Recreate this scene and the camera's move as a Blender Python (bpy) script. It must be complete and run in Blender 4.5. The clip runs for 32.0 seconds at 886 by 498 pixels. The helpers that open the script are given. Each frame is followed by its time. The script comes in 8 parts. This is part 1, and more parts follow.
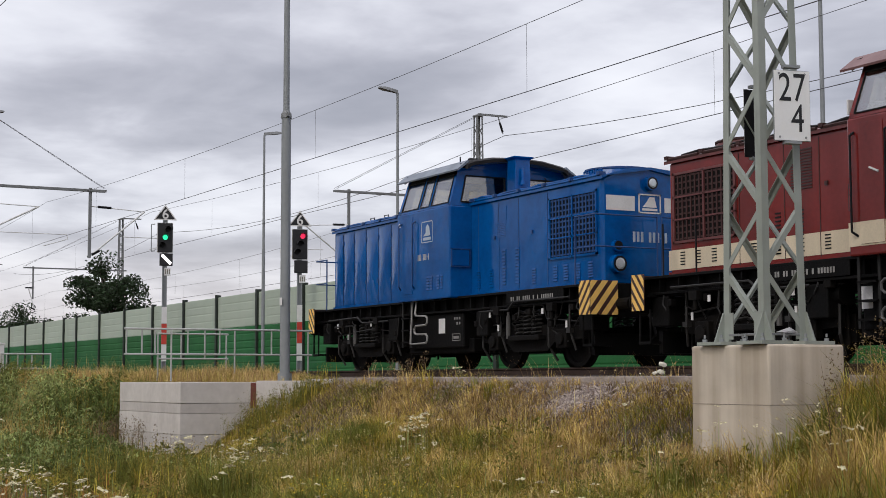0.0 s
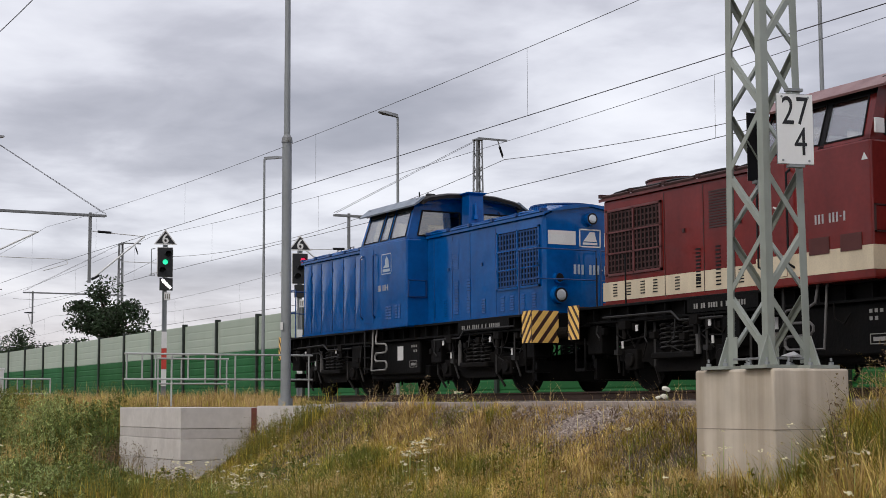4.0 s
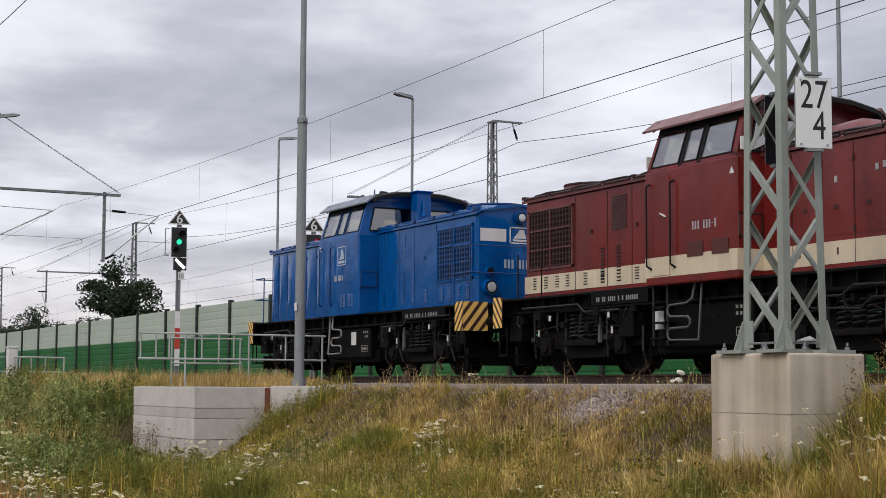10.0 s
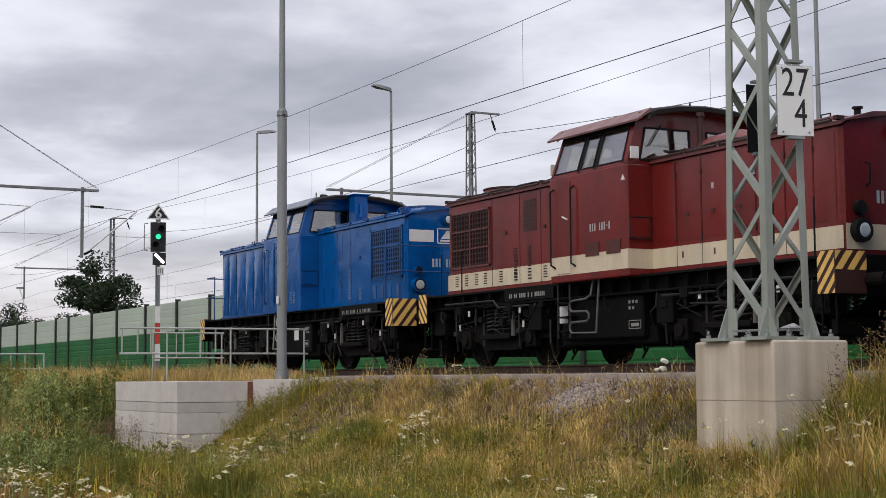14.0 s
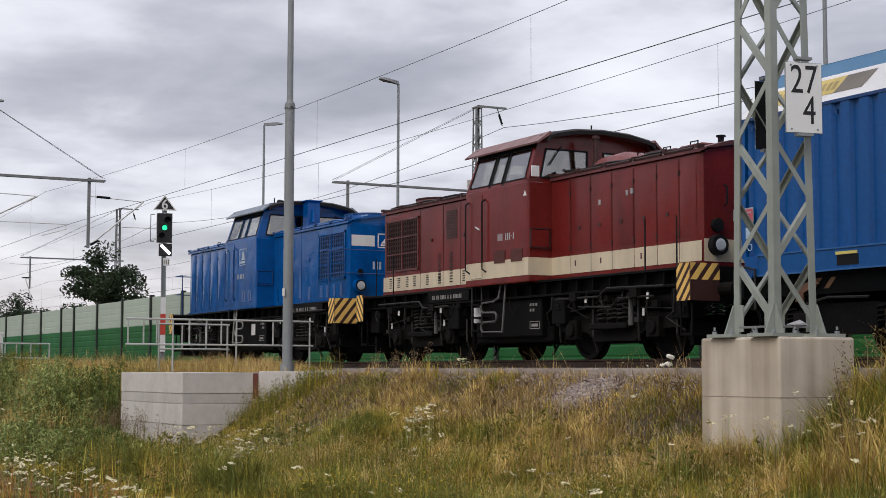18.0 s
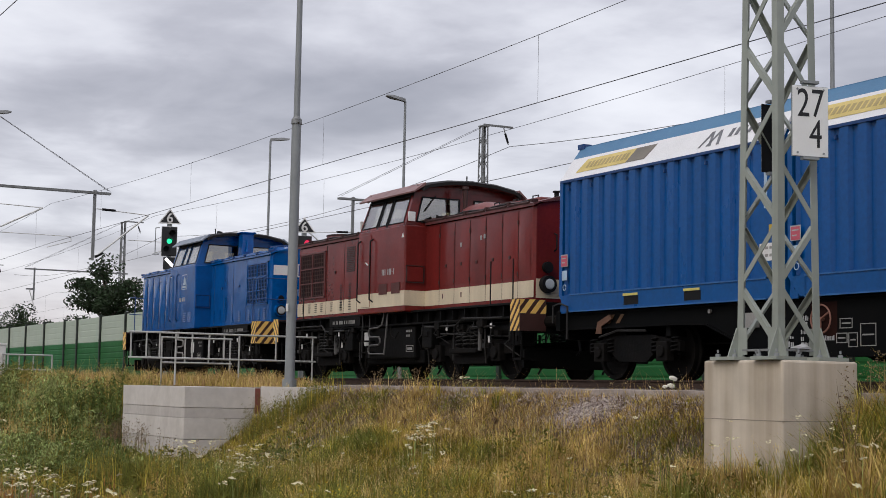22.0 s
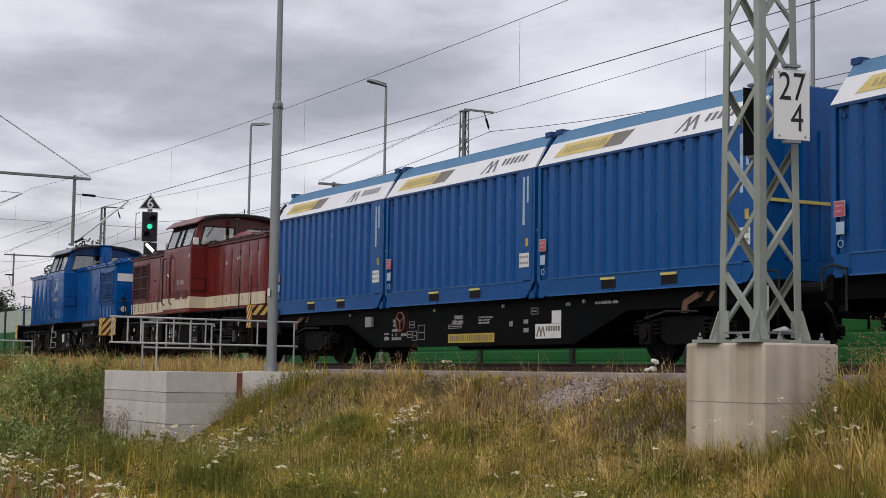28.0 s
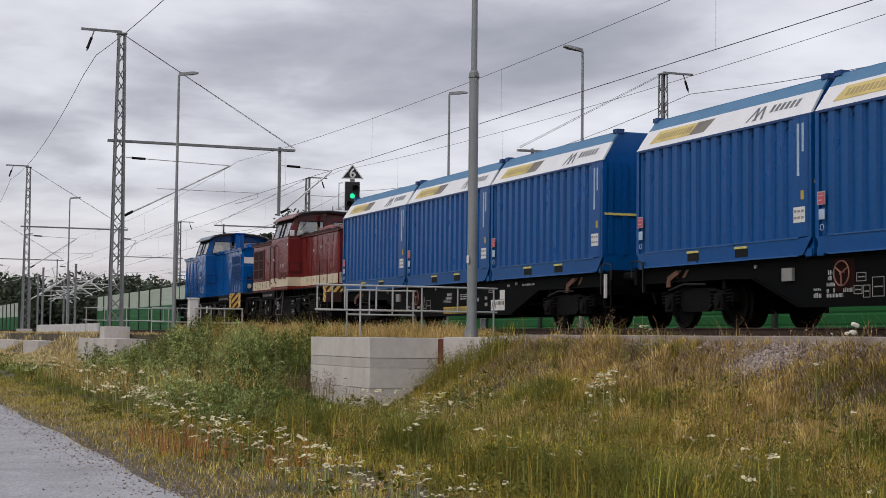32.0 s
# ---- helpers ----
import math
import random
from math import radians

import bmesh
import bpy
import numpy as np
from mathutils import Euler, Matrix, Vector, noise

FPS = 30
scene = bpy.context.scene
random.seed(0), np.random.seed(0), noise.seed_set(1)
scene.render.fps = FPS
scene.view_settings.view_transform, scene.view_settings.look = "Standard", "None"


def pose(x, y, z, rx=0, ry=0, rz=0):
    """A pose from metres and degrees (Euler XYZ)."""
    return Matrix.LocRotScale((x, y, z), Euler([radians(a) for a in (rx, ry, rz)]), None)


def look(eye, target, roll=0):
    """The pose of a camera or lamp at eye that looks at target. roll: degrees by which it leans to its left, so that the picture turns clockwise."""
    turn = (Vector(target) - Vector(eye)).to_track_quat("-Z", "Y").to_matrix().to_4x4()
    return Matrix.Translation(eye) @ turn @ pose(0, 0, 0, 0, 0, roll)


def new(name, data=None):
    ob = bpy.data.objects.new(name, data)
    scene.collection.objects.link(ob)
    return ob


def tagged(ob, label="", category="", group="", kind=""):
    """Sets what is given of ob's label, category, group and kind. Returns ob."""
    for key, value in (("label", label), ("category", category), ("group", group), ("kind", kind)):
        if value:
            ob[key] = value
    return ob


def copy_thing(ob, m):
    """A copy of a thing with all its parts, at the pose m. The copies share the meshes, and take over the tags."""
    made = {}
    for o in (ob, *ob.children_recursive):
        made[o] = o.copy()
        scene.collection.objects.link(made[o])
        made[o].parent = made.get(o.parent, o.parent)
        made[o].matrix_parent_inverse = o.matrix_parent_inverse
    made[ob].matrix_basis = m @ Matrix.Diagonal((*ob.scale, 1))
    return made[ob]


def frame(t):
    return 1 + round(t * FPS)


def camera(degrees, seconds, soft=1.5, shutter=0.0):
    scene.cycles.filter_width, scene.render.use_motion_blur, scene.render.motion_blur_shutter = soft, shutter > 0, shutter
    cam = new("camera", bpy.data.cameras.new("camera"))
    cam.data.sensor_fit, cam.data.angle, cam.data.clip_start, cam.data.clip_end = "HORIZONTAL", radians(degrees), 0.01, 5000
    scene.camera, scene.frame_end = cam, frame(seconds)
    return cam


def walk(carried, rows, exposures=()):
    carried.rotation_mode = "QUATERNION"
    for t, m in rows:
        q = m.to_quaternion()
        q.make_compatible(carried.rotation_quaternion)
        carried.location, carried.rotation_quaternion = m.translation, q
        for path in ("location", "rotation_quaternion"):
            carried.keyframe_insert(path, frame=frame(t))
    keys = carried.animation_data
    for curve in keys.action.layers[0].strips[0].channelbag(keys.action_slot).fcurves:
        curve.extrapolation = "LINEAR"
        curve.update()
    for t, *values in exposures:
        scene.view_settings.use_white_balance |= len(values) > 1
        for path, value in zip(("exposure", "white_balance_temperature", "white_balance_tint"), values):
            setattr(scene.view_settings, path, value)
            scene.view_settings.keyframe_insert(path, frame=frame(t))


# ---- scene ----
cam = camera(32.4, 32.0, soft=0.75)
# seconds, eye x y z, heading left of north, tilt up, lean
PATH = [
    (0.0, 0.00, 0.00, -0.20, 62.07, 4.87, -0.13),
    (0.5, -0.01, 0.00, -0.20, 62.08, 4.91, 0.00),
    (1.0, -0.02, 0.00, -0.20, 62.43, 5.07, -0.36),
    (1.5, -0.02, 0.00, -0.20, 62.52, 5.13, -0.51),
    (2.0, -0.03, 0.00, -0.20, 62.30, 5.39, -0.63),
    (2.5, -0.04, 0.00, -0.19, 62.03, 5.97, -0.39),
    (4.5, -0.07, 0.00, -0.19, 62.21, 5.59, -0.16),
    (5.0, -0.07, 0.00, -0.19, 62.56, 5.25, -0.09),
    (5.5, -0.08, 0.00, -0.19, 62.78, 4.91, -0.00),
    (6.0, -0.08, 0.00, -0.19, 62.44, 5.15, -0.16),
    (6.5, -0.08, 0.00, -0.19, 62.53, 5.22, -0.08),
    (7.0, -0.08, -0.00, -0.19, 62.59, 5.35, 0.24),
    (7.5, -0.08, -0.00, -0.19, 62.43, 5.26, -0.11),
    (8.0, -0.09, -0.00, -0.19, 62.43, 5.46, 0.10),
    (8.5, -0.09, -0.00, -0.19, 62.47, 5.28, 0.00),
    (9.0, -0.09, -0.00, -0.19, 62.51, 5.31, 0.19),
    (9.5, -0.09, -0.01, -0.20, 62.63, 5.31, 0.34),
    (10.0, -0.10, -0.02, -0.20, 62.53, 5.11, 0.28),
    (10.5, -0.11, -0.03, -0.20, 62.56, 5.02, 0.10),
    (11.0, -0.11, -0.04, -0.20, 62.69, 4.94, 0.11),
    (11.5, -0.12, -0.05, -0.20, 62.54, 5.17, 0.09),
    (12.0, -0.12, -0.06, -0.21, 62.34, 5.25, -0.03),
    (12.5, -0.12, -0.07, -0.21, 62.39, 5.07, -0.01),
    (13.0, -0.12, -0.07, -0.21, 62.12, 4.99, -0.06),
    (13.5, -0.12, -0.07, -0.21, 61.84, 4.93, 0.01),
    (14.0, -0.12, -0.08, -0.21, 61.71, 4.81, -0.41),
    (14.5, -0.12, -0.08, -0.21, 61.70, 4.93, -0.24),
    (16.5, -0.12, -0.10, -0.21, 61.49, 4.75, -0.27),
    (17.0, -0.12, -0.11, -0.21, 61.54, 4.94, 0.12),
    (17.5, -0.11, -0.11, -0.21, 61.51, 4.62, 0.02),
    (18.0, -0.11, -0.11, -0.21, 61.91, 4.57, 0.14),
    (18.5, -0.11, -0.11, -0.21, 61.66, 4.43, -0.36),
    (19.0, -0.10, -0.11, -0.21, 61.67, 4.36, -0.37),
    (19.5, -0.10, -0.11, -0.21, 61.83, 4.43, -0.01),
    (20.0, -0.11, -0.11, -0.21, 61.73, 4.52, -0.07),
    (20.5, -0.11, -0.10, -0.21, 61.88, 4.66, 0.08),
    (21.0, -0.11, -0.10, -0.21, 62.09, 4.81, 0.38),
    (21.5, -0.11, -0.11, -0.21, 62.26, 4.93, 0.58),
    (22.0, -0.11, -0.11, -0.21, 62.08, 5.24, 1.06),
    (22.5, -0.11, -0.11, -0.21, 62.04, 5.09, 0.98),
    (23.0, -0.11, -0.11, -0.21, 62.14, 5.15, 0.78),
    (23.5, -0.12, -0.12, -0.21, 61.85, 4.99, 0.73),
    (24.0, -0.12, -0.12, -0.22, 61.87, 4.83, 0.69),
    (24.5, -0.13, -0.12, -0.22, 61.76, 4.61, 0.92),
    (25.0, -0.14, -0.13, -0.23, 61.32, 4.28, 0.91),
    (25.5, -0.13, -0.13, -0.23, 61.31, 4.41, 0.89),
    (27.5, -0.12, -0.14, -0.23, 61.34, 4.28, 1.06),
    (28.0, -0.11, -0.14, -0.23, 61.33, 4.70, 0.91),
    (28.5, -0.07, -0.13, -0.23, 61.41, 4.75, 0.86),
    (29.0, -0.03, -0.13, -0.23, 61.42, 4.69, 0.77),
    (29.5, 0.01, -0.12, -0.23, 62.05, 4.43, 0.80),
    (30.0, 0.05, -0.12, -0.23, 63.74, 4.07, 0.92),
    (30.5, 0.10, -0.11, -0.24, 65.37, 3.72, 1.01),
    (31.0, 0.12, -0.14, -0.24, 67.48, 3.53, 0.73),
    (31.5, 0.14, -0.16, -0.24, 68.02, 3.50, 0.57),
    (32.0, 0.16, -0.19, -0.24, 68.87, 3.32, 0.66),
]
TRAVEL = [-7.25, -7.71, -8.18, -8.68, -9.20, -9.68, -10.23, -10.78, -11.27, -11.79, -12.34, -12.87, -13.45, -14.06, -14.67, -15.37, -16.23, -17.05, -17.98, -19.05, -20.26, -21.64, -23.17, -24.86, -26.68, -28.67, -30.82, -33.10, -35.52, -38.11, -40.89, -43.77, -46.73]


def eye_pose(x, y, z, heading, tilt, lean):
    a, b = radians(heading), radians(tilt)
    way = Vector((-math.sin(a) * math.cos(b), math.cos(a) * math.cos(b), math.sin(b)))
    return look((x, y, z), Vector((x, y, z)) + way * 10, lean)


walk(cam, [(r[0], eye_pose(*r[1:])) for r in PATH], [(0, 0.0), (12, 0.03), (20, 0.0), (25, -0.09), (28, -0.12), (31, -0.19), (32, -0.16)])

# ---- light ----
SUN_ELEVATION, SUN_HEADING = 42, 155
world = bpy.data.worlds.new("overcast_sky")
scene.world = world
world.use_nodes = True
wn, wl = world.node_tree.nodes, world.node_tree.links
wn.clear()
w_out, w_bg = wn.new("ShaderNodeOutputWorld"), wn.new("ShaderNodeBackground")
sky = wn.new("ShaderNodeTexSky")
sky.sky_type, sky.sun_disc = "NISHITA", False
sky.sun_elevation, sky.sun_rotation = radians(SUN_ELEVATION), radians(SUN_HEADING)
coord = wn.new("ShaderNodeTexCoord")
split = wn.new("ShaderNodeSeparateXYZ")
wl.new(coord.outputs["Generated"], split.inputs[0])


def wmath(op, a, b):
    n = wn.new("ShaderNodeMath")
    n.operation = op
    for i, v in enumerate((a, b)):
        if isinstance(v, (int, float)):
            n.inputs[i].default_value = v
        else:
            wl.new(v, n.inputs[i])
    return n.outputs[0]


# a flat cloud deck: the direction is carried up to a level sheet
height = wmath("ADD", wmath("MAXIMUM", split.outputs[2], 0.0), 0.13)
deck = wn.new("ShaderNodeCombineXYZ")
wl.new(wmath("DIVIDE", split.outputs[0], height), deck.inputs[0])
wl.new(wmath("DIVIDE", split.outputs[1], height), deck.inputs[1])
big, fine = wn.new("ShaderNodeTexNoise"), wn.new("ShaderNodeTexNoise")
for n, sc, det, ro, dis in ((big, 0.9, 5.0, 0.5, 0.35), (fine, 2.6, 6.0, 0.55, 0.2)):
    n.inputs["Scale"].default_value, n.inputs["Detail"].default_value = sc, det
    n.inputs["Roughness"].default_value, n.inputs["Distortion"].default_value = ro, dis
    wl.new(deck.outputs[0], n.inputs["Vector"])
blend = wmath("ADD", wmath("MULTIPLY", big.outputs["Fac"], 0.68), wmath("MULTIPLY", fine.outputs["Fac"], 0.32))
ramp = wn.new("ShaderNodeValToRGB")
ramp.color_ramp.interpolation = "B_SPLINE"
el = ramp.color_ramp.elements
el[0].position, el[0].color = 0.36, (0.32, 0.32, 0.37, 1)
el[1].position, el[1].color = 0.67, (0.90, 0.90, 0.95, 1)
e = el.new(0.48)
e.color = (0.505, 0.50, 0.56, 1)
e = el.new(0.56)
e.color = (0.72, 0.72, 0.785, 1)
# the deck is thinner towards the west
wl.new(wmath("ADD", blend, wmath("MAXIMUM", wmath("MULTIPLY", wmath("SUBTRACT", wmath("MULTIPLY", split.outputs[0], -1.0), 0.87), 0.30), -0.010)), ramp.inputs[0])
# towards the horizon the deck thins to a pale warm haze
low = wn.new("ShaderNodeMapRange")
low.inputs["From Min"].default_value, low.inputs["From Max"].default_value = 0.0, 0.10
low.inputs["To Min"].default_value, low.inputs["To Max"].default_value = 0.75, 0.0
wl.new(split.outputs[2], low.inputs["Value"])
haze = wn.new("ShaderNodeMixRGB")
haze.inputs[2].default_value = (0.665, 0.59, 0.595, 1)
wl.new(low.outputs[0], haze.inputs[0])
wl.new(ramp.outputs[0], haze.inputs[1])
both = wn.new("ShaderNodeMixRGB")
both.blend_type = "ADD"
both.inputs[0].default_value = 0.015
wl.new(haze.outputs[0], both.inputs[1])
wl.new(sky.outputs[0], both.inputs[2])
wl.new(both.outputs[0], w_bg.inputs["Color"])
# an overcast sky is brightest overhead
zenith = wn.new("ShaderNodeMapRange")
zenith.interpolation_type = "SMOOTHSTEP"
zenith.inputs["From Min"].default_value, zenith.inputs["From Max"].default_value = 0.3, 1.0
zenith.inputs["To Min"].default_value, zenith.inputs["To Max"].default_value = 1.0, 2.0
wl.new(split.outputs[2], zenith.inputs["Value"])
wl.new(zenith.outputs[0], w_bg.inputs["Strength"])
wl.new(w_bg.outputs[0], w_out.inputs["Surface"])

sun = new("sun", bpy.data.lights.new("sun", "SUN"))
sun.data.energy, sun.data.angle, sun.data.color = 1.15, radians(30), (1.0, 0.94, 0.84)
# heading is clockwise from north (+y), as the sky counts it
sa, sh = radians(SUN_ELEVATION), radians(SUN_HEADING)
sun.matrix_world = look(Vector((math.sin(sh) * math.cos(sa), math.cos(sh) * math.cos(sa), math.sin(sa))) * 50, (0, 0, 0))
scene.view_settings.exposure = 0.0


# ---- materials ----
def material(name, color, rough=0.6, metal=0.0, dark=None, scale=3.0, amount=0.5, grain=40.0, grain_amount=0.06, bump=0.05, bump_scale=60.0, each=0.0, island=0.0, streak=None, coat=0.0, spec=0.5, thin=0.0):
    """A surface that varies at two scales; dark: the colour of its stains, on the blue loco of painted reflections;
    each: how far objects differ; island: how far loose pieces differ; streak: stretch of the stains along z; thin: the
    share of light that a leaf lets through.
    """
    m = bpy.data.materials.new(name)
    m.use_nodes = True
    nt = m.node_tree
    n, l = nt.nodes, nt.links
    b = n["Principled BSDF"]
    b.inputs["Roughness"].default_value, b.inputs["Metallic"].default_value = rough, metal
    b.inputs["Coat Weight"].default_value = coat
    b.inputs["Specular IOR Level"].default_value = spec
    tc = n.new("ShaderNodeTexCoord")
    vec = tc.outputs["Object"]
    if streak:
        mp = n.new("ShaderNodeMapping")
        mp.inputs["Scale"].default_value = (1, 1, streak)
        l.new(vec, mp.inputs[0])
        vec = mp.outputs[0]
    stains = n.new("ShaderNodeTexNoise")
    stains.inputs["Scale"].default_value, stains.inputs["Detail"].default_value = scale, 6
    l.new(vec, stains.inputs["Vector"])
    cr = n.new("ShaderNodeValToRGB")
    cr.color_ramp.elements[0].position, cr.color_ramp.elements[1].position = 0.38, 0.68
    l.new(stains.outputs["Fac"], cr.inputs[0])
    mix = n.new("ShaderNodeMixRGB")
    mix.inputs[1].default_value = (*color, 1)
    mix.inputs[2].default_value = (*(dark or [c * 0.6 for c in color]), 1)
    am = n.new("ShaderNodeMath")
    am.operation = "MULTIPLY"
    am.inputs[1].default_value = amount
    l.new(cr.outputs[0], am.inputs[0])
    l.new(am.outputs[0], mix.inputs[0])
    gr = n.new("ShaderNodeTexNoise")
    gr.inputs["Scale"].default_value, gr.inputs["Detail"].default_value = grain, 4
    l.new(tc.outputs["Object"], gr.inputs["Vector"])
    hsv = n.new("ShaderNodeHueSaturation")
    l.new(mix.outputs[0], hsv.inputs["Color"])
    val = n.new("ShaderNodeMapRange")
    val.inputs["To Min"].default_value, val.inputs["To Max"].default_value = 1 - grain_amount, 1 + grain_amount
    val.inputs["From Min"].default_value, val.inputs["From Max"].default_value = 0.3, 0.7
    l.new(gr.outputs["Fac"], val.inputs["Value"])
    value = val.outputs[0]
    for w, node, out in ((each, "ShaderNodeObjectInfo", "Random"), (island, "ShaderNodeNewGeometry", "Random Per Island")):
        if w:
            src = n.new(node)
            r = n.new("ShaderNodeMapRange")
            r.inputs["To Min"].default_value, r.inputs["To Max"].default_value = 1 - w, 1 + w
            l.new(src.outputs[out], r.inputs["Value"])
            mu = n.new("ShaderNodeMath")
            mu.operation = "MULTIPLY"
            l.new(value, mu.inputs[0])
            l.new(r.outputs[0], mu.inputs[1])
            value = mu.outputs[0]
            hr = n.new("ShaderNodeMapRange")
            hr.inputs["To Min"].default_value, hr.inputs["To Max"].default_value = 0.5 - w * 0.05, 0.5 + w * 0.05
            l.new(src.outputs[out], hr.inputs["Value"])
            l.new(hr.outputs[0], hsv.inputs["Hue"])
    l.new(value, hsv.inputs["Value"])
    l.new(hsv.outputs[0], b.inputs["Base Color"])
    rr = n.new("ShaderNodeMapRange")
    rr.inputs["To Min"].default_value, rr.inputs["To Max"].default_value = max(0.03, rough - 0.12), min(1, rough + 0.12)
    l.new(stains.outputs["Fac"], rr.inputs["Value"])
    l.new(rr.outputs[0], b.inputs["Roughness"])
    if bump:
        bn = n.new("ShaderNodeTexNoise")
        bn.inputs["Scale"].default_value, bn.inputs["Detail"].default_value = bump_scale, 5
        l.new(tc.outputs["Object"], bn.inputs["Vector"])
        bp = n.new("ShaderNodeBump")
        bp.inputs["Strength"].default_value, bp.inputs["Distance"].default_value = bump, 0.02
        l.new(bn.outputs["Fac"], bp.inputs["Height"])
        l.new(bp.outputs[0], b.inputs["Normal"])
    if thin:
        tl, mx = n.new("ShaderNodeBsdfTranslucent"), n.new("ShaderNodeMixShader")
        mx.inputs[0].default_value = thin
        l.new(hsv.outputs[0], tl.inputs["Color"])
        l.new(b.outputs[0], mx.inputs[1])
        l.new(tl.outputs[0], mx.inputs[2])
        l.new(mx.outputs[0], n["Material Output"].inputs["Surface"])
    return m


def lamp_material(name, color, strength):
    m = bpy.data.materials.new(name)
    m.use_nodes = True
    b = m.node_tree.nodes["Principled BSDF"]
    b.inputs["Base Color"].default_value = (*color, 1)
    b.inputs["Emission Color"].default_value = (*color, 1)
    b.inputs["Emission Strength"].default_value = strength
    return m


def glass_material(name, tint=(0.98, 0.99, 0.985), rough=0.05, share=0.42):
    m = bpy.data.materials.new(name)
    m.use_nodes = True
    n, l = m.node_tree.nodes, m.node_tree.links
    b = n["Principled BSDF"]
    clear, gloss, mixed = n.new("ShaderNodeBsdfTransparent"), n.new("ShaderNodeBsdfGlossy"), n.new("ShaderNodeMixShader")
    clear.inputs[0].default_value = (*tint, 1)
    gloss.inputs["Roughness"].default_value = rough
    mixed.inputs[0].default_value = share
    l.new(clear.outputs[0], mixed.inputs[1])
    l.new(gloss.outputs[0], mixed.inputs[2])
    l.new(mixed.outputs[0], n["Material Output"].inputs["Surface"])
    n.remove(b)
    return m


# the darker blue blotches are mottled reflections put into the base colour
BLUE = material("blue_paint_painted_reflections", (0.0, 0.088, 0.32), 0.06, dark=(0.0, 0.054, 0.215), scale=2.1, amount=0.75, streak=0.5, grain=9, grain_amount=0.12, bump=0.65, bump_scale=2.2, spec=0.36)
BLUE_DARK = material("dark_blue_paint_and_rail_shade", (0.010, 0.055, 0.19), 0.5, bump=0.05)
RED = material("dark_red_loco_paint", (0.172, 0.0165, 0.014), 0.22, dark=(0.090, 0.010, 0.008), scale=1.8, amount=0.7, streak=0.4, grain=14, grain_amount=0.10, bump=0.4, bump_scale=2.5, spec=0.45)
RED_ROOF = material("faded_red_roof_paint", (0.15, 0.040, 0.038), 0.5, dark=(0.055, 0.02, 0.02), scale=2.5, amount=0.7)
VENT_RED = material("dull_red_vent_cover", (0.088, 0.020, 0.016), 0.6)
RED_DARK = material("dirty_red_grille_paint", (0.042, 0.012, 0.010), 0.7)
CREAM = material("cream_stripe_paint", (0.66, 0.56, 0.40), 0.5, dark=(0.42, 0.34, 0.24), scale=3, amount=0.45, streak=0.3)
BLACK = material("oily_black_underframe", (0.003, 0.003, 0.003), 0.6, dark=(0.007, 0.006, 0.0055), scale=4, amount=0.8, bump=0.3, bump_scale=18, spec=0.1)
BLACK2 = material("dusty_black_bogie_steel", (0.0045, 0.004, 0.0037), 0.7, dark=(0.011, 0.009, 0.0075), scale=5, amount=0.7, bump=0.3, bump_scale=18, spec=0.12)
GRIME = material("dusty_grey_spring_steel", (0.028, 0.026, 0.024), 0.5, 0.2, dark=(0.012, 0.011, 0.010), scale=6, amount=0.7)
EMBLEM = material("pale_blue_white_print", (0.42, 0.50, 0.58), 0.5)
WORN_WHITE = material("worn_white_stencil", (0.42, 0.42, 0.42), 0.6, dark=(0.25, 0.24, 0.24), scale=9, amount=0.8)
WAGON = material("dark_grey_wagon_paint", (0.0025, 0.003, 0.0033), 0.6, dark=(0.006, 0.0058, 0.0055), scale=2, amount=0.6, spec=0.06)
RUST = material("rusty_rail_steel", (0.048, 0.026, 0.018), 0.75, 0.1, dark=(0.035, 0.02, 0.014), scale=8)
PIPE = material("grey_handrail_tube", (0.33, 0.32, 0.30), 0.5, 0.3)
WHITE = material("white_paint", (0.72, 0.71, 0.69), 0.5, dark=(0.5, 0.48, 0.45), amount=0.35)
YELLOW = material("warning_yellow_paint", (0.90, 0.57, 0.15), 0.5, dark=(0.6, 0.36, 0.10), amount=0.5)
STRIPE_DARK = material("warning_dark_red_black_paint", (0.055, 0.022, 0.018), 0.5)
INTERIOR = material("beige_cab_interior", (0.42, 0.40, 0.33), 0.7)
RUBBER = material("black_rubber_seal", (0.008, 0.008, 0.009), 0.6, spec=0.2)
GLASS = glass_material("cab_glass")
GLASS_END = glass_material("tinted_cab_end_glass", (0.84, 0.81, 0.70), 0.04, 0.34)
BOX_BLUE = material("blue_container_paint", (0.0, 0.074, 0.27), 0.30, dark=(0.0, 0.062, 0.215), scale=1.6, amount=0.6, streak=0.3, grain=14, grain_amount=0.12, bump=0.03, bump_scale=8, each=0.05, spec=0.4)
BOX_LIGHT = material("pale_blue_tarpaulin", (0.065, 0.185, 0.33), 0.55, dark=(0.05, 0.15, 0.28), scale=2)
BOX_WHITE = material("white_tarpaulin_band", (0.74, 0.74, 0.75), 0.55, dark=(0.6, 0.6, 0.6), scale=2, amount=0.3)
LABEL_YELLOW = material("yellow_print", (0.64, 0.50, 0.16), 0.5)
LABEL_DARK = material("dark_print", (0.17, 0.15, 0.12), 0.5)
LABEL_RED = material("red_sticker", (0.52, 0.09, 0.13), 0.5)
CONCRETE = material("pale_cast_concrete", (0.56, 0.49, 0.40), 0.85, dark=(0.30, 0.235, 0.165), scale=5.0, amount=0.58, streak=0.06, grain=2.2, grain_amount=0.12, bump=0.06, bump_scale=30)
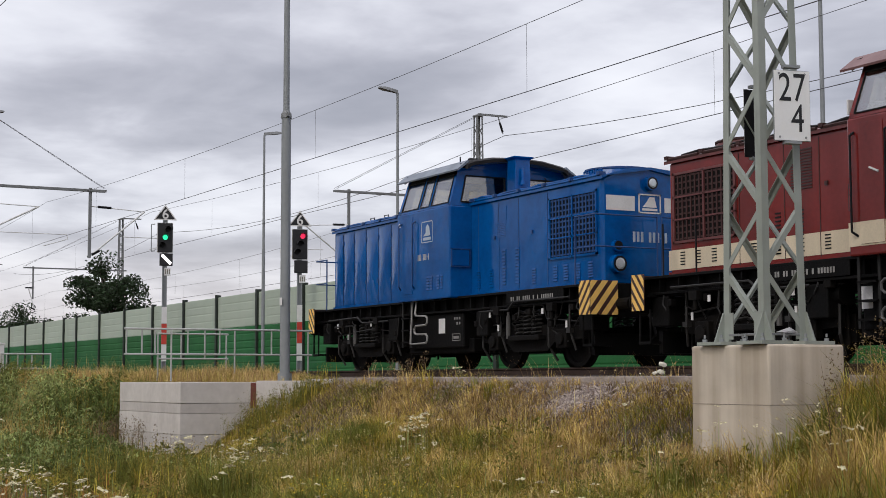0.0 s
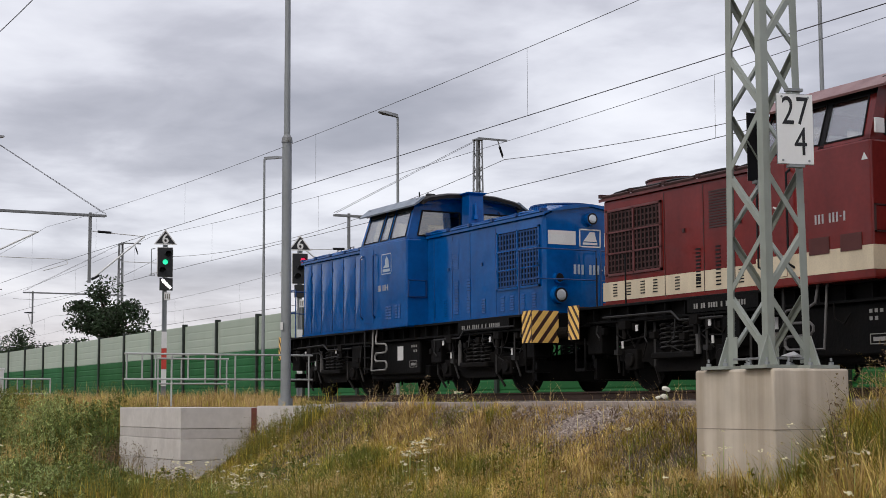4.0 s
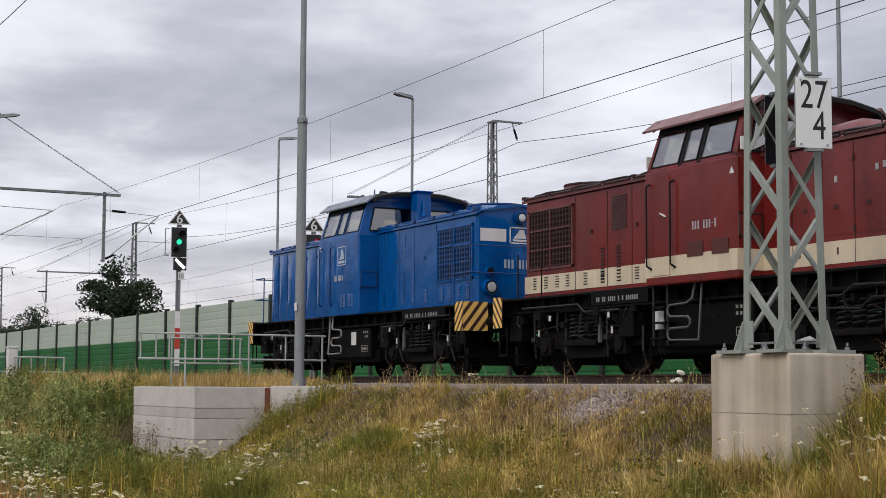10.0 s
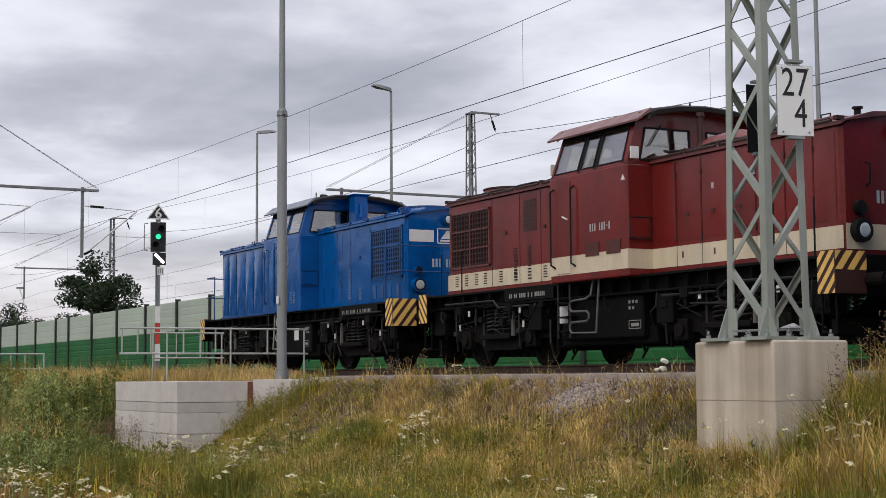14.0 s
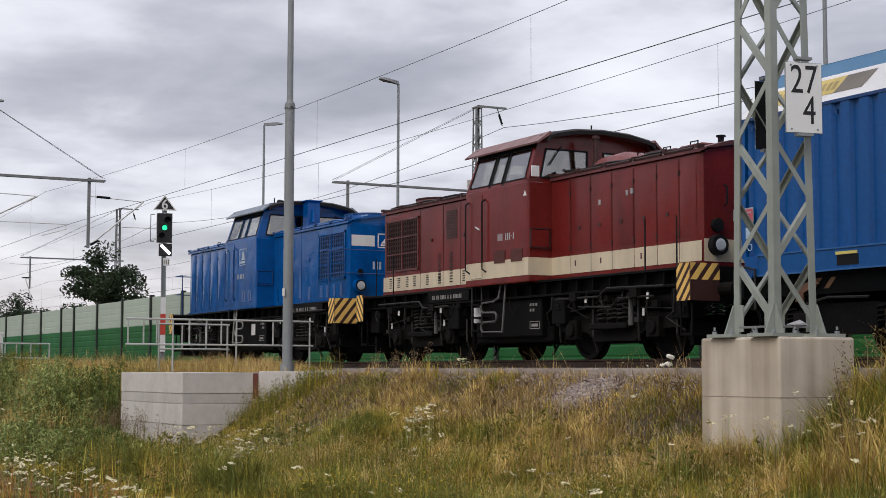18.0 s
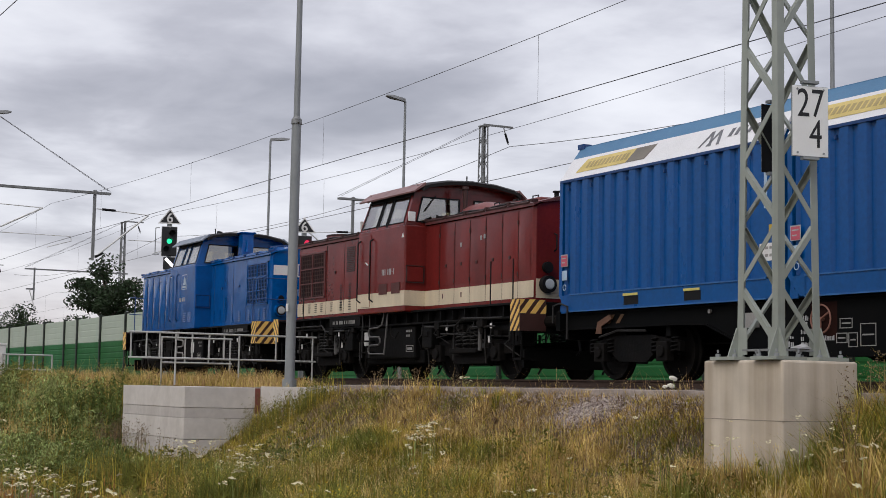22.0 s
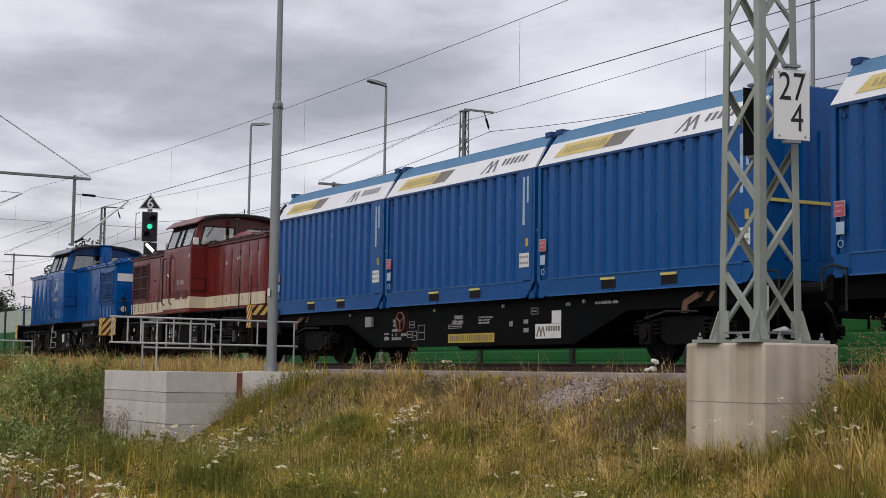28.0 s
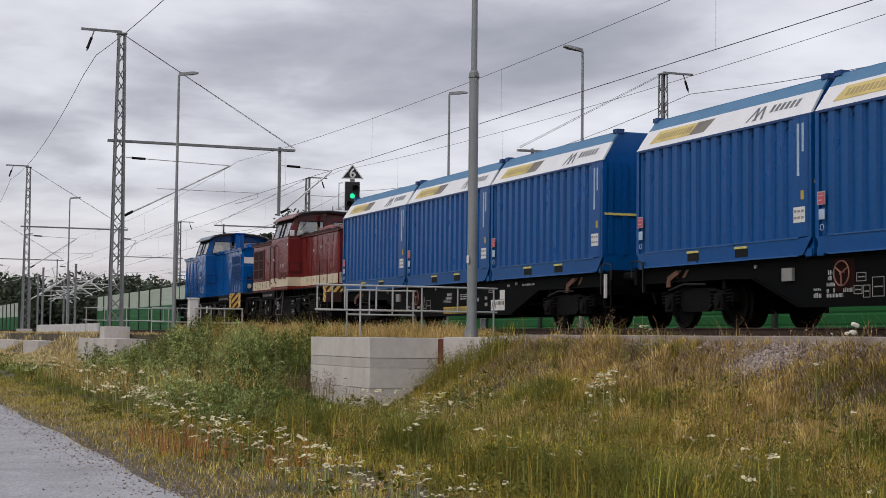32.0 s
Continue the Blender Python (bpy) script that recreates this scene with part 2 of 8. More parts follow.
CONCRETE2 = material("grey_cast_concrete_wall", (0.56, 0.52, 0.48), 0.85, dark=(0.41, 0.37, 0.335), scale=1.6, amount=0.55, streak=0.5, grain=7, grain_amount=0.06, bump=0.06, bump_scale=30, each=0.07)
GALV = material("dull_galvanised_steel", (0.265, 0.28, 0.285), 0.6, 0.15, dark=(0.19, 0.20, 0.20), scale=2, amount=0.6, streak=0.3, grain=9, grain_amount=0.05)
MAST_PAINT = material("grey_green_mast_paint", (0.315, 0.34, 0.305), 0.6, 0.0, dark=(0.21, 0.225, 0.19), scale=3, amount=0.6, streak=0.15, grain=6, grain_amount=0.06, spec=0.3)
MAST_FAR = material("grey_lattice_steel", (0.22, 0.225, 0.225), 0.6, 0.2)
WIRE = material("dark_copper_wire", (0.085, 0.08, 0.08), 0.5, 0.4, bump=0)
WOOD_DARK = material("tarred_sleeper", (0.06, 0.045, 0.035), 0.9)
GREEN_DARK = material("dark_green_barrier_panel", (0.021, 0.128, 0.035), 0.6, dark=(0.017, 0.10, 0.028), scale=0.8, amount=0.5, each=0.12, spec=0.2)
GREEN_PALE = material("pale_green_barrier_panel", (0.42, 0.48, 0.385), 0.55, dark=(0.355, 0.42, 0.335), scale=0.8, amount=0.5, each=0.06)
GREEN_POST = material("blackish_green_post", (0.018, 0.026, 0.018), 0.6)
SIGNAL_BLACK = material("matt_black_signal", (0.012, 0.012, 0.013), 0.6)
SIGNAL_RED = material("red_mast_band", (0.55, 0.05, 0.03), 0.5)
GLOW_GREEN = lamp_material("green_signal_light", (0.03, 0.80, 0.40), 1.15)
GLOW_RED = lamp_material("red_signal_light", (0.85, 0.03, 0.10), 1.0)
GLOW_WHITE = lamp_material("white_signal_bar", (1.0, 0.95, 0.98), 3.0)
SIGN_WHITE = material("white_enamel_sign", (0.80, 0.80, 0.78), 0.35, dark=(0.70, 0.69, 0.66), scale=1.5, amount=0.3, grain_amount=0.015, bump=0)
LENS = material("lamp_glass_lens", (0.72, 0.77, 0.80), 0.22, 0.35)
EARTH = material("dry_weedy_soil", (0.088, 0.067, 0.042), 0.95, dark=(0.038, 0.034, 0.018), scale=0.9, amount=0.8, grain=14, grain_amount=0.35, bump=0.6, bump_scale=20)
GRAVEL = material("dark_track_gravel", (0.07, 0.058, 0.05), 0.9, dark=(0.04, 0.034, 0.03), scale=3, grain=60, grain_amount=0.3, bump=0.7, bump_scale=45)
ROAD = material("grey_gravel_road", (0.31, 0.305, 0.315), 0.9, dark=(0.21, 0.206, 0.206), scale=1.1, amount=0.7, grain=36, grain_amount=0.3, bump=0.35, bump_scale=55)
STONE = material("track_stone", (0.335, 0.275, 0.24), 0.9, island=0.4)
PALE_PETAL = material("pale_petal", (0.70, 0.67, 0.57), 0.8, bump=0)
DRY = material("dry_straw_grass", (0.68, 0.485, 0.185), 0.8, dark=(0.33, 0.21, 0.075), scale=2.6, amount=0.8, grain=0.7, grain_amount=0.25, bump=0, island=0.36, spec=0.12, thin=0.14)
MID = material("olive_meadow_grass", (0.46, 0.345, 0.064), 0.8, dark=(0.165, 0.145, 0.025), scale=2.6, amount=0.8, grain=0.7, grain_amount=0.25, bump=0, island=0.36, spec=0.12, thin=0.14)
LUSH = material("green_meadow_grass", (0.232, 0.228, 0.045), 0.75, dark=(0.065, 0.085, 0.02), scale=2.6, amount=0.8, grain=0.7, grain_amount=0.25, bump=0, island=0.36, spec=0.12, thin=0.14)
WEED = material("grey_green_weed_leaf", (0.38, 0.415, 0.155), 0.75, dark=(0.105, 0.135, 0.042), scale=1.2, amount=0.8, grain=0.7, grain_amount=0.25, bump=0, island=0.5, spec=0.12, thin=0.14)
LEAF = material("dark_tree_leaf", (0.030, 0.050, 0.020), 0.65, scale=0.6, bump=0, island=0.45, spec=0.3, thin=0.25)
FAR_LEAF = material("far_tree_leaf", (0.060, 0.078, 0.048), 0.8, scale=0.3, bump=0, island=0.4, spec=0.2)
BARK = material("grey_brown_bark", (0.09, 0.07, 0.055), 0.9, scale=6, bump=0.6)
PETAL = material("white_umbel_flower", (0.64, 0.58, 0.37), 0.8, bump=0, island=0.25, spec=0.2, thin=0.15)
PETAL_YELLOW = material("yellow_meadow_flower", (0.55, 0.38, 0.03), 0.8, bump=0, island=0.3, spec=0.2)
SEED = material("brown_seed_head", (0.20, 0.145, 0.085), 0.9, bump=0, island=0.4, spec=0.1)
WHITE_WALL = material("whitewashed_low_wall", (0.62, 0.60, 0.58), 0.85)
RUSSET = material("russet_dry_dock", (0.46, 0.23, 0.075), 0.85, dark=(0.26, 0.12, 0.05), scale=2, bump=0, island=0.45, spec=0.1, thin=0.16)
PANICLE = material("pale_grass_panicle", (0.64, 0.50, 0.25), 0.85, dark=(0.40, 0.29, 0.12), scale=2.2, bump=0, island=0.4, spec=0.1, thin=0.16)
TAN = material("tan_dry_grass", (0.66, 0.46, 0.21), 0.85, dark=(0.36, 0.23, 0.09), scale=1.3, amount=0.8, bump=0, island=0.45, spec=0.1, thin=0.16)
PALE_TUBE = material("pale_galvanised_cantilever", (0.72, 0.72, 0.70), 0.6)
YELLOW_PALE = material("pale_yellow_pocket_plate", (0.72, 0.60, 0.16), 0.55)
BED_STONE = material("dark_ballast_stone", (0.08, 0.066, 0.057), 0.9, island=0.4)
LITTER = material("brown_dry_litter", (0.38, 0.275, 0.175), 0.9, dark=(0.21, 0.145, 0.09), scale=2.5, amount=0.8, bump=0, island=0.5, spec=0.1, thin=0.1)
WEED_DARK = material("dark_green_weed_leaf", (0.155, 0.185, 0.05), 0.75, dark=(0.058, 0.076, 0.021), scale=1.6, amount=0.7, bump=0, island=0.5, spec=0.12, thin=0.12)


# ---- mesh helpers ----
class Mesh:
    """Gathers vertices and faces of one mesh."""

    def __init__(self):
        self.v, self.f = [], []

    def add(self, verts, faces):
        k = len(self.v)
        self.v += [tuple(p) for p in verts]
        self.f += [tuple(i + k for i in q) for q in faces]
        return self

    def box(self, x0, x1, y0, y1, z0, z1):
        p = [(x, y, z) for z in (z0, z1) for y in (y0, y1) for x in (x0, x1)]
        return self.add(p, [(0, 2, 3, 1), (4, 5, 7, 6), (0, 1, 5, 4), (2, 6, 7, 3), (0, 4, 6, 2), (1, 3, 7, 5)])

    def tube(self, p, q, r, r2=None, n=8):
        p, q = Vector(p), Vector(q)
        d = q - p
        if d.length < 1e-6:
            return self
        a = d.orthogonal().normalized()
        b = d.normalized().cross(a)
        r2 = r if r2 is None else r2
        vs = [p + (a * math.cos(2 * math.pi * i / n) + b * math.sin(2 * math.pi * i / n)) * r for i in range(n)]
        vs += [q + (a * math.cos(2 * math.pi * i / n) + b * math.sin(2 * math.pi * i / n)) * r2 for i in range(n)]
        fs = [(i, (i + 1) % n, n + (i + 1) % n, n + i) for i in range(n)]
        return self.add(vs, fs + [tuple(range(n - 1, -1, -1)), tuple(range(n, 2 * n))])

    def pipe(self, points, r, n=6):
        """One bent tube through the points."""
        pts = [Vector(p) for p in points]
        pts = [p for i, p in enumerate(pts) if i == 0 or (p - pts[i - 1]).length > 1e-5]
        ways = [(b - a).normalized() for a, b in zip(pts, pts[1:])]
        side, rings = ways[0].orthogonal().normalized(), []
        for i, p in enumerate(pts):
            w = ways[max(0, i - 1)] + ways[min(i, len(ways) - 1)]
            w = w.normalized() if w.length > 0.2 else ways[max(0, i - 1)]
            side = side - w * side.dot(w)
            side = side.normalized() if side.length > 1e-3 else w.orthogonal().normalized()
            up = w.cross(side)
            rings.append([p + (side * math.cos(2 * math.pi * k / n) + up * math.sin(2 * math.pi * k / n)) * r for k in range(n)])
        return self.loft(rings)

    def bar(self, p, q, w, t, up=(0, 0, 1)):
        """A flat bar from p to q: w wide across, t thick along up."""
        p, q, up = Vector(p), Vector(q), Vector(up)
        d = (q - p).normalized()
        s = d.cross(up)
        s = s.normalized() if s.length > 1e-4 else d.orthogonal().normalized()
        u = s.cross(d).normalized()
        c = [s * (w / 2) + u * (t / 2), s * (-w / 2) + u * (t / 2), s * (-w / 2) - u * (t / 2), s * (w / 2) - u * (t / 2)]
        return self.add([p + k for k in c] + [q + k for k in c], [(0, 1, 2, 3), (7, 6, 5, 4), (0, 4, 5, 1), (1, 5, 6, 2), (2, 6, 7, 3), (3, 7, 4, 0)])

    def prism(self, outline, offset):
        """An outline of points pushed along offset."""
        o, n = Vector(offset), len(outline)
        p = [Vector(a) for a in outline]
        return self.add(p + [a + o for a in p], [tuple(range(n - 1, -1, -1)), tuple(range(n, 2 * n))] + [(i, (i + 1) % n, n + (i + 1) % n, n + i) for i in range(n)])

    def loft(self, rings, closed=True, caps=True):
        n = len(rings[0])
        vs = [p for r in rings for p in r]
        fs = []
        for k in range(len(rings) - 1):
            for i in range(n if closed else n - 1):
                j = (i + 1) % n
                fs.append((k * n + i, k * n + j, (k + 1) * n + j, (k + 1) * n + i))
        if caps:
            fs += [tuple(range(n - 1, -1, -1)), tuple(range((len(rings) - 1) * n, len(rings) * n))]
        return self.add(vs, fs)

    def mesh(self, name):
        me = bpy.data.meshes.new(name)
        me.from_pydata(self.v, [], self.f)
        bm = bmesh.new()
        bm.from_mesh(me)
        if len(self.f) < 3000:
            bmesh.ops.recalc_face_normals(bm, faces=bm.faces)
        bm.to_mesh(me)
        bm.free()
        return me


def part(name, m, mat, parent=None, label="", smooth=False, bevel=0.0, at=None):
    """Links a Mesh (or a mesh) as one object under a thing or a part."""
    me = m.mesh(name) if isinstance(m, Mesh) else m
    if isinstance(m, Mesh):
        me.materials.append(mat)
        if smooth:
            me.shade_smooth()
            me.set_sharp_from_angle(angle=radians(40))
    ob = new(name, me)
    if parent is not None:
        ob.parent = parent
    if at is not None:
        ob.matrix_basis = at
    if bevel:
        mod = ob.modifiers.new("bevel", "BEVEL")
        mod.width, mod.segments, mod.limit_method = bevel, 2, "ANGLE"
    if label:
        tagged(ob, label)
    return ob


def thing(name, label, category, at=None, group="", kind=""):
    ob = new(name)
    ob.empty_display_size = 0.2
    tagged(ob, label, category, group, kind)
    if at is not None:
        ob.matrix_basis = at
    return ob


def letters(name, text, size, mat, parent, m, label="", squeeze=1.0, bold=0.0):
    """Raised characters in the built-in font, centred on m (x right, y up, z out)."""
    cu = bpy.data.curves.new(name, "FONT")
    cu.body, cu.size, cu.extrude, cu.align_x, cu.align_y = text, size, 0.002, "CENTER", "CENTER"
    cu.offset = bold
    tmp = new(name, cu)
    bpy.context.view_layer.update()
    me = bpy.data.meshes.new_from_object(tmp.evaluated_get(bpy.context.evaluated_depsgraph_get()))
    bpy.data.objects.remove(tmp)
    me.materials.clear()
    me.materials.append(mat)
    return part(name, me, mat, parent, label, at=m @ Matrix.Diagonal((squeeze, 1, 1, 1)))


# ---- ground, road and track bed ----
TRACK, TRACK_2 = 15.72, 20.45


def ground_height(x, y):
    pts = ((-60, -1.9), (-2.6, -1.8), (3.2, -1.8), (4.2, -1.72), (7.9, -1.70), (8.8, -1.58), (10.0, -0.95), (10.85, -0.37), (11.06, -0.25), (11.2, -0.25), (13.2, -0.24), (24.5, -0.26), (28, -0.4), (60, -0.6))
    z = float(np.interp(y, [p[0] for p in pts], [p[1] for p in pts]))
    # the bank is cut back round the platforms, and a little round the mast's plinth
    if 8.0 < y < 11.06:
        cut = max(0.0, min(1.0, (x + 37) / 2.5, (-24.5 - x) / 3.0), min(1.0, (x + 76) / 3.0, (-57.5 - x) / 2.5), min(1.0, (x + 100) / 3.0, (-86 - x) / 2.0), min(1.0, (x + 120) / 3.0, (-102 - x) / 2.0))
        low = float(np.interp(y, (8.0, 9.6, 11.06), (-1.74, -1.74, -0.92)))
        z = z * (1 - cut) + low * cut
        z -= max(0.0, min(1.0, (x + 14.0) / 0.8, (-9.0 - x) / 1.2)) * 0.18 * min(1.0, max(0.0, y - 9.0) / 0.6)
    if 3.4 < y < 10.9:
        z += 0.07 * noise.noise((x * 0.6, y * 0.6, 0)) + 0.03 * noise.noise((x * 2, y * 2, 3))
    return z


def build_ground():
    xs = [-2500, -900, -400, -220] + [-150 + 0.8 * i for i in range(0, 200)] + [12, 30, 80, 300, 900, 2500]
    ys = [-2500, -400, -60, -10, -2.7, 0, 3.2] + [3.4 + 0.3 * i for i in range(25)] + [10.9, 11.035, 11.06, 11.2, 12.2, 13.2, 18, 24.5, 28, 40, 60, 150, 600, 2500]
    m = Mesh()
    m.v = [(x, y, ground_height(x, y)) for y in ys for x in xs]
    n = len(xs)
    m.f = [(j * n + i, j * n + i + 1, (j + 1) * n + i + 1, (j + 1) * n + i) for j in range(len(ys) - 1) for i in range(n - 1)]
    tagged(part("ground", m, EARTH, smooth=True), "dry weedy meadow soil sloping up to the railway", "ground", kind="structure")
    # the road's edge wavers
    r = Mesh()
    n = 120
    edge = [(-150 + 1.4 * i, 2.84 + 0.14 * noise.noise((i * 0.35, 0, 0)) + 0.04 * noise.noise((i * 1.7, 1, 0))) for i in range(n)]
    top = [(x, -2.6, -1.79) for x, y in edge] + [(x, y, -1.79) for x, y in edge]
    r.add(top + [(x, y, z - 0.15) for x, y, z in top], [(i, i + 1, n + i + 1, n + i) for i in range(n - 1)] + [(n + i, n + i + 1, 3 * n + i + 1, 3 * n + i) for i in range(n - 1)])
    tagged(part("road", r, ROAD), "grey fine-gravel access road beside the railway slope", "road", kind="structure")
    b = Mesh()
    prof = [(13.15, -0.30), (13.75, -0.17), (22.3, -0.17), (22.7, -0.28), (22.7, -0.6), (13.15, -0.6)]
    b.prism([(-400, y, z) for y, z in prof], (420, 0, 0))
    tagged(part("track_bed", b, GRAVEL), "grey crushed-stone ballast under two tracks", "track bed", kind="structure")
    s = Mesh()
    rnd = random.Random(4)

    def pebble(x, y, z, q):
        a = rnd.random() * 6.28
        vs = []
        for k, (zz, rr) in enumerate(((-0.3, 0.8), (0.35, 1.0), (0.8, 0.45))):
            for i in range(4):
                w = a + i * 1.57 + k * 0.4
                vs.append((x + math.cos(w) * q * rr * rnd.uniform(0.7, 1.2), y + math.sin(w) * q * rr * rnd.uniform(0.7, 1.2), z + zz * q * rnd.uniform(0.7, 1.2)))
        s.add(vs, [(i, (i + 1) % 4, 4 + (i + 1) % 4, 4 + i) for i in range(4)] + [(4 + i, 4 + (i + 1) % 4, 8 + (i + 1) % 4, 8 + i) for i in range(4)] + [(8, 9, 10, 11)])

    for _ in range(1700):
        x, y = rnd.uniform(-25.3, -6), min(10.98, 10.93 + rnd.gauss(0, 0.07))
        pebble(x, y, ground_height(x, y) + 0.01, rnd.uniform(0.018, 0.045))
    for cx, cy, n in ((-16.5, 10.66, 1500), (-17.4, 10.85, 200), (-15.4, 10.75, 260), (-19.0, 10.9, 120), (-14.6, 10.85, 160)):
        for _ in range(n):
            x, y = cx + rnd.gauss(0, 0.38), min(10.95, cy + rnd.gauss(0, 0.15))
            pebble(x, y, ground_height(x, y) + 0.012, rnd.uniform(0.015, 0.035))
    for _ in range(1500):
        x, y = -10 - 24 * rnd.random() ** 1.5, 3.05 - abs(rnd.gauss(0, 0.45))
        pebble(x, y, -1.787, rnd.uniform(0.006, 0.018))
    tagged(part("loose_gravel", s, STONE), "loose grey and brown track stones on the bank's edge", "gravel", kind="stuff")
    s = Mesh()
    for _ in range(4500):
        x, y = rnd.uniform(-48, -8), 13.5 + rnd.gauss(0, 0.22)
        pebble(x, y, -0.20 + 0.02 * rnd.random(), rnd.uniform(0.02, 0.045))
    tagged(part("ballast_stones", s, BED_STONE), "dark crushed stones on the ballast shoulder", "gravel", kind="stuff")


def build_bindweed():
    """Pale round blooms on thin stems behind the kerb."""
    for i, (x, y, z, q) in enumerate(((-15.66, 11.3, -0.135, 0.031), (-15.56, 11.32, -0.12, 0.042), (-15.50, 11.3, -0.03, 0.046), (-15.98, 11.3, -0.14, 0.016))):
        t = thing("white_flower", "pale round bindweed bloom on a thin stem by the kerb", "flower", pose(x, y, -0.25), "pale blooms by the kerb")
        h = z + 0.25
        part("stem", Mesh().pipe([(0.02, 0, -0.03), (0.03, 0.01, h * 0.5), (0, 0, h - 0.01)], 0.004, 5), WEED, t)
        rings = []
        for k in range(6):
            a = -0.5 + 0.41 * k
            rings.append([tuple(Vector((math.cos(w) * math.cos(a) * 1.1, math.sin(w) * math.cos(a), 0.62 * math.sin(a))) * q * (1 + 0.45 * noise.noise((math.cos(w) * 1.7 + 5 * i, math.sin(w) * 1.7, a)))) for w in [j * 0.5236 for j in range(12)]])
        part("bloom", Mesh().loft(rings), PALE_PETAL, t, "pale round bloom", smooth=True, at=pose(0, 0, h, 20, 15, 40 * i))


def build_track(y0, name):
    t = thing(name, "railway track with rusty rails on ballast", "railway track", kind="structure")
    for y in (y0 - 0.753, y0 + 0.753):
        m = Mesh()
        prof = [(-0.07, -0.172), (0.07, -0.172), (0.07, -0.16), (0.012, -0.14), (0.012, -0.045), (0.036, -0.03), (0.036, -0.002), (0.03, 0), (-0.03, 0), (-0.036, -0.002), (-0.036, -0.03), (-0.012, -0.045), (-0.012, -0.14), (-0.07, -0.16)]
        m.prism([(-400, y + a, z) for a, z in prof], (420, 0, 0))
        part("rail", m, RUST, t)
    s = Mesh().box(-0.13, 0.13, -1.3, 1.3, -0.24, -0.163).mesh("sleeper")
    s.materials.append(WOOD_DARK)
    for i in range(110):
        part("sleeper", s, WOOD_DARK, t, at=pose(-68 + 0.6 * i, y0, 0))
    return t


build_ground()
build_bindweed()
build_track(TRACK, "track_1")
build_track(TRACK_2, "track_2")


# ---- concrete platforms along the bank ----
def build_platform(x0, x1, y0, y1, courses, name, label, red=True):
    t = thing(name, label, "retaining wall")
    for k, (z0, z1) in enumerate(zip(courses[1:], courses)):
        off = 0.006 * (k % 2)
        part("concrete_course", Mesh().box(x0 + off, x1 - off, y0 + off, y1 + 0.2, z0 + 0.006, z1), CONCRETE2, t, bevel=0.007)
    if red:
        part("red_paint_mark", Mesh().box(x1 - 0.1, x1 + 0.006, y1 - 0.115, y1 - 0.004, courses[0] - 0.52, courses[0] - 0.012), material("worn_red_brown_paint", (0.20, 0.06, 0.045), 0.8), t, "red-brown painted corner stripe")
    return t


build_platform(-32.9, -28.72, 9.435, 11.0, (-0.255, -0.67, -0.87, -1.28, -2.0), "concrete_platform", "pale stacked concrete platform in the bank, with a red mark")
KERB_OLD = material("weathered_gravelly_concrete", (0.36, 0.305, 0.27), 0.9, dark=(0.22, 0.18, 0.15), scale=4, amount=0.8, grain=22, grain_amount=0.14, bump=0.3, bump_scale=26, each=0.06)
kerb = thing("kerb_wall", "low pale concrete edge wall along the track path", "kerb wall", kind="structure")
for x0, x1 in [(-28.71 + 1.25 * i, -27.47 + 1.25 * i) for i in range(12)] + [(-11.9, -10.6), (-10.59, -9.3), (-9.29, -8), (-7.99, -6.5)]:
    part("kerb_block", Mesh().box(x0, x1, 11.0, 11.22, -0.95, -0.228 if x0 < -27 else -0.195 if x0 < -25 else -0.174), CONCRETE2 if x0 < -25 else KERB_OLD, kerb, bevel=0.012)
build_platform(-71.1, -60.3, 9.5, 10.45, (-0.44, -0.95, -1.4, -2.0), "concrete_platform", "long pale concrete platform in the bank below a mast", red=False)
build_platform(-96, -88, 9.6, 10.6, (-0.7, -1.1, -2.0), "concrete_platform", "far pale concrete platform in the weedy bank", red=False)
build_platform(-116, -104, 9.8, 10.8, (-0.75, -1.2, -2.0), "concrete_platform", "far pale concrete platform in the weedy bank", red=False)


# ---- tubular railings ----
def build_railing(x, y0, y1, legs, posts, label, z_top=0.92, z_mid=0.36, foot=-0.24, slant=0.0, r=0.022):
    t = thing("railing", label, "railing")
    part("top_rail", Mesh().tube((x, y0, z_top), (x + slant, y1, z_top), r), PIPE_LIGHT, t)
    part("lower_rail", Mesh().tube((x, y0, z_mid), (x + slant, y1, z_mid), r), PIPE_LIGHT, t)
    for y in posts:
        k = x + slant * (y - y0) / (y1 - y0)
        part("post", Mesh().tube((k, y, z_mid), (k, y, z_top), r * 0.9), PIPE_LIGHT, t)
    for y in legs:
        k = x + slant * (y - y0) / (y1 - y0)
        part("leg", Mesh().tube((k, y, foot), (k, y, z_top), r), PIPE_LIGHT, t)
    return t


PIPE_LIGHT = material("pale_galvanised_tube", (0.44, 0.44, 0.42), 0.5, 0.25, dark=(0.32, 0.32, 0.30))
build_railing(-32.85, 9.5, 13.95, (10.57, 12.06, 13.86), (9.55, 9.9, 10.2, 10.95, 11.35, 11.7, 12.95), "pale galvanised tube railing across the concrete platform")
build_railing(-35.6, 11.1, 12.9, (11.12, 12.85), (11.7, 12.3), "galvanised tube railing with close posts beside the path", z_top=0.90, z_mid=0.30)
build_railing(-69.5, 9.5, 13.4, (9.6, 11.4, 13.3), (10.4, 12.4), "far galvanised tube railing above the concrete platform")
build_railing(-57.3, 11.95, 13.8, (11.97, 13.78), (12.16, 12.57, 13.09), "short galvanised tube railing beside a grey cabinet", z_top=0.76, z_mid=0.22, r=0.03)
build_railing(-66.0, 11.9, 13.6, (11.9, 13.5), (12.4, 13.0), "short galvanised tube railing on the bank", z_top=0.9, z_mid=0.3)

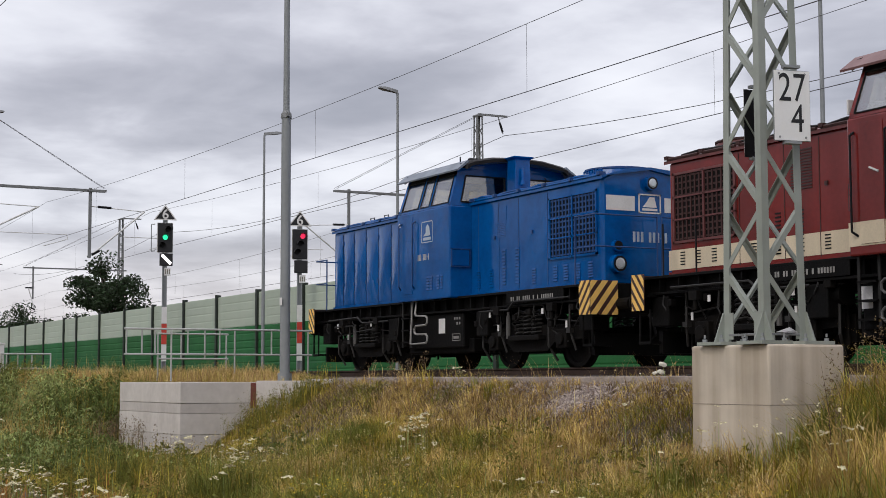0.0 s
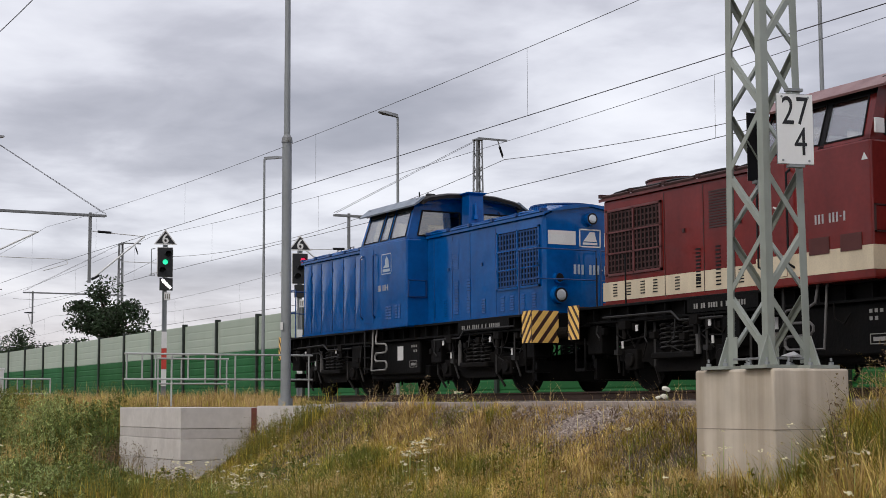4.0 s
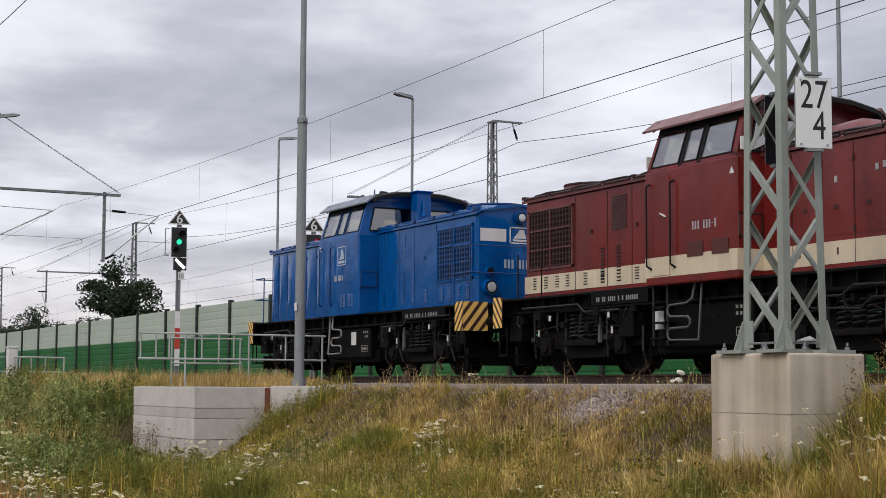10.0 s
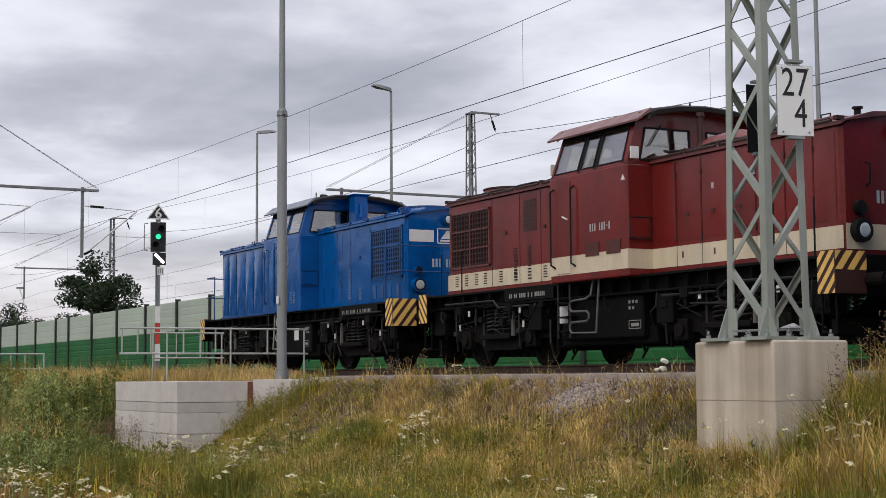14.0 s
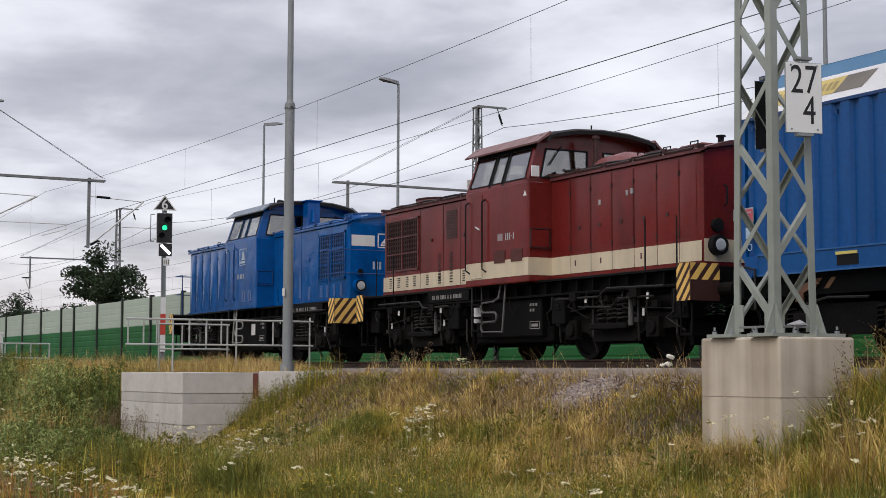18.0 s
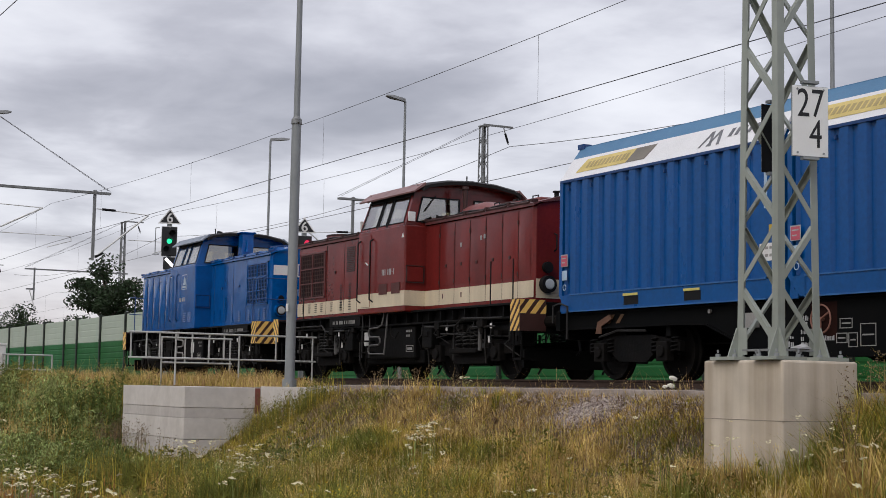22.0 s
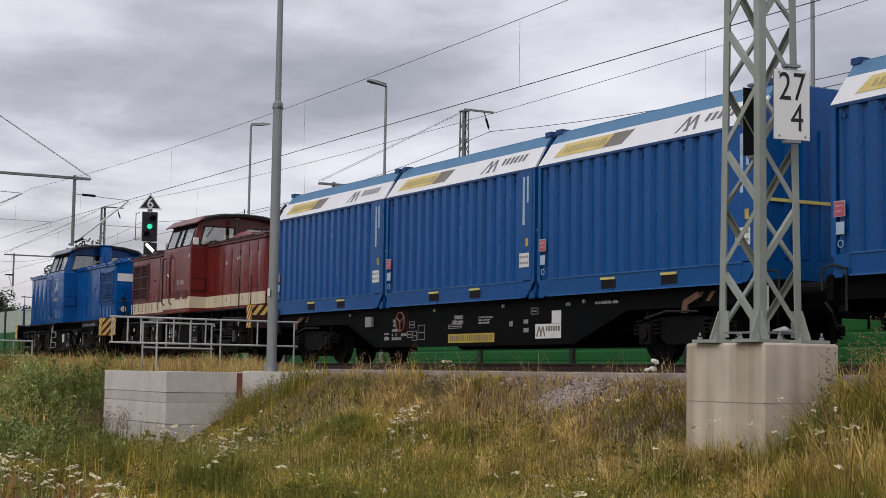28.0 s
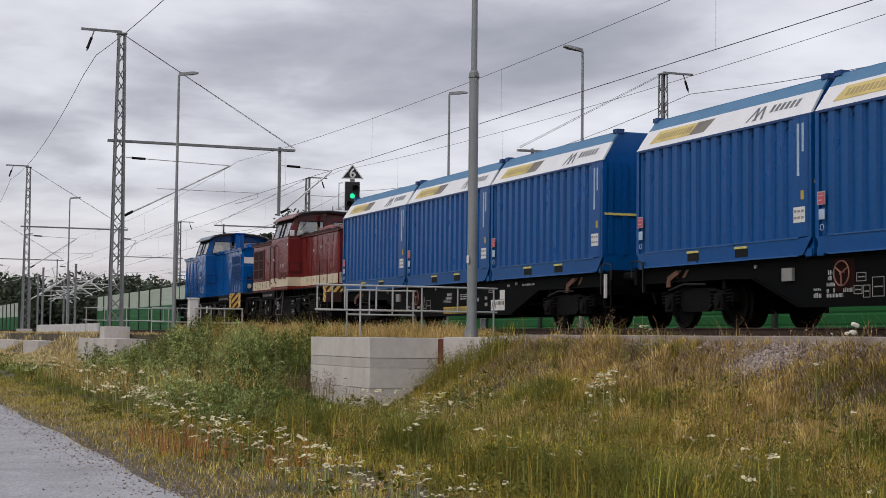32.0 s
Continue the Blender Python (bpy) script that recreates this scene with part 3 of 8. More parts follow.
cabinet = thing("track_cabinet", "pale grey trackside cabinet beside a railing", "cabinet", pose(-57.6, 11.93, -0.25))
part("body", Mesh().box(-0.2, 0.2, -0.17, 0.17, 0.12, 1.35), WHITE, cabinet, bevel=0.015)
part("roof", Mesh().box(-0.23, 0.23, -0.2, 0.2, 1.35, 1.41), WHITE, cabinet, bevel=0.01)
part("base", Mesh().box(-0.19, 0.19, -0.16, 0.16, -0.05, 0.12), CONCRETE, cabinet)
part("door", Mesh().box(0.2, 0.212, -0.14, 0.14, 0.18, 1.3), WHITE, cabinet)

# ---- the lattice mast with its plinth ----
JOINT = material("dirty_concrete_joint", (0.27, 0.23, 0.19), 0.9)
plinth = thing("mast_plinth", "pale square concrete plinth with rain streaks under the mast", "plinth", pose(-12.635, 10.55, 0))
part("block", Mesh().box(-0.635, 0.635, -0.5, 0.5, -1.9, 0.143), CONCRETE, plinth, bevel=0.025)
part("joint", Mesh().box(-0.637, 0.637, -0.502, 0.502, -0.474, -0.466), JOINT, plinth, "dark casting joint")


def lattice_mast(at, base_x, base_y, top, height, leg, label, mat, z0=0.0, step=0.95, beam=None, arm=True, feet=True, group="lattice masts"):
    """Four angle legs leaning in, crossed braces on each side; beam: (height, reach over the tracks, post, side)."""
    t = thing("catenary_mast", label, "catenary mast", at, group)

    def leg_at(sx, sy, z):
        k = (z - z0) / (height - z0)
        return Vector((sx * (base_x * (1 - k) + top * k) / 2, sy * (base_y * (1 - k) + top * k) / 2, z))

    corners = [(-1, -1), (1, -1), (1, 1), (-1, 1)]
    for sx, sy in corners:
        a, b = leg_at(sx, sy, z0), leg_at(sx, sy, height)
        m = Mesh()
        c = [(0, 0), (-sx * leg, 0), (-sx * leg, -sy * 0.012), (-sx * 0.012, -sy * 0.012), (-sx * 0.012, -sy * leg), (0, -sy * leg)]
        m.loft([[(p.x + u, p.y + v, p.z) for u, v in c] for p in (a, b)])
        part("leg", m, mat, t)
        if feet:
            f = Mesh().box(a.x - 0.2, a.x + 0.2, a.y - 0.2, a.y + 0.2, z0, z0 + 0.035)
            part("base_plate", f, mat, t)
            g = Mesh()
            g.prism([(a.x - sx * 0.02, a.y, z0 + 0.035), (a.x + sx * 0.13, a.y, z0 + 0.035), (a.x + sx * 0.01, a.y, z0 + 0.34), (a.x - sx * 0.02, a.y, z0 + 0.34)], (0, -sy * 0.014, 0))
            g.prism([(a.x, a.y - sy * 0.02, z0 + 0.035), (a.x, a.y + sy * 0.13, z0 + 0.035), (a.x, a.y + sy * 0.01, z0 + 0.34), (a.x, a.y - sy * 0.02, z0 + 0.34)], (-sx * 0.014, 0, 0))
            g.bar((a.x - sx * 0.1, a.y - sy * 0.004, z0 + 0.06), (a.x - sx * 0.1, a.y - sy * 0.004, z0 + 0.34), 0.12, 0.012, (0, 1, 0))
            part("gusset", g, mat, t)
            for bx, by in ((0.14, 0.14), (-0.14, 0.14), (0.14, -0.14), (-0.14, -0.14)):
                bo = Mesh().tube((a.x + bx, a.y + by, z0 + 0.035), (a.x + bx, a.y + by, z0 + 0.065), 0.026, n=6)
                bo.tube((a.x + bx, a.y + by, z0 + 0.075), (a.x + bx, a.y + by, z0 + 0.11), 0.012, n=6)
                part("anchor_bolt", bo, GALV, t)
    # each side has one zigzag of angle bars, which starts at its own foot, so that near and far sides cross
    flat, half, k = (0.058 if feet else 0.05), step / 2, 0
    z = z0 + 0.14
    while z + half < height:
        for i in range(4):
            a, b = (corners[(i + 1) % 4], corners[i]) if k % 2 == 0 else (corners[i], corners[(i + 1) % 4])
            p, q = leg_at(*a, z + 0.03 * half), leg_at(*b, z + 0.94 * half)
            inset = (Vector((q.x - p.x, q.y - p.y, 0))).normalized() * leg * 0.45
            p, q = p + inset, q - inset
            out = Vector((0, (-1, 0, 1, 0)[i], 0)) if i % 2 == 0 else Vector(((0, 1, 0, -1)[i], 0, 0))
            m = Mesh().bar(p - out * 0.006, q - out * 0.006, flat, 0.009, out)
            if feet:
                side = (q - p).normalized().cross(out) * (flat / 2 - 0.004) * (1 if k % 2 == 0 else -1)
                m.bar(p + side - out * 0.032, q + side - out * 0.032, 0.009, 0.05, out)
            part("brace", m, mat, t)
        z += half
        k += 1
    part("cap", Mesh().box(-top / 2 - 0.04, top / 2 + 0.04, -top / 2 - 0.04, top / 2 + 0.04, height - 0.02, height + 0.04), mat, t)
    if beam:
        bz, reach, post, hang, side = beam
        b = Mesh()
        for dx in (-0.1, 0.1):
            b.bar((dx, -side * 0.5, bz), (dx, side * reach, bz), 0.05, 0.10)
        for i in range(12):
            y = side * (reach * (i + 0.5) / 12)
            b.bar((-0.1, y, bz), (0.1, y, bz), 0.06, 0.02)
        part("cross_beam", b, MAST_FAR, t)
        part("hanging_post", Mesh().box(-0.06, 0.06, side * post - 0.06, side * post + 0.06, bz - hang, bz + 0.12), MAST_FAR, t)
        part("stay", Mesh().tube((-0.05, side * 0.1, height), (-0.05, side * reach, bz + 0.12), 0.010, n=5), WIRE, t)
        part("stay", Mesh().tube((0.05, side * 0.1, height - 0.05), (0.05, side * reach - 0.12 * side, bz + 0.12), 0.010, n=5), WIRE, t)
    if arm:
        side = -beam[4] if beam else -1
        a = Mesh().bar((0, 0, height + 0.1), (0, side * 1.75, height + 0.1), 0.1, 0.1)
        a.tube((0, side * 1.2, height + 0.05), (0, side * 1.5, height - 0.85), 0.03, n=6)
        part("feeder_arm", a, mat, t)
        part("insulator", Mesh().tube((0, side * 1.3, height - 0.25), (0, side * 1.48, height - 0.75), 0.06, n=8), RUBBER, t)
    return t


def cantilever(x, y_from, z_from, y_wire, side, r=1.0):
    """Swivelling catenary support: a tube up to the messenger wire, a stay and the steady arm."""
    t = thing("cantilever", "slanted galvanised catenary cantilever with insulators", "cantilever", pose(x, 0, 0), "catenary cantilevers")
    tip = (0, y_wire - side * 0.35, 7.32)
    part("strut", Mesh().tube((0, y_from, z_from), tip, 0.04 * r), PALE_TUBE, t)
    part("stay", Mesh().tube((0, y_from, 7.45), tip, 0.022 * r), PALE_TUBE, t)
    part("insulator", Mesh().tube((0, y_from + side * 0.25, 7.44), (0, y_from + side * 0.85, 7.42), 0.055), RUBBER, t)
    part("insulator", Mesh().tube((0, y_from, z_from), (0, y_from + side * 0.35, z_from + 0.2), 0.06), RUBBER, t)
    part("steady_arm", Mesh().pipe([(0, y_from + side * 1.4, 6.15), (0, y_wire + side * 0.9, 6.15), (0, y_wire + side * 0.95, 5.95), (0, y_wire - side * 0.1, 5.62)], 0.022 * r), PALE_TUBE, t)
    return t


def far_post(x, y):
    t = thing("catenary_post", "slim far catenary post in the station throat", "catenary mast", pose(x, y, 0), "far catenary posts")
    part("post", Mesh().box(-0.13, 0.13, -0.13, 0.13, -1.2, 8.6), MAST_FAR, t)
    part("cap", Mesh().box(-0.17, 0.17, -0.17, 0.17, 8.6, 8.68), MAST_FAR, t)


MAST_LABEL = "grey lattice catenary mast"
near_mast = lattice_mast(pose(-12.552, 10.468, 0), 0.66, 0.56, 0.34, 13.0, 0.09, MAST_LABEL + " on a concrete plinth", MAST_PAINT, z0=0.145, beam=(8.15, 7.9, 7.2, 3.0, 1), step=1.29)
part("tie_plate", Mesh().box(-0.24, 0.24, -0.285, -0.225, 0.24, 0.262), MAST_FAR, near_mast, "dark flat tie between the feet", bevel=0.004)
part("tie_plate", Mesh().box(0.265, 0.325, -0.2, 0.2, 0.24, 0.262), MAST_FAR, near_mast, "dark flat tie between the feet", bevel=0.004)
scrap = thing("paper_scrap", "crumpled pale scrap of paper on the mast's foot", "paper", pose(-12.255, 10.50, 0.263, 0, 0, 12))
part("sheet", Mesh().loft([[(x, -0.10, a), (x, -0.02, b), (x, 0.06, c), (x, 0.13, d), (x, 0.12, d - 0.006), (x, -0.09, 0.0)] for x, a, b, c, d in ((-0.05, 0.012, 0.03, 0.05, 0.02), (0.0, 0.01, 0.045, 0.062, 0.03), (0.05, 0.006, 0.02, 0.03, 0.012))]), WORN_WHITE, scrap)
for x, y in ((-66.6, 10.43), (-124.0, 12.5), (-180, 14.5)):
    lattice_mast(pose(x, y, 0), 0.62, 0.62, 0.34, 12.85, 0.085, MAST_LABEL + " carrying a beam over the tracks", MAST_FAR, z0=0.05, beam=(8.15, 7.9, 7.2, 3.0, 1), step=1.25, feet=False)
    p = thing("mast_plinth", "grey concrete plinth under a far mast", "plinth", pose(x, y, 0))
    part("block", Mesh().box(-0.62, 0.62, -0.55, 0.55, -1.5, 0.07), CONCRETE2, p, bevel=0.02)
for x, y in ((-68.85, 38.6), (-128, 36.6), (-186, 37)):
    lattice_mast(pose(x, y, -0.4), 0.62, 0.62, 0.36, 13.9, 0.085, MAST_LABEL + " behind the noise barrier", MAST_FAR, z0=0.0, beam=(9.5, 8.2, 7.4, 2.6, -1), step=1.2, feet=False)
for x in (-12.5, -66.6, -124.0, -180):
    y = float(np.interp(-x, (66.6, 124, 180), (10.43, 12.5, 14.5)))
    cantilever(x, y + 0.3, 4.9, TRACK if x > -100 else TRACK + 1, 1)
    cantilever(x, y + 7.3, 5.3, TRACK_2 if x > -100 else TRACK_2 + 1, 1)
for x in (-68.85, -128, -186):
    cantilever(x, 38.2, 5.6, 35.4, -1)
    cantilever(x, 31.2 if x > -100 else 29.4, 5.6, 28.5, -1)
for x, y, side in ((-200, 26.5, 1), (-206, 31.0, -1), (-214, 24.0, 1), (-222, 28.5, 1), (-230, 33.0, -1), (-238, 26.0, 1), (-247, 31.0, 1), (-258, 35.0, -1), (-268, 28.0, 1), (-281, 33.0, 1), (-290, 38.0, -1)):
    cantilever(x, y, 5.4, y + side * 3.4, side, 2.4)
    if side > 0:
        far_post(x, y)

sign = thing("hectometre_sign", "white enamel kilometre sign with black numbers on the mast", "sign", pose(-12.095, 10.505, 0.04, 0, 0, -12))
part("plate", Mesh().box(0.0, 0.008, -0.205, 0.205, 2.205, 2.935), SIGN_WHITE, sign, bevel=0.003)
part("border", Mesh().box(-0.012, 0.0, -0.21, 0.21, 2.20, 2.94), GALV, sign)
for z in (2.17, 2.965):
    part("bracket", Mesh().box(-0.05, 0.03, -0.09, 0.09, z, z + 0.028), GALV, sign)
for dy in (-0.15, 0.15):
    for z in (2.24, 2.905):
        part("rivet", Mesh().tube((0.008, dy, z), (0.014, dy, z), 0.012), GALV, sign)
FACE_X = Matrix(((0, 0, 1, 0), (1, 0, 0, 0), (0, 1, 0, 0), (0, 0, 0, 1)))
for dy, ch in ((-0.082, "2"), (0.082, "7")):
    letters("digit", ch, 0.42, SIGNAL_BLACK, sign, Matrix.Translation((0.009, dy, 2.745)) @ FACE_X, "black number " + ch, 0.74)
letters("digit", "4", 0.42, SIGNAL_BLACK, sign, Matrix.Translation((0.009, 0.06, 2.425)) @ FACE_X, "black number 4", 0.74)
back = thing("hectometre_sign", "dark back of a kilometre sign fixed inside the mast", "sign", pose(-12.82, 10.62, 0))
part("plate", Mesh().box(-0.008, 0.0, -0.15, 0.15, 2.17, 2.9), SIGN_WHITE, back)
part("back_panel", Mesh().box(0.0, 0.006, -0.155, 0.155, 2.165, 2.905), RUBBER, back, "dark weathered back panel")
for z in (2.14, 2.92):
    part("bracket", Mesh().box(-0.02, 0.05, -0.08, 0.08, z, z + 0.03), GALV, back)

# ---- lamp posts ----
def lamp_post(x, y, base, top, arm_side, reach, label, stepped=False, r=0.07):
    t = thing("lamp_post", label, "lamp post", pose(x, y, 0), "railway lamp posts")
    if stepped:
        part("lower_pole", Mesh().tube((0, 0, base), (0, 0, 5.06), 0.10, 0.094, 16), GALV, t, smooth=True)
        part("upper_pole", Mesh().tube((0, 0, 5.06), (0, 0, top), 0.064, 0.052, 14), GALV, t, smooth=True)
        c = Mesh().tube((0, 0, 4.98), (0, 0, 5.08), 0.112, 0.10, n=16).tube((0, 0, 5.08), (0, 0, 5.13), 0.09, 0.066, n=16)
        c.box(0.06, 0.15, -0.03, 0.03, 5.0, 5.07)
        part("clamp", c, MAST_FAR, t)
        part("number_plate", Mesh().box(-0.02, 0.1, -0.112, -0.106, 1.25, 1.4), WHITE, t, "small white plate")
        part("foot", Mesh().tube((0, 0, base - 0.1), (0, 0, base + 0.12), 0.14, n=16), GALV, t)
    else:
        part("lower_pole", Mesh().tube((0, 0, base), (0, 0, top * 0.52), r, r * 0.94, 12), GALV, t, smooth=True)
        part("upper_pole", Mesh().tube((0, 0, top * 0.52), (0, 0, top), r * 0.75, r * 0.6, 12), GALV, t, smooth=True)
    if arm_side:
        h = Mesh()
        rings = []
        for k, (d, w, z0, z1) in enumerate(((0.0, 0.05, -0.03, 0.09), (0.2, 0.09, 0.01, 0.12), (0.5, 0.15, 0.05, 0.16), (reach, 0.11, 0.10, 0.15))):
            rings.append([(-w, arm_side * d, top + z0), (w, arm_side * d, top + z0), (w * 0.6, arm_side * d, top + z1), (-w * 0.6, arm_side * d, top + z1)])
        h.loft(rings)
        part("lamp_head", h, MAST_FAR, t, "dark flat lamp head", smooth=True)
    return t


lamp_post(-28.0, 11.32, -0.2, 9.1, 1, 0.75, "tall grey stepped lamp post standing on the kerb wall", stepped=True)
lamp_post(-54.2, 10.53, -0.3, 9.1, 1, 0.7, "tall grey lamp post on the near bank", r=0.07)
lamp_post(-108, 13.7, -0.3, 9.1, 1, 0.75, "far grey lamp post on the near bank")
lamp_post(-150, 15.0, -0.3, 9.1, 1, 0.75, "far grey lamp post on the near bank")
lamp_post(-57.0, 22.1, -0.25, 9.6, 1, 0.8, "slim grey lamp post before the noise barrier")
lamp_post(-46.2, 22.75, -0.25, 9.55, -1, 0.7, "slim grey lamp post before the noise barrier")
lamp_post(-25.2, 22.75, -0.25, 9.55, -1, 0.7, "slim grey lamp post before the noise barrier")

# ---- light signals ----
def signal(x, y, top, light, white_bar, label):
    t = thing("light_signal", label, "signal", pose(x, y, 0, 0, 0, -12), "light signals")
    hb = top - 2.1
    part("mast", Mesh().box(-0.09, -0.03, -0.09, 0.09, -0.25, top - 0.6).box(-0.03, 0.03, -0.09, -0.06, -0.25, top - 0.6).box(-0.03, 0.03, 0.06, 0.09, -0.25, top - 0.6), GALV, t)
    for k, (z0, z1, mt) in enumerate(((0.5, 1.15, WHITE), (1.16, 1.95, SIGNAL_RED), (1.96, 2.6, WHITE))):
        part("mast_band", Mesh().box(0.035, 0.05, -0.1, 0.1, z0, z1), mt, t, "red mast band" if k == 1 else "white mast band")
    h = Mesh().box(-0.1, 0.06, -0.285, 0.285, hb + 0.25, hb + 1.38)
    part("signal_head", h, SIGNAL_BLACK, t, bevel=0.02)
    part("head_border", Mesh().box(-0.02, 0.0, -0.305, 0.305, hb + 0.23, hb + 1.40), WHITE, t, "thin white border of the head")
    for k, (dy, z) in enumerate(((0.1, 1.12), (0.0, 0.82), (-0.12, 0.5))):
        hood = Mesh()
        ring = [(0.06, dy + 0.13 * math.cos(a), hb + z + 0.13 * math.sin(a)) for a in [math.pi * j / 8 for j in range(9)]]
        hood.loft([ring, [(0.30, p[1], p[2]) for p in ring], [(0.30, dy + (p[1] - dy) * 0.93, hb + z + (p[2] - hb - z) * 0.93) for p in ring], [(0.06, dy + (p[1] - dy) * 0.93, hb + z + (p[2] - hb - z) * 0.93) for p in ring]], closed=False, caps=False)
        part("lamp_hood", hood, SIGNAL_BLACK, t)
        on = (light == "green" and k == 1) or (light == "red" and k == 0)
        part("lamp_lens", Mesh().tube((0.06, dy, hb + z), (0.085, dy, hb + z), 0.10 if on else 0.09, n=14), (GLOW_GREEN if light == "green" else GLOW_RED) if on else RUBBER, t, f"glowing {light} signal light" if on else "unlit dark lens")
    tri = Mesh().prism([(0.0, -0.45, hb + 1.5), (0.0, 0.45, hb + 1.5), (0.0, 0.0, hb + 2.1)], (0.02, 0, 0))
    plate = part("speed_plate", tri, WHITE, t, "triangular black plate with a white border")
    part("plate_field", Mesh().prism([(0.021, -0.37, hb + 1.545), (0.021, 0.37, hb + 1.545), (0.021, 0.0, hb + 2.03)], (0.004, 0, 0)), SIGNAL_BLACK, plate)
    for dy, out in ((-0.010, 0.027), (0.012, 0.0275)):
        letters("digit", "6", 0.54, WHITE, plate, Matrix.Translation((out, dy, hb + 1.715)) @ FACE_X, "white number 6", 0.95)
    part("lower_box", Mesh().box(-0.08, 0.05, -0.2, 0.3, hb - 0.28, hb + 0.2), SIGNAL_BLACK, t, bevel=0.01)
    if white_bar:
        part("light_bar", Mesh().bar((0.06, -0.12, hb + 0.14), (0.06, 0.22, hb - 0.2), 0.1, 0.03, (1, 0, 0)), GLOW_WHITE, t, "glowing slanted white light bar")
    part("name_plate", Mesh().box(0.03, 0.04, -0.02, 0.22, hb - 0.66, hb - 0.36), WHITE, t, "small white plate with dark marks")
    for k in range(3):
        part("plate_mark", Mesh().box(0.041, 0.044, 0.02 + 0.07 * k, 0.05 + 0.07 * k, hb - 0.6, hb - 0.42), LABEL_DARK, t)
    part("cable_frame", Mesh().pipe([(-0.12, -0.38, hb + 0.3), (-0.3, -0.5, hb + 0.3), (-0.3, -0.5, hb + 1.35), (-0.12, -0.38, hb + 1.35)], 0.02), GALV, t)
    return t


signal(-57.2, 18.1, 6.58, "green", True, "light signal showing green on a red and white banded mast")
signal(-53.6, 22.25, 6.2, "red", False, "light signal showing red on a red and white banded mast")

# ---- overhead wires ----
def wire(name, label, points, r, droppers=()):
    t = thing(name, label, "overhead wire")
    part("wire", Mesh().pipe(points, r, 5), WIRE, t)
    for x, y, z0, z1 in droppers:
        part("dropper", Mesh().tube((x, y, z0), (x, y, z1), r * 0.5, n=4), WIRE, t)
    return t


def catenary(y, supports, z_cont=5.55, z_sup=7.30, sag=0.48, spacing=11.5, r=0.0078):
    pts, dr = [], []
    for (a, ya, za), (b, yb, zb) in zip(supports, supports[1:]):
        n = 24
        for i in range(n + 1):
            k = i / n
            pts.append((a + (b - a) * k, y + ya + (yb - ya) * k, z_sup + za + (zb - za) * k - sag * 4 * k * (1 - k)))
        m = max(2, round(abs(b - a) / spacing))
        for i in range(m):
            k = (i + 0.25) / m
            dr.append((a + (b - a) * k, y + ya + (yb - ya) * k, z_cont + za + (zb - za) * k, z_sup + za + (zb - za) * k - sag * 4 * k * (1 - k)))
    wire("messenger_wire", "dark overhead messenger wire with thin droppers", pts, r * 0.85, dr)
    wire("contact_wire", "dark overhead contact wire above the track", [(a, y + d, z_cont + e) for a, d, e in supports], r * 1.15)


NEAR_SUP = [(45, 0, -0.1), (-12.5, 0, -0.06), (-66.6, 0, 0.24), (-124, 1, 0.3), (-180, 2.5, 0.3), (-300, 6, 0.3)]
catenary(TRACK, NEAR_SUP)
catenary(TRACK_2, [(a, d, e * 0.5 - 0.03) for a, d, e in NEAR_SUP], z_cont=5.5, z_sup=7.25)
FAR_SUP = [(50, 0, 0), (-10, 0, 0), (-68.7, 0, 0), (-128, 0, 0), (-186, 0, 0), (-300, 2, 0)]
for y in (30.9, 35.4):
    catenary(y, FAR_SUP, z_cont=5.0, z_sup=7.2, sag=0.6, r=0.0095)
wire("feeder_wire", "sagging feeder wire along the near masts", [(x, 9.35 + (0 if x > -70 else (-70 - x) * 0.033), 11.85 - 0.9 * 4 * k * (1 - k)) for a, b in ((42, -12.5), (-12.5, -66.6), (-66.6, -124), (-124, -180)) for k in [i / 14 for i in range(15)] for x in [a + (b - a) * k]], 0.014)
wire("feeder_wire", "sagging feeder wire along the far masts", [(x, 40.1, 12.55 - 1.3 * 4 * k * (1 - k)) for a, b in ((50, -10), (-10, -68.7), (-68.7, -128), (-128, -186)) for k in [i / 14 for i in range(15)] for x in [a + (b - a) * k]], 0.016)

# ---- noise barrier ----
def build_barrier(xs, y, z0, zs, z1, label):
    t = thing("noise_barrier", label, "noise barrier", kind="structure")
    for x in xs:
        part("post", Mesh().box(x - 0.09, x + 0.09, y - 0.1, y + 0.12, z0 - 0.2, z1 + 0.1), GREEN_POST, t)
    made = {}
    for a, b in zip(xs, xs[1:]):
        w = round(b - a - 0.19, 2)
        for key, lo, hi, rows, mt in (("lower", z0, zs, 8, GREEN_DARK), ("upper", zs, z1, 4, GREEN_PALE)):
            if (key, w) not in made:
                m = Mesh()
                h, rib = (hi - lo) / rows, 0.014 if key == "lower" else 0.006
                prof = []
                for k in range(rows):
                    zb = lo + k * h
                    prof += [(0.0, zb + 0.006), (-rib, zb + 0.05), (-rib, zb + h - 0.05), (0.0, zb + h - 0.006)]
                prof += [(0.08, hi - 0.004), (0.08, lo + 0.004)]
                m.prism([(0, p, z) for p, z in prof], (w, 0, 0))
                made[key, w] = m.mesh("panel")
                made[key, w].materials.append(mt)
            part("panel", made[key, w], mt, t, at=pose(a + 0.095, y, 0))
    return t


posts = [-157, -152.6, -147.7, -142.7, -137.7, -132.7, -127.7, -122.7, -117.7, -112.7, -107.5, -102.5, -97.4, -92.3, -89.3, -84.3, -79.4, -74.4, -69.5, -64.9] + [-59.9 + 5 * i for i in range(15)]
build_barrier(posts, 23.0, -0.45, 2.05, 3.45, "green noise barrier with pale upper panels and dark posts")


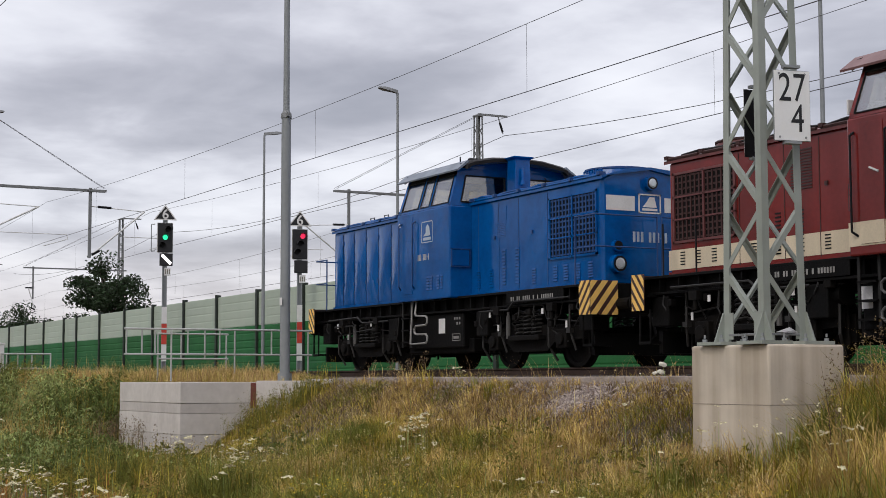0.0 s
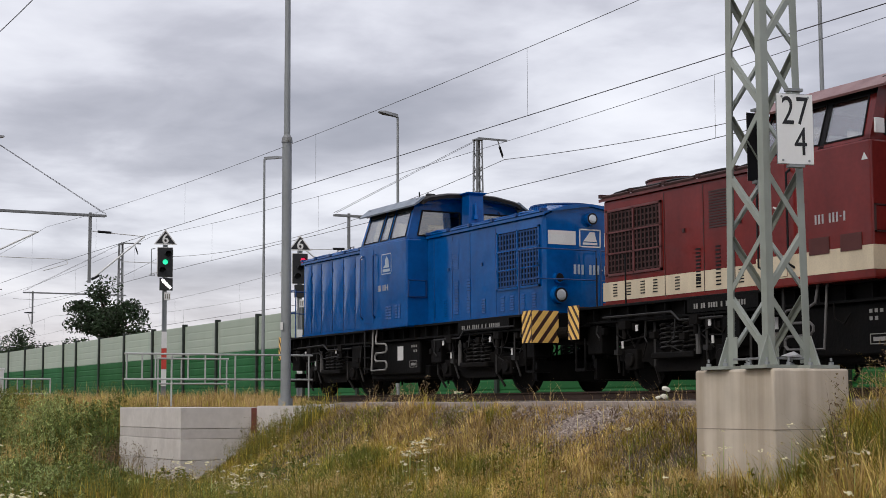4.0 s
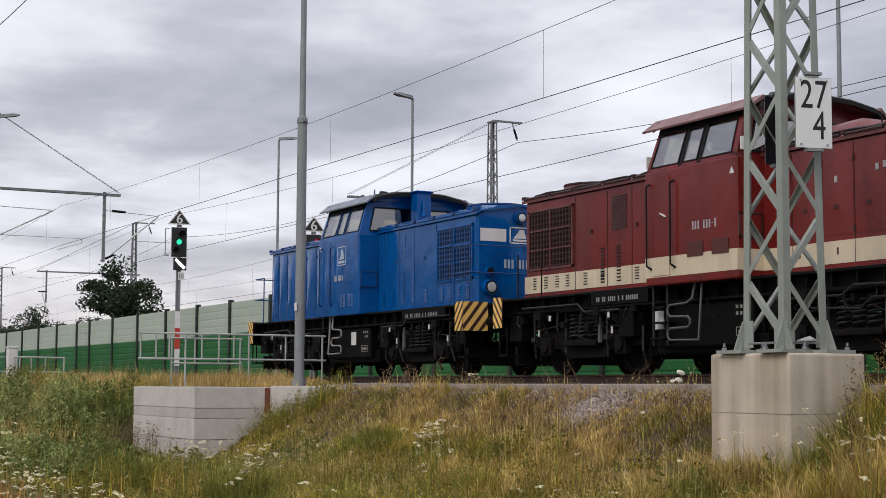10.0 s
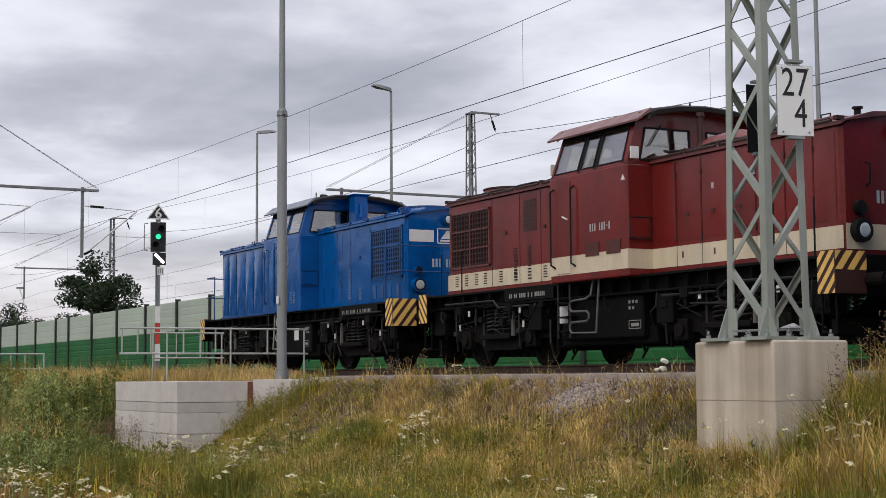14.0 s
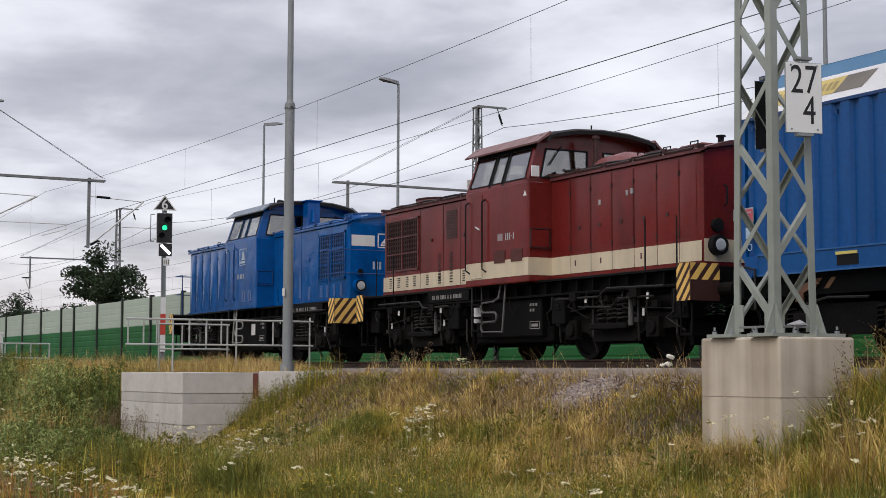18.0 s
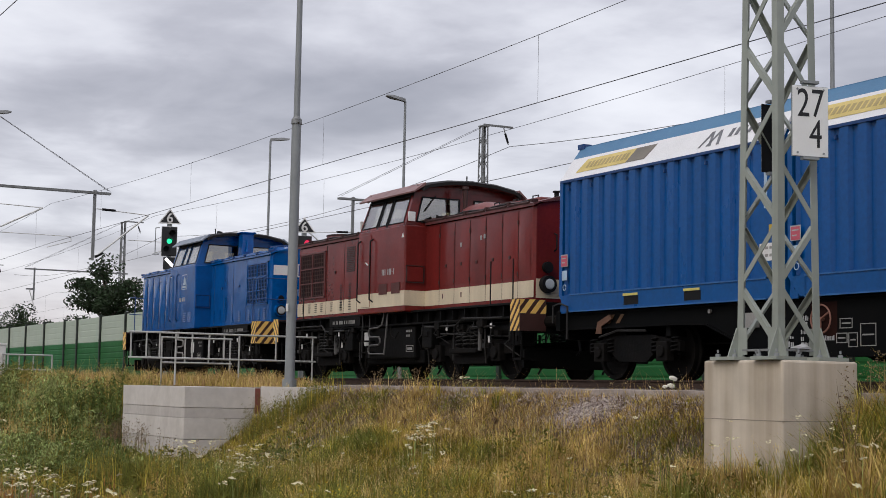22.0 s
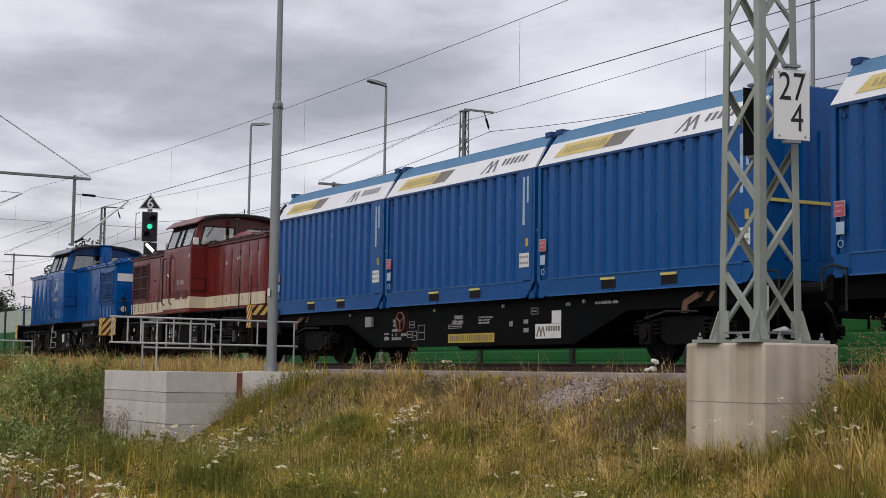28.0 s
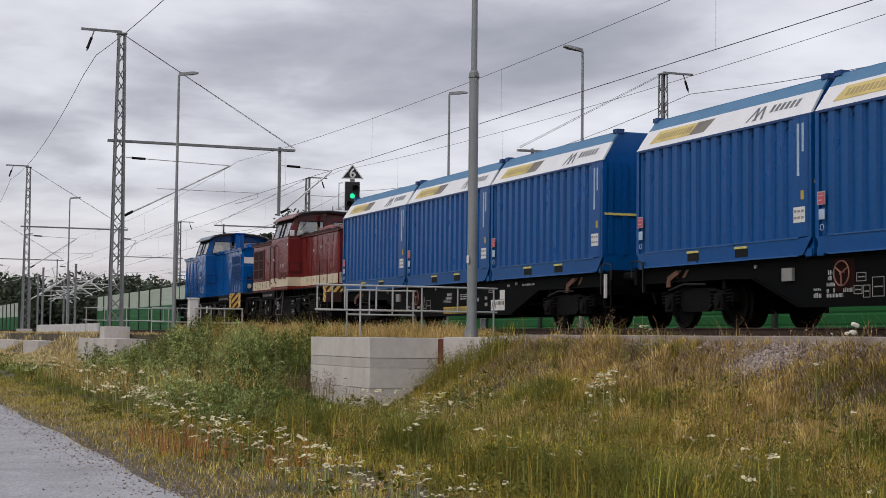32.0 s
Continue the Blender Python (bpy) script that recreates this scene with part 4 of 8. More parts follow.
low_wall = thing("low_wall", "whitish low concrete panel wall on the far bank", "wall")
for i in range(20):
    part("wall_panel", Mesh().box(-116 + 1.5 * i, -114.52 + 1.5 * i, 12.55, 12.67, -0.6, 0.32 + 0.02 * (i % 2)), WHITE_WALL, low_wall, bevel=0.01)
build_barrier([-205, -200, -195, -190, -185, -180.5], 17.6, -0.4, 1.6, 3.2, "far green noise barrier beside the bank")


# ---- train ----
BLACK_ROOF = material("weathered_blue_grey_roof", (0.13, 0.165, 0.215), 0.45)
EAVE_RED = material("dusty_pink_red_eave", (0.21, 0.105, 0.10), 0.5, dark=(0.13, 0.05, 0.05), scale=3, amount=0.6)
# soot on the roof edges; on the window headers painted eave shade
SOOT_SHADE = material("sooty_edge_and_header_shade", (0.012, 0.010, 0.010), 0.55, spec=0.2)
RED_PINK = material("sun_faded_red_paint", (0.22, 0.065, 0.06), 0.45, dark=(0.12, 0.03, 0.03), scale=4, amount=0.7)
EAVE = material("blue_grey_eave", (0.17, 0.20, 0.245), 0.45)
GRILLE_BLUE = material("blue_grille_lattice", (0.003, 0.055, 0.20), 0.45)
RAIL_GREY = material("dull_grey_tube", (0.12, 0.115, 0.11), 0.55, 0.3)
PIPE_DARK = material("dull_dark_tube", (0.022, 0.021, 0.02), 0.55, 0.0, spec=0.25)
def slats(x0, x1, z0, z1, y, s, n, depth=0.02, tilt=0.6):
    """Horizontal louvre slats on a side face at y (s: the way out)."""
    m = Mesh()
    h = (z1 - z0) / n
    for k in range(n):
        z = z0 + k * h
        m.prism([(x0, y, z), (x0, y + s * depth, z + h * 0.05), (x0, y + s * depth * 0.5, z + h * tilt), (x0, y, z + h * tilt)], (x1 - x0, 0, 0))
    return m


def slit_shades(x0, x1, z0, z1, y, s, n):
    """Thin black bars laid on a side face, painted shade of its louvre slots."""
    m = Mesh()
    h = (z1 - z0) / n
    for k in range(n):
        m.box(x0, x1, min(y, y + s * 0.006), max(y, y + s * 0.006), z0 + k * h, z0 + k * h + h * 0.38)
    return m


def slanted_stripes(y0, y1, z0, z1, w, pitch, slope=1.25):
    """Outlines of stripes that run up towards y0, cut to the plate."""
    out = []
    c = y0 - 0.2
    while c < y1 + (z1 - z0) / slope:
        poly = [(c, z0), (c + w, z0), (c + w - (z1 - z0) / slope, z1), (c - (z1 - z0) / slope, z1)]
        for edge, keep in ((y0, 1), (y1, -1)):
            cut = []
            for (a, az), (b, bz) in zip(poly, poly[1:] + poly[:1]):
                ina, inb = (a - edge) * keep >= 0, (b - edge) * keep >= 0
                if ina:
                    cut.append((a, az))
                if ina != inb:
                    k = (edge - a) / (b - a)
                    cut.append((edge, az + (bz - az) * k))
            poly = cut
            if len(poly) < 3:
                break
        if len(poly) >= 3:
            out.append(poly)
        c += pitch
    return out


def helix(x, y, z0, z1, r, turns, wire_r=0.022, n=8):
    """A coil spring as one winding tube."""
    rings = []
    m = turns * n
    for i in range(m + 1):
        a = 2 * math.pi * i / n
        z = z0 + (z1 - z0) * i / m
        rings.append([(x + (r + wire_r * u) * math.cos(a), y + (r + wire_r * u) * math.sin(a), z + wire_r * v) for u, v in ((1, 0), (0, 1), (-1, 0), (0, -1))])
    return Mesh().loft(rings)


def build_loco(name, label, paint, dark, roof_paint, at, stripe, flip):
    """A four-axle diesel locomotive; its own x runs along the track, grille hood at -x."""
    t = thing(name, label, "locomotive", at)
    body = Matrix.Rotation(math.pi, 4, "Z") if flip else Matrix.Identity(4)

    def p(n, m, mat, label="", parent=None, **k):
        return part(n, m, mat, parent or t, label, at=body if parent is None else None, **k)

    HX, C0, C1, HY = 5.72, -1.05, 1.3, 1.0
    Z0, Z1 = 1.45, 3.27

    def hood_ring(x, inset=0.0):
        return [(x, -HY + inset, Z0), (x, -HY + inset, Z1 - 0.03), (x, -HY + inset + 0.03, Z1), (x, -0.8, Z1 + 0.07), (x, -0.45, Z1 + 0.17), (x, 0, Z1 + 0.21), (x, 0.45, Z1 + 0.17), (x, 0.8, Z1 + 0.07), (x, HY - inset - 0.03, Z1), (x, HY - inset, Z1 - 0.03), (x, HY - inset, Z0)]

    grille_hood = p("grille_hood", Mesh().loft([hood_ring(-HX, 0.05), hood_ring(-HX + 0.06), hood_ring(C0)]), paint, bevel=0.012)
    plain_hood = p("engine_hood", Mesh().loft([hood_ring(C1), hood_ring(HX - 0.06), hood_ring(HX, 0.05)]), paint, bevel=0.012)
    # hood roof covers with a gutter on each side
    for nm, x0, x1, par in (("hood_roof", -HX - 0.05, C0, grille_hood), ("hood_roof", C1, HX + 0.05, plain_hood)):
        ring = lambda x: [(x, -1.04, Z1 - 0.02), (x, -1.04, Z1 + 0.035), (x, -0.8, Z1 + 0.10), (x, -0.45, Z1 + 0.20), (x, 0, Z1 + 0.235), (x, 0.45, Z1 + 0.20), (x, 0.8, Z1 + 0.10), (x, 1.04, Z1 + 0.035), (x, 1.04, Z1 - 0.02), (x, 0.9, Z1 + 0.05), (x, 0, Z1 + 0.19), (x, -0.9, Z1 + 0.05)]
        p(nm, Mesh().loft([ring(x0), ring(x1)]), roof_paint)
        for s in (-1, 1):
            g = Mesh()
            n = 5
            for k in range(n):
                a, b = x0 + 0.1 + (x1 - x0 - 0.2) * k / n, x0 + 0.1 + (x1 - x0 - 0.2) * (k + 0.88) / n
                g.tube((a, s * 1.03, Z1 + 0.055), (b, s * 1.03, Z1 + 0.055), 0.028, n=6)
            p("roof_gutter", g, roof_paint if flip else RED_DARK)
            for k in range(n + 1):
                x = x0 + 0.08 + (x1 - x0 - 0.16) * k / n
                p("roof_latch", Mesh().box(x - 0.04, x + 0.04, min(s * 0.93, s * 1.07), max(s * 0.93, s * 1.07), Z1 + 0.05, Z1 + 0.11), dark)
    # cab: lower body, pillars, panes and roof
    cab = p("cab_body", Mesh().box(C0, C1, -1.5, 1.5, 1.4, 3.25), paint, bevel=0.03)
    top_in = 0.24
    F = {"b": (C0 + 0.02, C1 - 0.02, 1.48, 3.25), "t": (C0 + 0.10, C1 - 0.07, 1.48 - top_in, 4.02)}

    def cab_point(x, y, k):
        """x, y from -1 to 1 on the cab's tapering upper part, k from its sill to its top."""
        (a0, a1, ay, az), (b0, b1, by, bz) = F["b"], F["t"]
        lo, hi = a0 * (1 - k) + b0 * k, a1 * (1 - k) + b1 * k
        return Vector((lo + (hi - lo) * (x + 1) / 2, y * (ay * (1 - k) + by * k), az * (1 - k) + bz * k))

    def strip(a, b, k0=0.0, k1=1.0, c=None, d=None, th=0.05):
        """A panel on the tapering cab between (x, y) places a and b."""
        q = [cab_point(*a, k0), cab_point(*b, k0), cab_point(*(d or b), k1), cab_point(*(c or a), k1)]
        nrm = (q[1] - q[0]).cross(q[3] - q[0]).normalized()
        mid = sum(q, Vector()) / 4
        if nrm.dot(mid - Vector((0, 0, 3.6))) > 0:
            nrm = -nrm
        return Mesh().prism(q, nrm * th)

    for s in (-1, 1):
        for a, b in ((-1.0, -0.92), (-0.28, -0.19), (0.14, 0.23), (0.88, 1.0)):
            p("window_pillar", strip((a, s), (b, s)), paint if flip or abs(a) > 0.5 else RUBBER)
        p("window_sill", strip((-1, s), (1, s), 0, 0.08), paint)
        # the header is coloured black for the shade below the eave
        p("window_header", strip((-1, s), (1, s), 0.82, 1.0), SOOT_SHADE)
        for a, b in ((-0.92, -0.28), (-0.19, 0.14), (0.23, 0.88)):
            g = p("side_window", strip((a + 0.01, s), (b - 0.01, s), 0.09, 0.82, th=0.012), GLASS, "tinted cab side window")
            g.visible_shadow = False
            w = 0.017
            for q0, q1, k0, k1 in ((a, b, 0.08, 0.08), (a, b, 0.82, 0.82), (a, a, 0.08, 0.82), (b, b, 0.08, 0.82)):
                p("window_seal", Mesh().bar(cab_point(q0, s * 1.005, k0), cab_point(q1, s * 1.005, k1), w, w, (0, 1, 0)), RUBBER)
    for s in (-1, 1):
        for a, b, k0, k1 in ((-1.0, -0.84, 0, 1), (0.84, 1.0, 0, 1), (-0.84, 0.84, 0, 0.10), (-0.84, 0.84, 0.80, 1.0), (-0.14, 0.14, 0.10, 0.80)):
            p("end_panel", strip((s, a), (s, b), k0, k1), paint)
        xg = (C0 + 0.10) if s < 0 else (C1 - 0.12)
        p("end_gable", Mesh().prism([(xg, -1.2, 4.0), (xg, -1.2, 4.06), (xg, -0.6, 4.15), (xg, 0, 4.19), (xg, 0.6, 4.15), (xg, 1.2, 4.06), (xg, 1.2, 4.0)], (0.05, 0, 0)), paint)
        for a, b in ((-0.84, -0.14), (0.14, 0.84)):
            g = p("end_window", strip((s, a), (s, b), 0.10, 0.80, th=0.012), GLASS_END, "cab end window with a rounded seal")
            g.visible_shadow = False
            for (u0, v0), (u1, v1) in (((a, 0.10), (b, 0.10)), ((a, 0.80), (b, 0.80)), ((a, 0.10), (a, 0.80)), ((b, 0.10), (b, 0.80))):
                p("window_seal", Mesh().bar(cab_point(s * 1.004, u0, v0), cab_point(s * 1.004, u1, v1), 0.028, 0.03, (1, 0, 0)), RUBBER)
        p("wiper", Mesh().bar(cab_point(s * 1.03, -0.6, 0.88), cab_point(s * 1.03, -0.75, 0.4), 0.015, 0.015), RUBBER)
    prof = [(-1.24, 4.05), (-1.23, 4.085), (-1.1, 4.14), (-0.6, 4.22), (0, 4.25), (0.6, 4.22), (1.1, 4.14), (1.23, 4.085), (1.24, 4.05), (0, 4.19)]
    p("cab_roof", Mesh().loft([[(x, y, z) for y, z in prof] for x in (C0 - 0.08, C1 + 0.12)]), BLACK_ROOF if flip else roof_paint, bevel=0.01)
    for s in (-1, 1):
        p("eave", Mesh().prism([(C0 - 0.16, s * 1.16, 4.15), (C0 - 0.2, s * 1.41, 3.955), (C0 - 0.2, s * 1.40, 3.925), (C0 - 0.16, s * 1.14, 4.10)], (C1 - C0 + 0.4, 0, 0)), EAVE if flip else EAVE_RED)
    # the roof's dark rounded overhang over each end window
    for e, x in ((-1, C0 - 0.08), (1, C1 + 0.12)):
        arc = [(-1.26, 4.0), (-1.24, 4.10), (-1.08, 4.165), (-0.6, 4.25), (0, 4.28), (0.6, 4.25), (1.08, 4.165), (1.24, 4.10), (1.26, 4.0), (1.12, 4.09), (0.6, 4.18), (0, 4.21), (-0.6, 4.18), (-1.12, 4.09)]
        p("roof_visor", Mesh().loft([[(x + e * d, y * g, z - h) for y, z in arc] for d, g, h in ((-0.12, 1.0, 0.0), (0.05, 0.99, 0.01), (0.12, 0.95, 0.045))]), SOOT_SHADE, "sooty dark roof overhang", smooth=True)
        for sy in () if flip else (-1, 1):
            p("mirror", Mesh().box(x - e * 0.08, x - e * 0.05, min(sy * 1.30, sy * 1.46), max(sy * 1.30, sy * 1.46), 3.32, 3.52).tube((x - e * 0.12, sy * 1.3, 3.42), (x - e * 0.06, sy * 1.36, 3.42), 0.012), WHITE, "white-backed cab mirror", bevel=0.012)
    p("antenna", Mesh().tube((0.6, 0.35, 4.2), (0.6, 0.35, 4.5), 0.015), RUBBER)
    p("horn", Mesh().tube((-0.4, 0.5, 4.3), (-0.1, 0.5, 4.32), 0.03, 0.06), RUBBER)
    p("ceiling_lining", Mesh().box(C0 + 0.32, C1 - 0.22, -1.15, 1.15, 4.015, 4.04), INTERIOR, "beige cab ceiling")
    p("cab_lining", Mesh().box(C0 + 0.3, C1 - 0.3, -0.9, 0.9, 3.24, 3.42), INTERIOR, "beige cab desk")
    p("driver_seat", Mesh().box(0.2, 0.65, -0.75, -0.3, 3.26, 3.5).box(0.55, 0.68, -0.75, -0.3, 3.45, 3.95), RUBBER)
    p("driver_desk", Mesh().box(-0.6, -0.1, -0.95, 0.5, 3.26, 3.55), INTERIOR)
    if flip:
        def duct(z, k):
            return [(-1.40 - 0.16 * k, 0.10 - 0.17 * k, z), (-1.40 + 0.16 * k, 0.10 - 0.17 * k, z), (-1.40 + 0.16 * k, 0.10 + 0.17 * k, z), (-1.40 - 0.16 * k, 0.10 + 0.17 * k, z)]
        p("air_intake", Mesh().loft([duct(Z1, 1.3), duct(Z1 + 0.3, 1.05), duct(4.18, 1.0), duct(4.215, 1.35), duct(4.24, 1.35)]), paint, bevel=0.015)
        p("horn", Mesh().tube((-1.62, 0.14, 3.66), (-1.62, 0.14, 3.74), 0.055, 0.045, 12).tube((-1.62, 0.14, 3.74), (-1.62, 0.14, 4.0), 0.03, 0.022, 10), paint, smooth=True)
        p("roof_box", Mesh().box(-1.78, -1.42, -0.62, -0.22, Z1 + 0.14, Z1 + 0.42), paint, bevel=0.02)
    faded = paint if flip else RED_PINK
    p("exhaust", Mesh().tube((C1 + 0.34, -0.25, Z1 + 0.15), (C1 + 0.34, -0.25, Z1 + 0.34), 0.13, 0.06, 14).tube((C1 + 0.34, -0.25, Z1 + 0.34), (C1 + 0.34, -0.25, Z1 + 0.78), 0.05, 0.055, 12).tube((C1 + 0.34, -0.25, Z1 + 0.78), (C1 + 0.34, -0.25, Z1 + 0.84), 0.075, 0.07, 12), paint if flip else RED_DARK, smooth=True)
    hump = [(-0.62, 0.1), (-0.55, 0.24), (-0.4, 0.33), (0.4, 0.33), (0.55, 0.24), (0.62, 0.1)]
    p("roof_hump", Mesh().loft([[(C1 + x, y * k, Z1 + 0.06 + z * k) for y, z in hump] for x, k in ((0.5, 0.55), (0.75, 0.95), (1.5, 1.0), (1.75, 0.7))]), faded, smooth=True)
    for x in (C1 + 2.0, C1 + 2.75, C1 + 3.5):
        p("roof_hatch", Mesh().box(x - 0.31, x + 0.31, -0.5, 0.5, Z1 + 0.16, Z1 + 0.255), faded, bevel=0.025)
        for yy in (-0.42, 0.42):
            p("hatch_handle", Mesh().pipe([(x - 0.1, yy, Z1 + 0.25), (x - 0.1, yy, Z1 + 0.31), (x + 0.1, yy, Z1 + 0.31), (x + 0.1, yy, Z1 + 0.25)], 0.014, 5), RUBBER)
    for s in (-1, 1):
        hose = [(C1 + 0.1, s * 0.8, Z1 + 0.2)]
        for k in range(1, 12):
            hose.append((C1 + 0.1 + 0.37 * k, s * (0.98 + 0.02 * math.sin(2.1 * k)), Z1 + 0.10 + 0.018 * math.sin(1.7 * k)))
        p("roof_pipe", Mesh().pipe(hose, 0.026), faded if flip else SOOT_SHADE)
        hose = [(C0 - 0.1 - 0.42 * k, s * (0.99 + 0.02 * math.sin(1.9 * k)), Z1 + 0.10 + 0.016 * math.sin(2.3 * k)) for k in range(11)]
        p("roof_pipe", Mesh().pipe(hose, 0.024), faded if flip else SOOT_SHADE)
    p("roof_vent", slats(C1 + 2.2, C1 + 2.8, Z1 + 0.18, Z1 + 0.3, -0.45, -1, 3), dark)
    p("roof_pipe", Mesh().tube((HX - 0.5, -0.2, Z1 + 0.2), (HX - 0.5, -0.2, Z1 + 0.34), 0.05).tube((HX - 0.5, -0.2, Z1 + 0.34), (HX - 0.5, -0.2, Z1 + 0.37), 0.08), RUBBER)
    for k in range(8 if flip else 0):
        for yy, zz in ((-0.62, 0.2), (0.1, 0.24), (0.62, 0.2)):
            p("fan_spike", Mesh().bar((-HX + 0.6 + 0.075 * k, yy, Z1 + zz - 0.04), (-HX + 0.58 + 0.08 * k, yy, Z1 + zz + 0.06), 0.022, 0.022), paint)
    p("fan_cowl", Mesh().tube((-HX + 0.95, 0, Z1 + 0.1), (-HX + 0.95, 0, Z1 + 0.27), 0.66, 0.6, 24), roof_paint)
    p("fan_cowl_rim", Mesh().tube((-HX + 0.95, 0, Z1 + 0.27), (-HX + 0.95, 0, Z1 + 0.3), 0.62, 0.62, 24), dark)
    # bulged hood doors, each hung a little askew
    rnd = random.Random(5 if flip else 6)
    for s in (-1, 1):
        for a, b in ((1.36, 1.93), (1.97, 2.58), (2.62, 3.23), (3.27, 3.88), (3.92, 4.53), (4.57, 5.13), (5.17, 5.6)):
            m, n = Mesh(), 6
            t0, t1 = rnd.uniform(-0.010, 0.010), rnd.uniform(-0.008, 0.008)
            for j in range(n + 1):
                for i in range(n + 1):
                    u, v = i / n, j / n
                    d = 0.006 + (0.044 if flip else 0.012) * math.sin(math.pi * u) * math.sin(math.pi * v) + t0 * (u - 0.5) + t1 * (v - 0.5) + rnd.uniform(-0.0015, 0.0015)
                    m.v.append((a + (b - a) * u, s * (HY + max(0.002, d)), 1.93 + 1.26 * v if stripe else 1.53 + 1.66 * v))
            m.f = [(j * (n + 1) + i, j * (n + 1) + i + 1, (j + 1) * (n + 1) + i + 1, (j + 1) * (n + 1) + i) for j in range(n) for i in range(n)]
            p("hood_door", m, paint, smooth=True)
    # side details on both sides
    for s in (-1, 1):
        y = s * HY
        gr = p("radiator_grille", Mesh().box(-5.55, -4.02, min(y - s * 0.03, y + s * 0.004), max(y - s * 0.03, y + s * 0.004), 1.98, 3.06), BLACK, "dark square radiator grille")
        mesh_bars = Mesh()
        for k in range(13):
            x = -5.5 + 1.43 * (k + 0.5) / 13
            mesh_bars.box(x - 0.017, x + 0.017, min(y, y + s * 0.018), max(y, y + s * 0.018), 2.0, 3.04)
        p("grille_mesh", mesh_bars, GRILLE_BLUE if flip else dark, parent=gr)
        rows = Mesh()
        for k in range(11):
            z = 2.02 + 1.0 * k / 10
            rows.box(-5.53, -4.04, min(y, y + s * 0.012), max(y, y + s * 0.012), z - 0.014, z + 0.014)
        p("grille_mesh", rows, GRILLE_BLUE if flip else dark, parent=gr)
        for a, b, c, d in ((-5.58, -3.99, 1.95, 1.99), (-5.58, -3.99, 3.05, 3.09), (-5.58, -5.53, 1.95, 3.09), (-4.04, -3.99, 1.95, 3.09), (-4.80, -4.76, 1.95, 3.09), (-5.58, -3.99, 2.32, 2.345), (-5.58, -3.99, 2.68, 2.705)):
            p("grille_frame", Mesh().box(a, b, min(y, y + s * 0.03), max(y, y + s * 0.03), c, d), paint if flip else RED_ROOF)
        for x in (-5.35, -4.95, -4.55, -4.2, -3.45) if flip else (-5.35, -4.95, -4.55, -4.2, -3.6, -3.05):
            p("louvre", slats(x - 0.07, x + 0.07, 1.56, 1.86, y, s, 6), paint) if flip else p("louvre", slit_shades(x - 0.06, x + 0.06, 1.6, 1.84, y + s * 0.004, s, 5), RUBBER)
        for x in (-2.85, -2.35) if flip else (-3.05, -2.55):
            p("louvre", slats(x - 0.07, x + 0.07, 1.6, 2.3, y, s, 11), paint) if flip else p("louvre", slit_shades(x - 0.06, x + 0.06, 1.6, 2.25, y + s * 0.004, s, 11), RUBBER)
        for x in (-1.85, -1.35) if flip else (-2.0, -1.5):
            p("louvre", slats(x - 0.07, x + 0.07, 1.58, 1.95, y, s, 7), paint) if flip else p("louvre", slit_shades(x - 0.06, x + 0.06, 1.6, 1.84, y + s * 0.004, s, 5), RUBBER)
        p("vent_panel", slats(-2.42, -2.08, 2.52, 2.82, y, s, 9, 0.008).box(-2.44, -2.06, min(y, y + s * 0.006), max(y, y + s * 0.006), 2.84, 3.12), paint) if flip else p("vent_panel", slats(-2.75, -2.3, 2.5, 3.1, y, s, 14, 0.014), dark)
        for x in (-3.93, -2.9, -2.15, -1.35):
            p("panel_seam", Mesh().box(x - 0.008, x + 0.008, min(y, y + s * 0.006), max(y, y + s * 0.006), 1.5, 3.2), dark)
        for x in (1.95, 2.6, 3.25, 3.9, 4.55, 5.15):
            p("panel_seam", Mesh().box(x - 0.005, x + 0.005, min(y, y + s * 0.006), max(y, y + s * 0.006), 1.5, 3.2), dark)
            for z in (2.0, 2.98):
                p("hinge", Mesh().box(x - 0.018, x + 0.018, min(y, y + s * 0.022), max(y, y + s * 0.022), z - 0.04, z + 0.04), dark)
        for x in (2.25, 2.9, 3.55, 4.2, 4.85):
            p("door_latch", Mesh().box(x - 0.035, x + 0.035, min(y, y + s * 0.025), max(y, y + s * 0.025), 2.3, 2.36), dark)
        for x in (-3.4, -2.0):
            p("door_latch", Mesh().box(x - 0.03, x + 0.03, min(y, y + s * 0.025), max(y, y + s * 0.025), 2.5, 2.56), dark)
        p("sill", Mesh().box(-HX + 0.02, HX - 0.02, min(y, y + s * 0.025), max(y, y + s * 0.025), 1.44, 1.5), paint)
        # cab side: door with two long handrails, ventilation slots and writing
        cy = s * 1.5
        p("cab_door", Mesh().box(-0.82 if s < 0 else 0.55, -0.38 if s < 0 else 0.99, min(cy, cy + s * 0.012), max(cy, cy + s * 0.012), 1.55, 3.16), paint, bevel=0.008)
        if stripe:
            p("cream_stripe", Mesh().box(-0.82 if s < 0 else 0.55, -0.38 if s < 0 else 0.99, min(cy + s * 0.012, cy + s * 0.016), max(cy + s * 0.012, cy + s * 0.016), 1.555, 1.85), CREAM, "cream stripe")
        for hx in ((-0.92, -0.28) if s < 0 else (1.08, 0.45)):
            p("handrail", Mesh().pipe([(hx, cy, 3.05), (hx, cy + s * 0.07, 3.0), (hx, cy + s * 0.07, 1.72), (hx + 0.05, cy, 1.66)], 0.018), RUBBER if not flip else dark)
        if not flip:
            p("door_handle", Mesh().bar((-0.62 if s < 0 else 0.7, cy + s * 0.02, 2.55), (-0.45 if s < 0 else 0.9, cy + s * 0.03, 2.48), 0.025, 0.02), WHITE, "pale worn door handle")
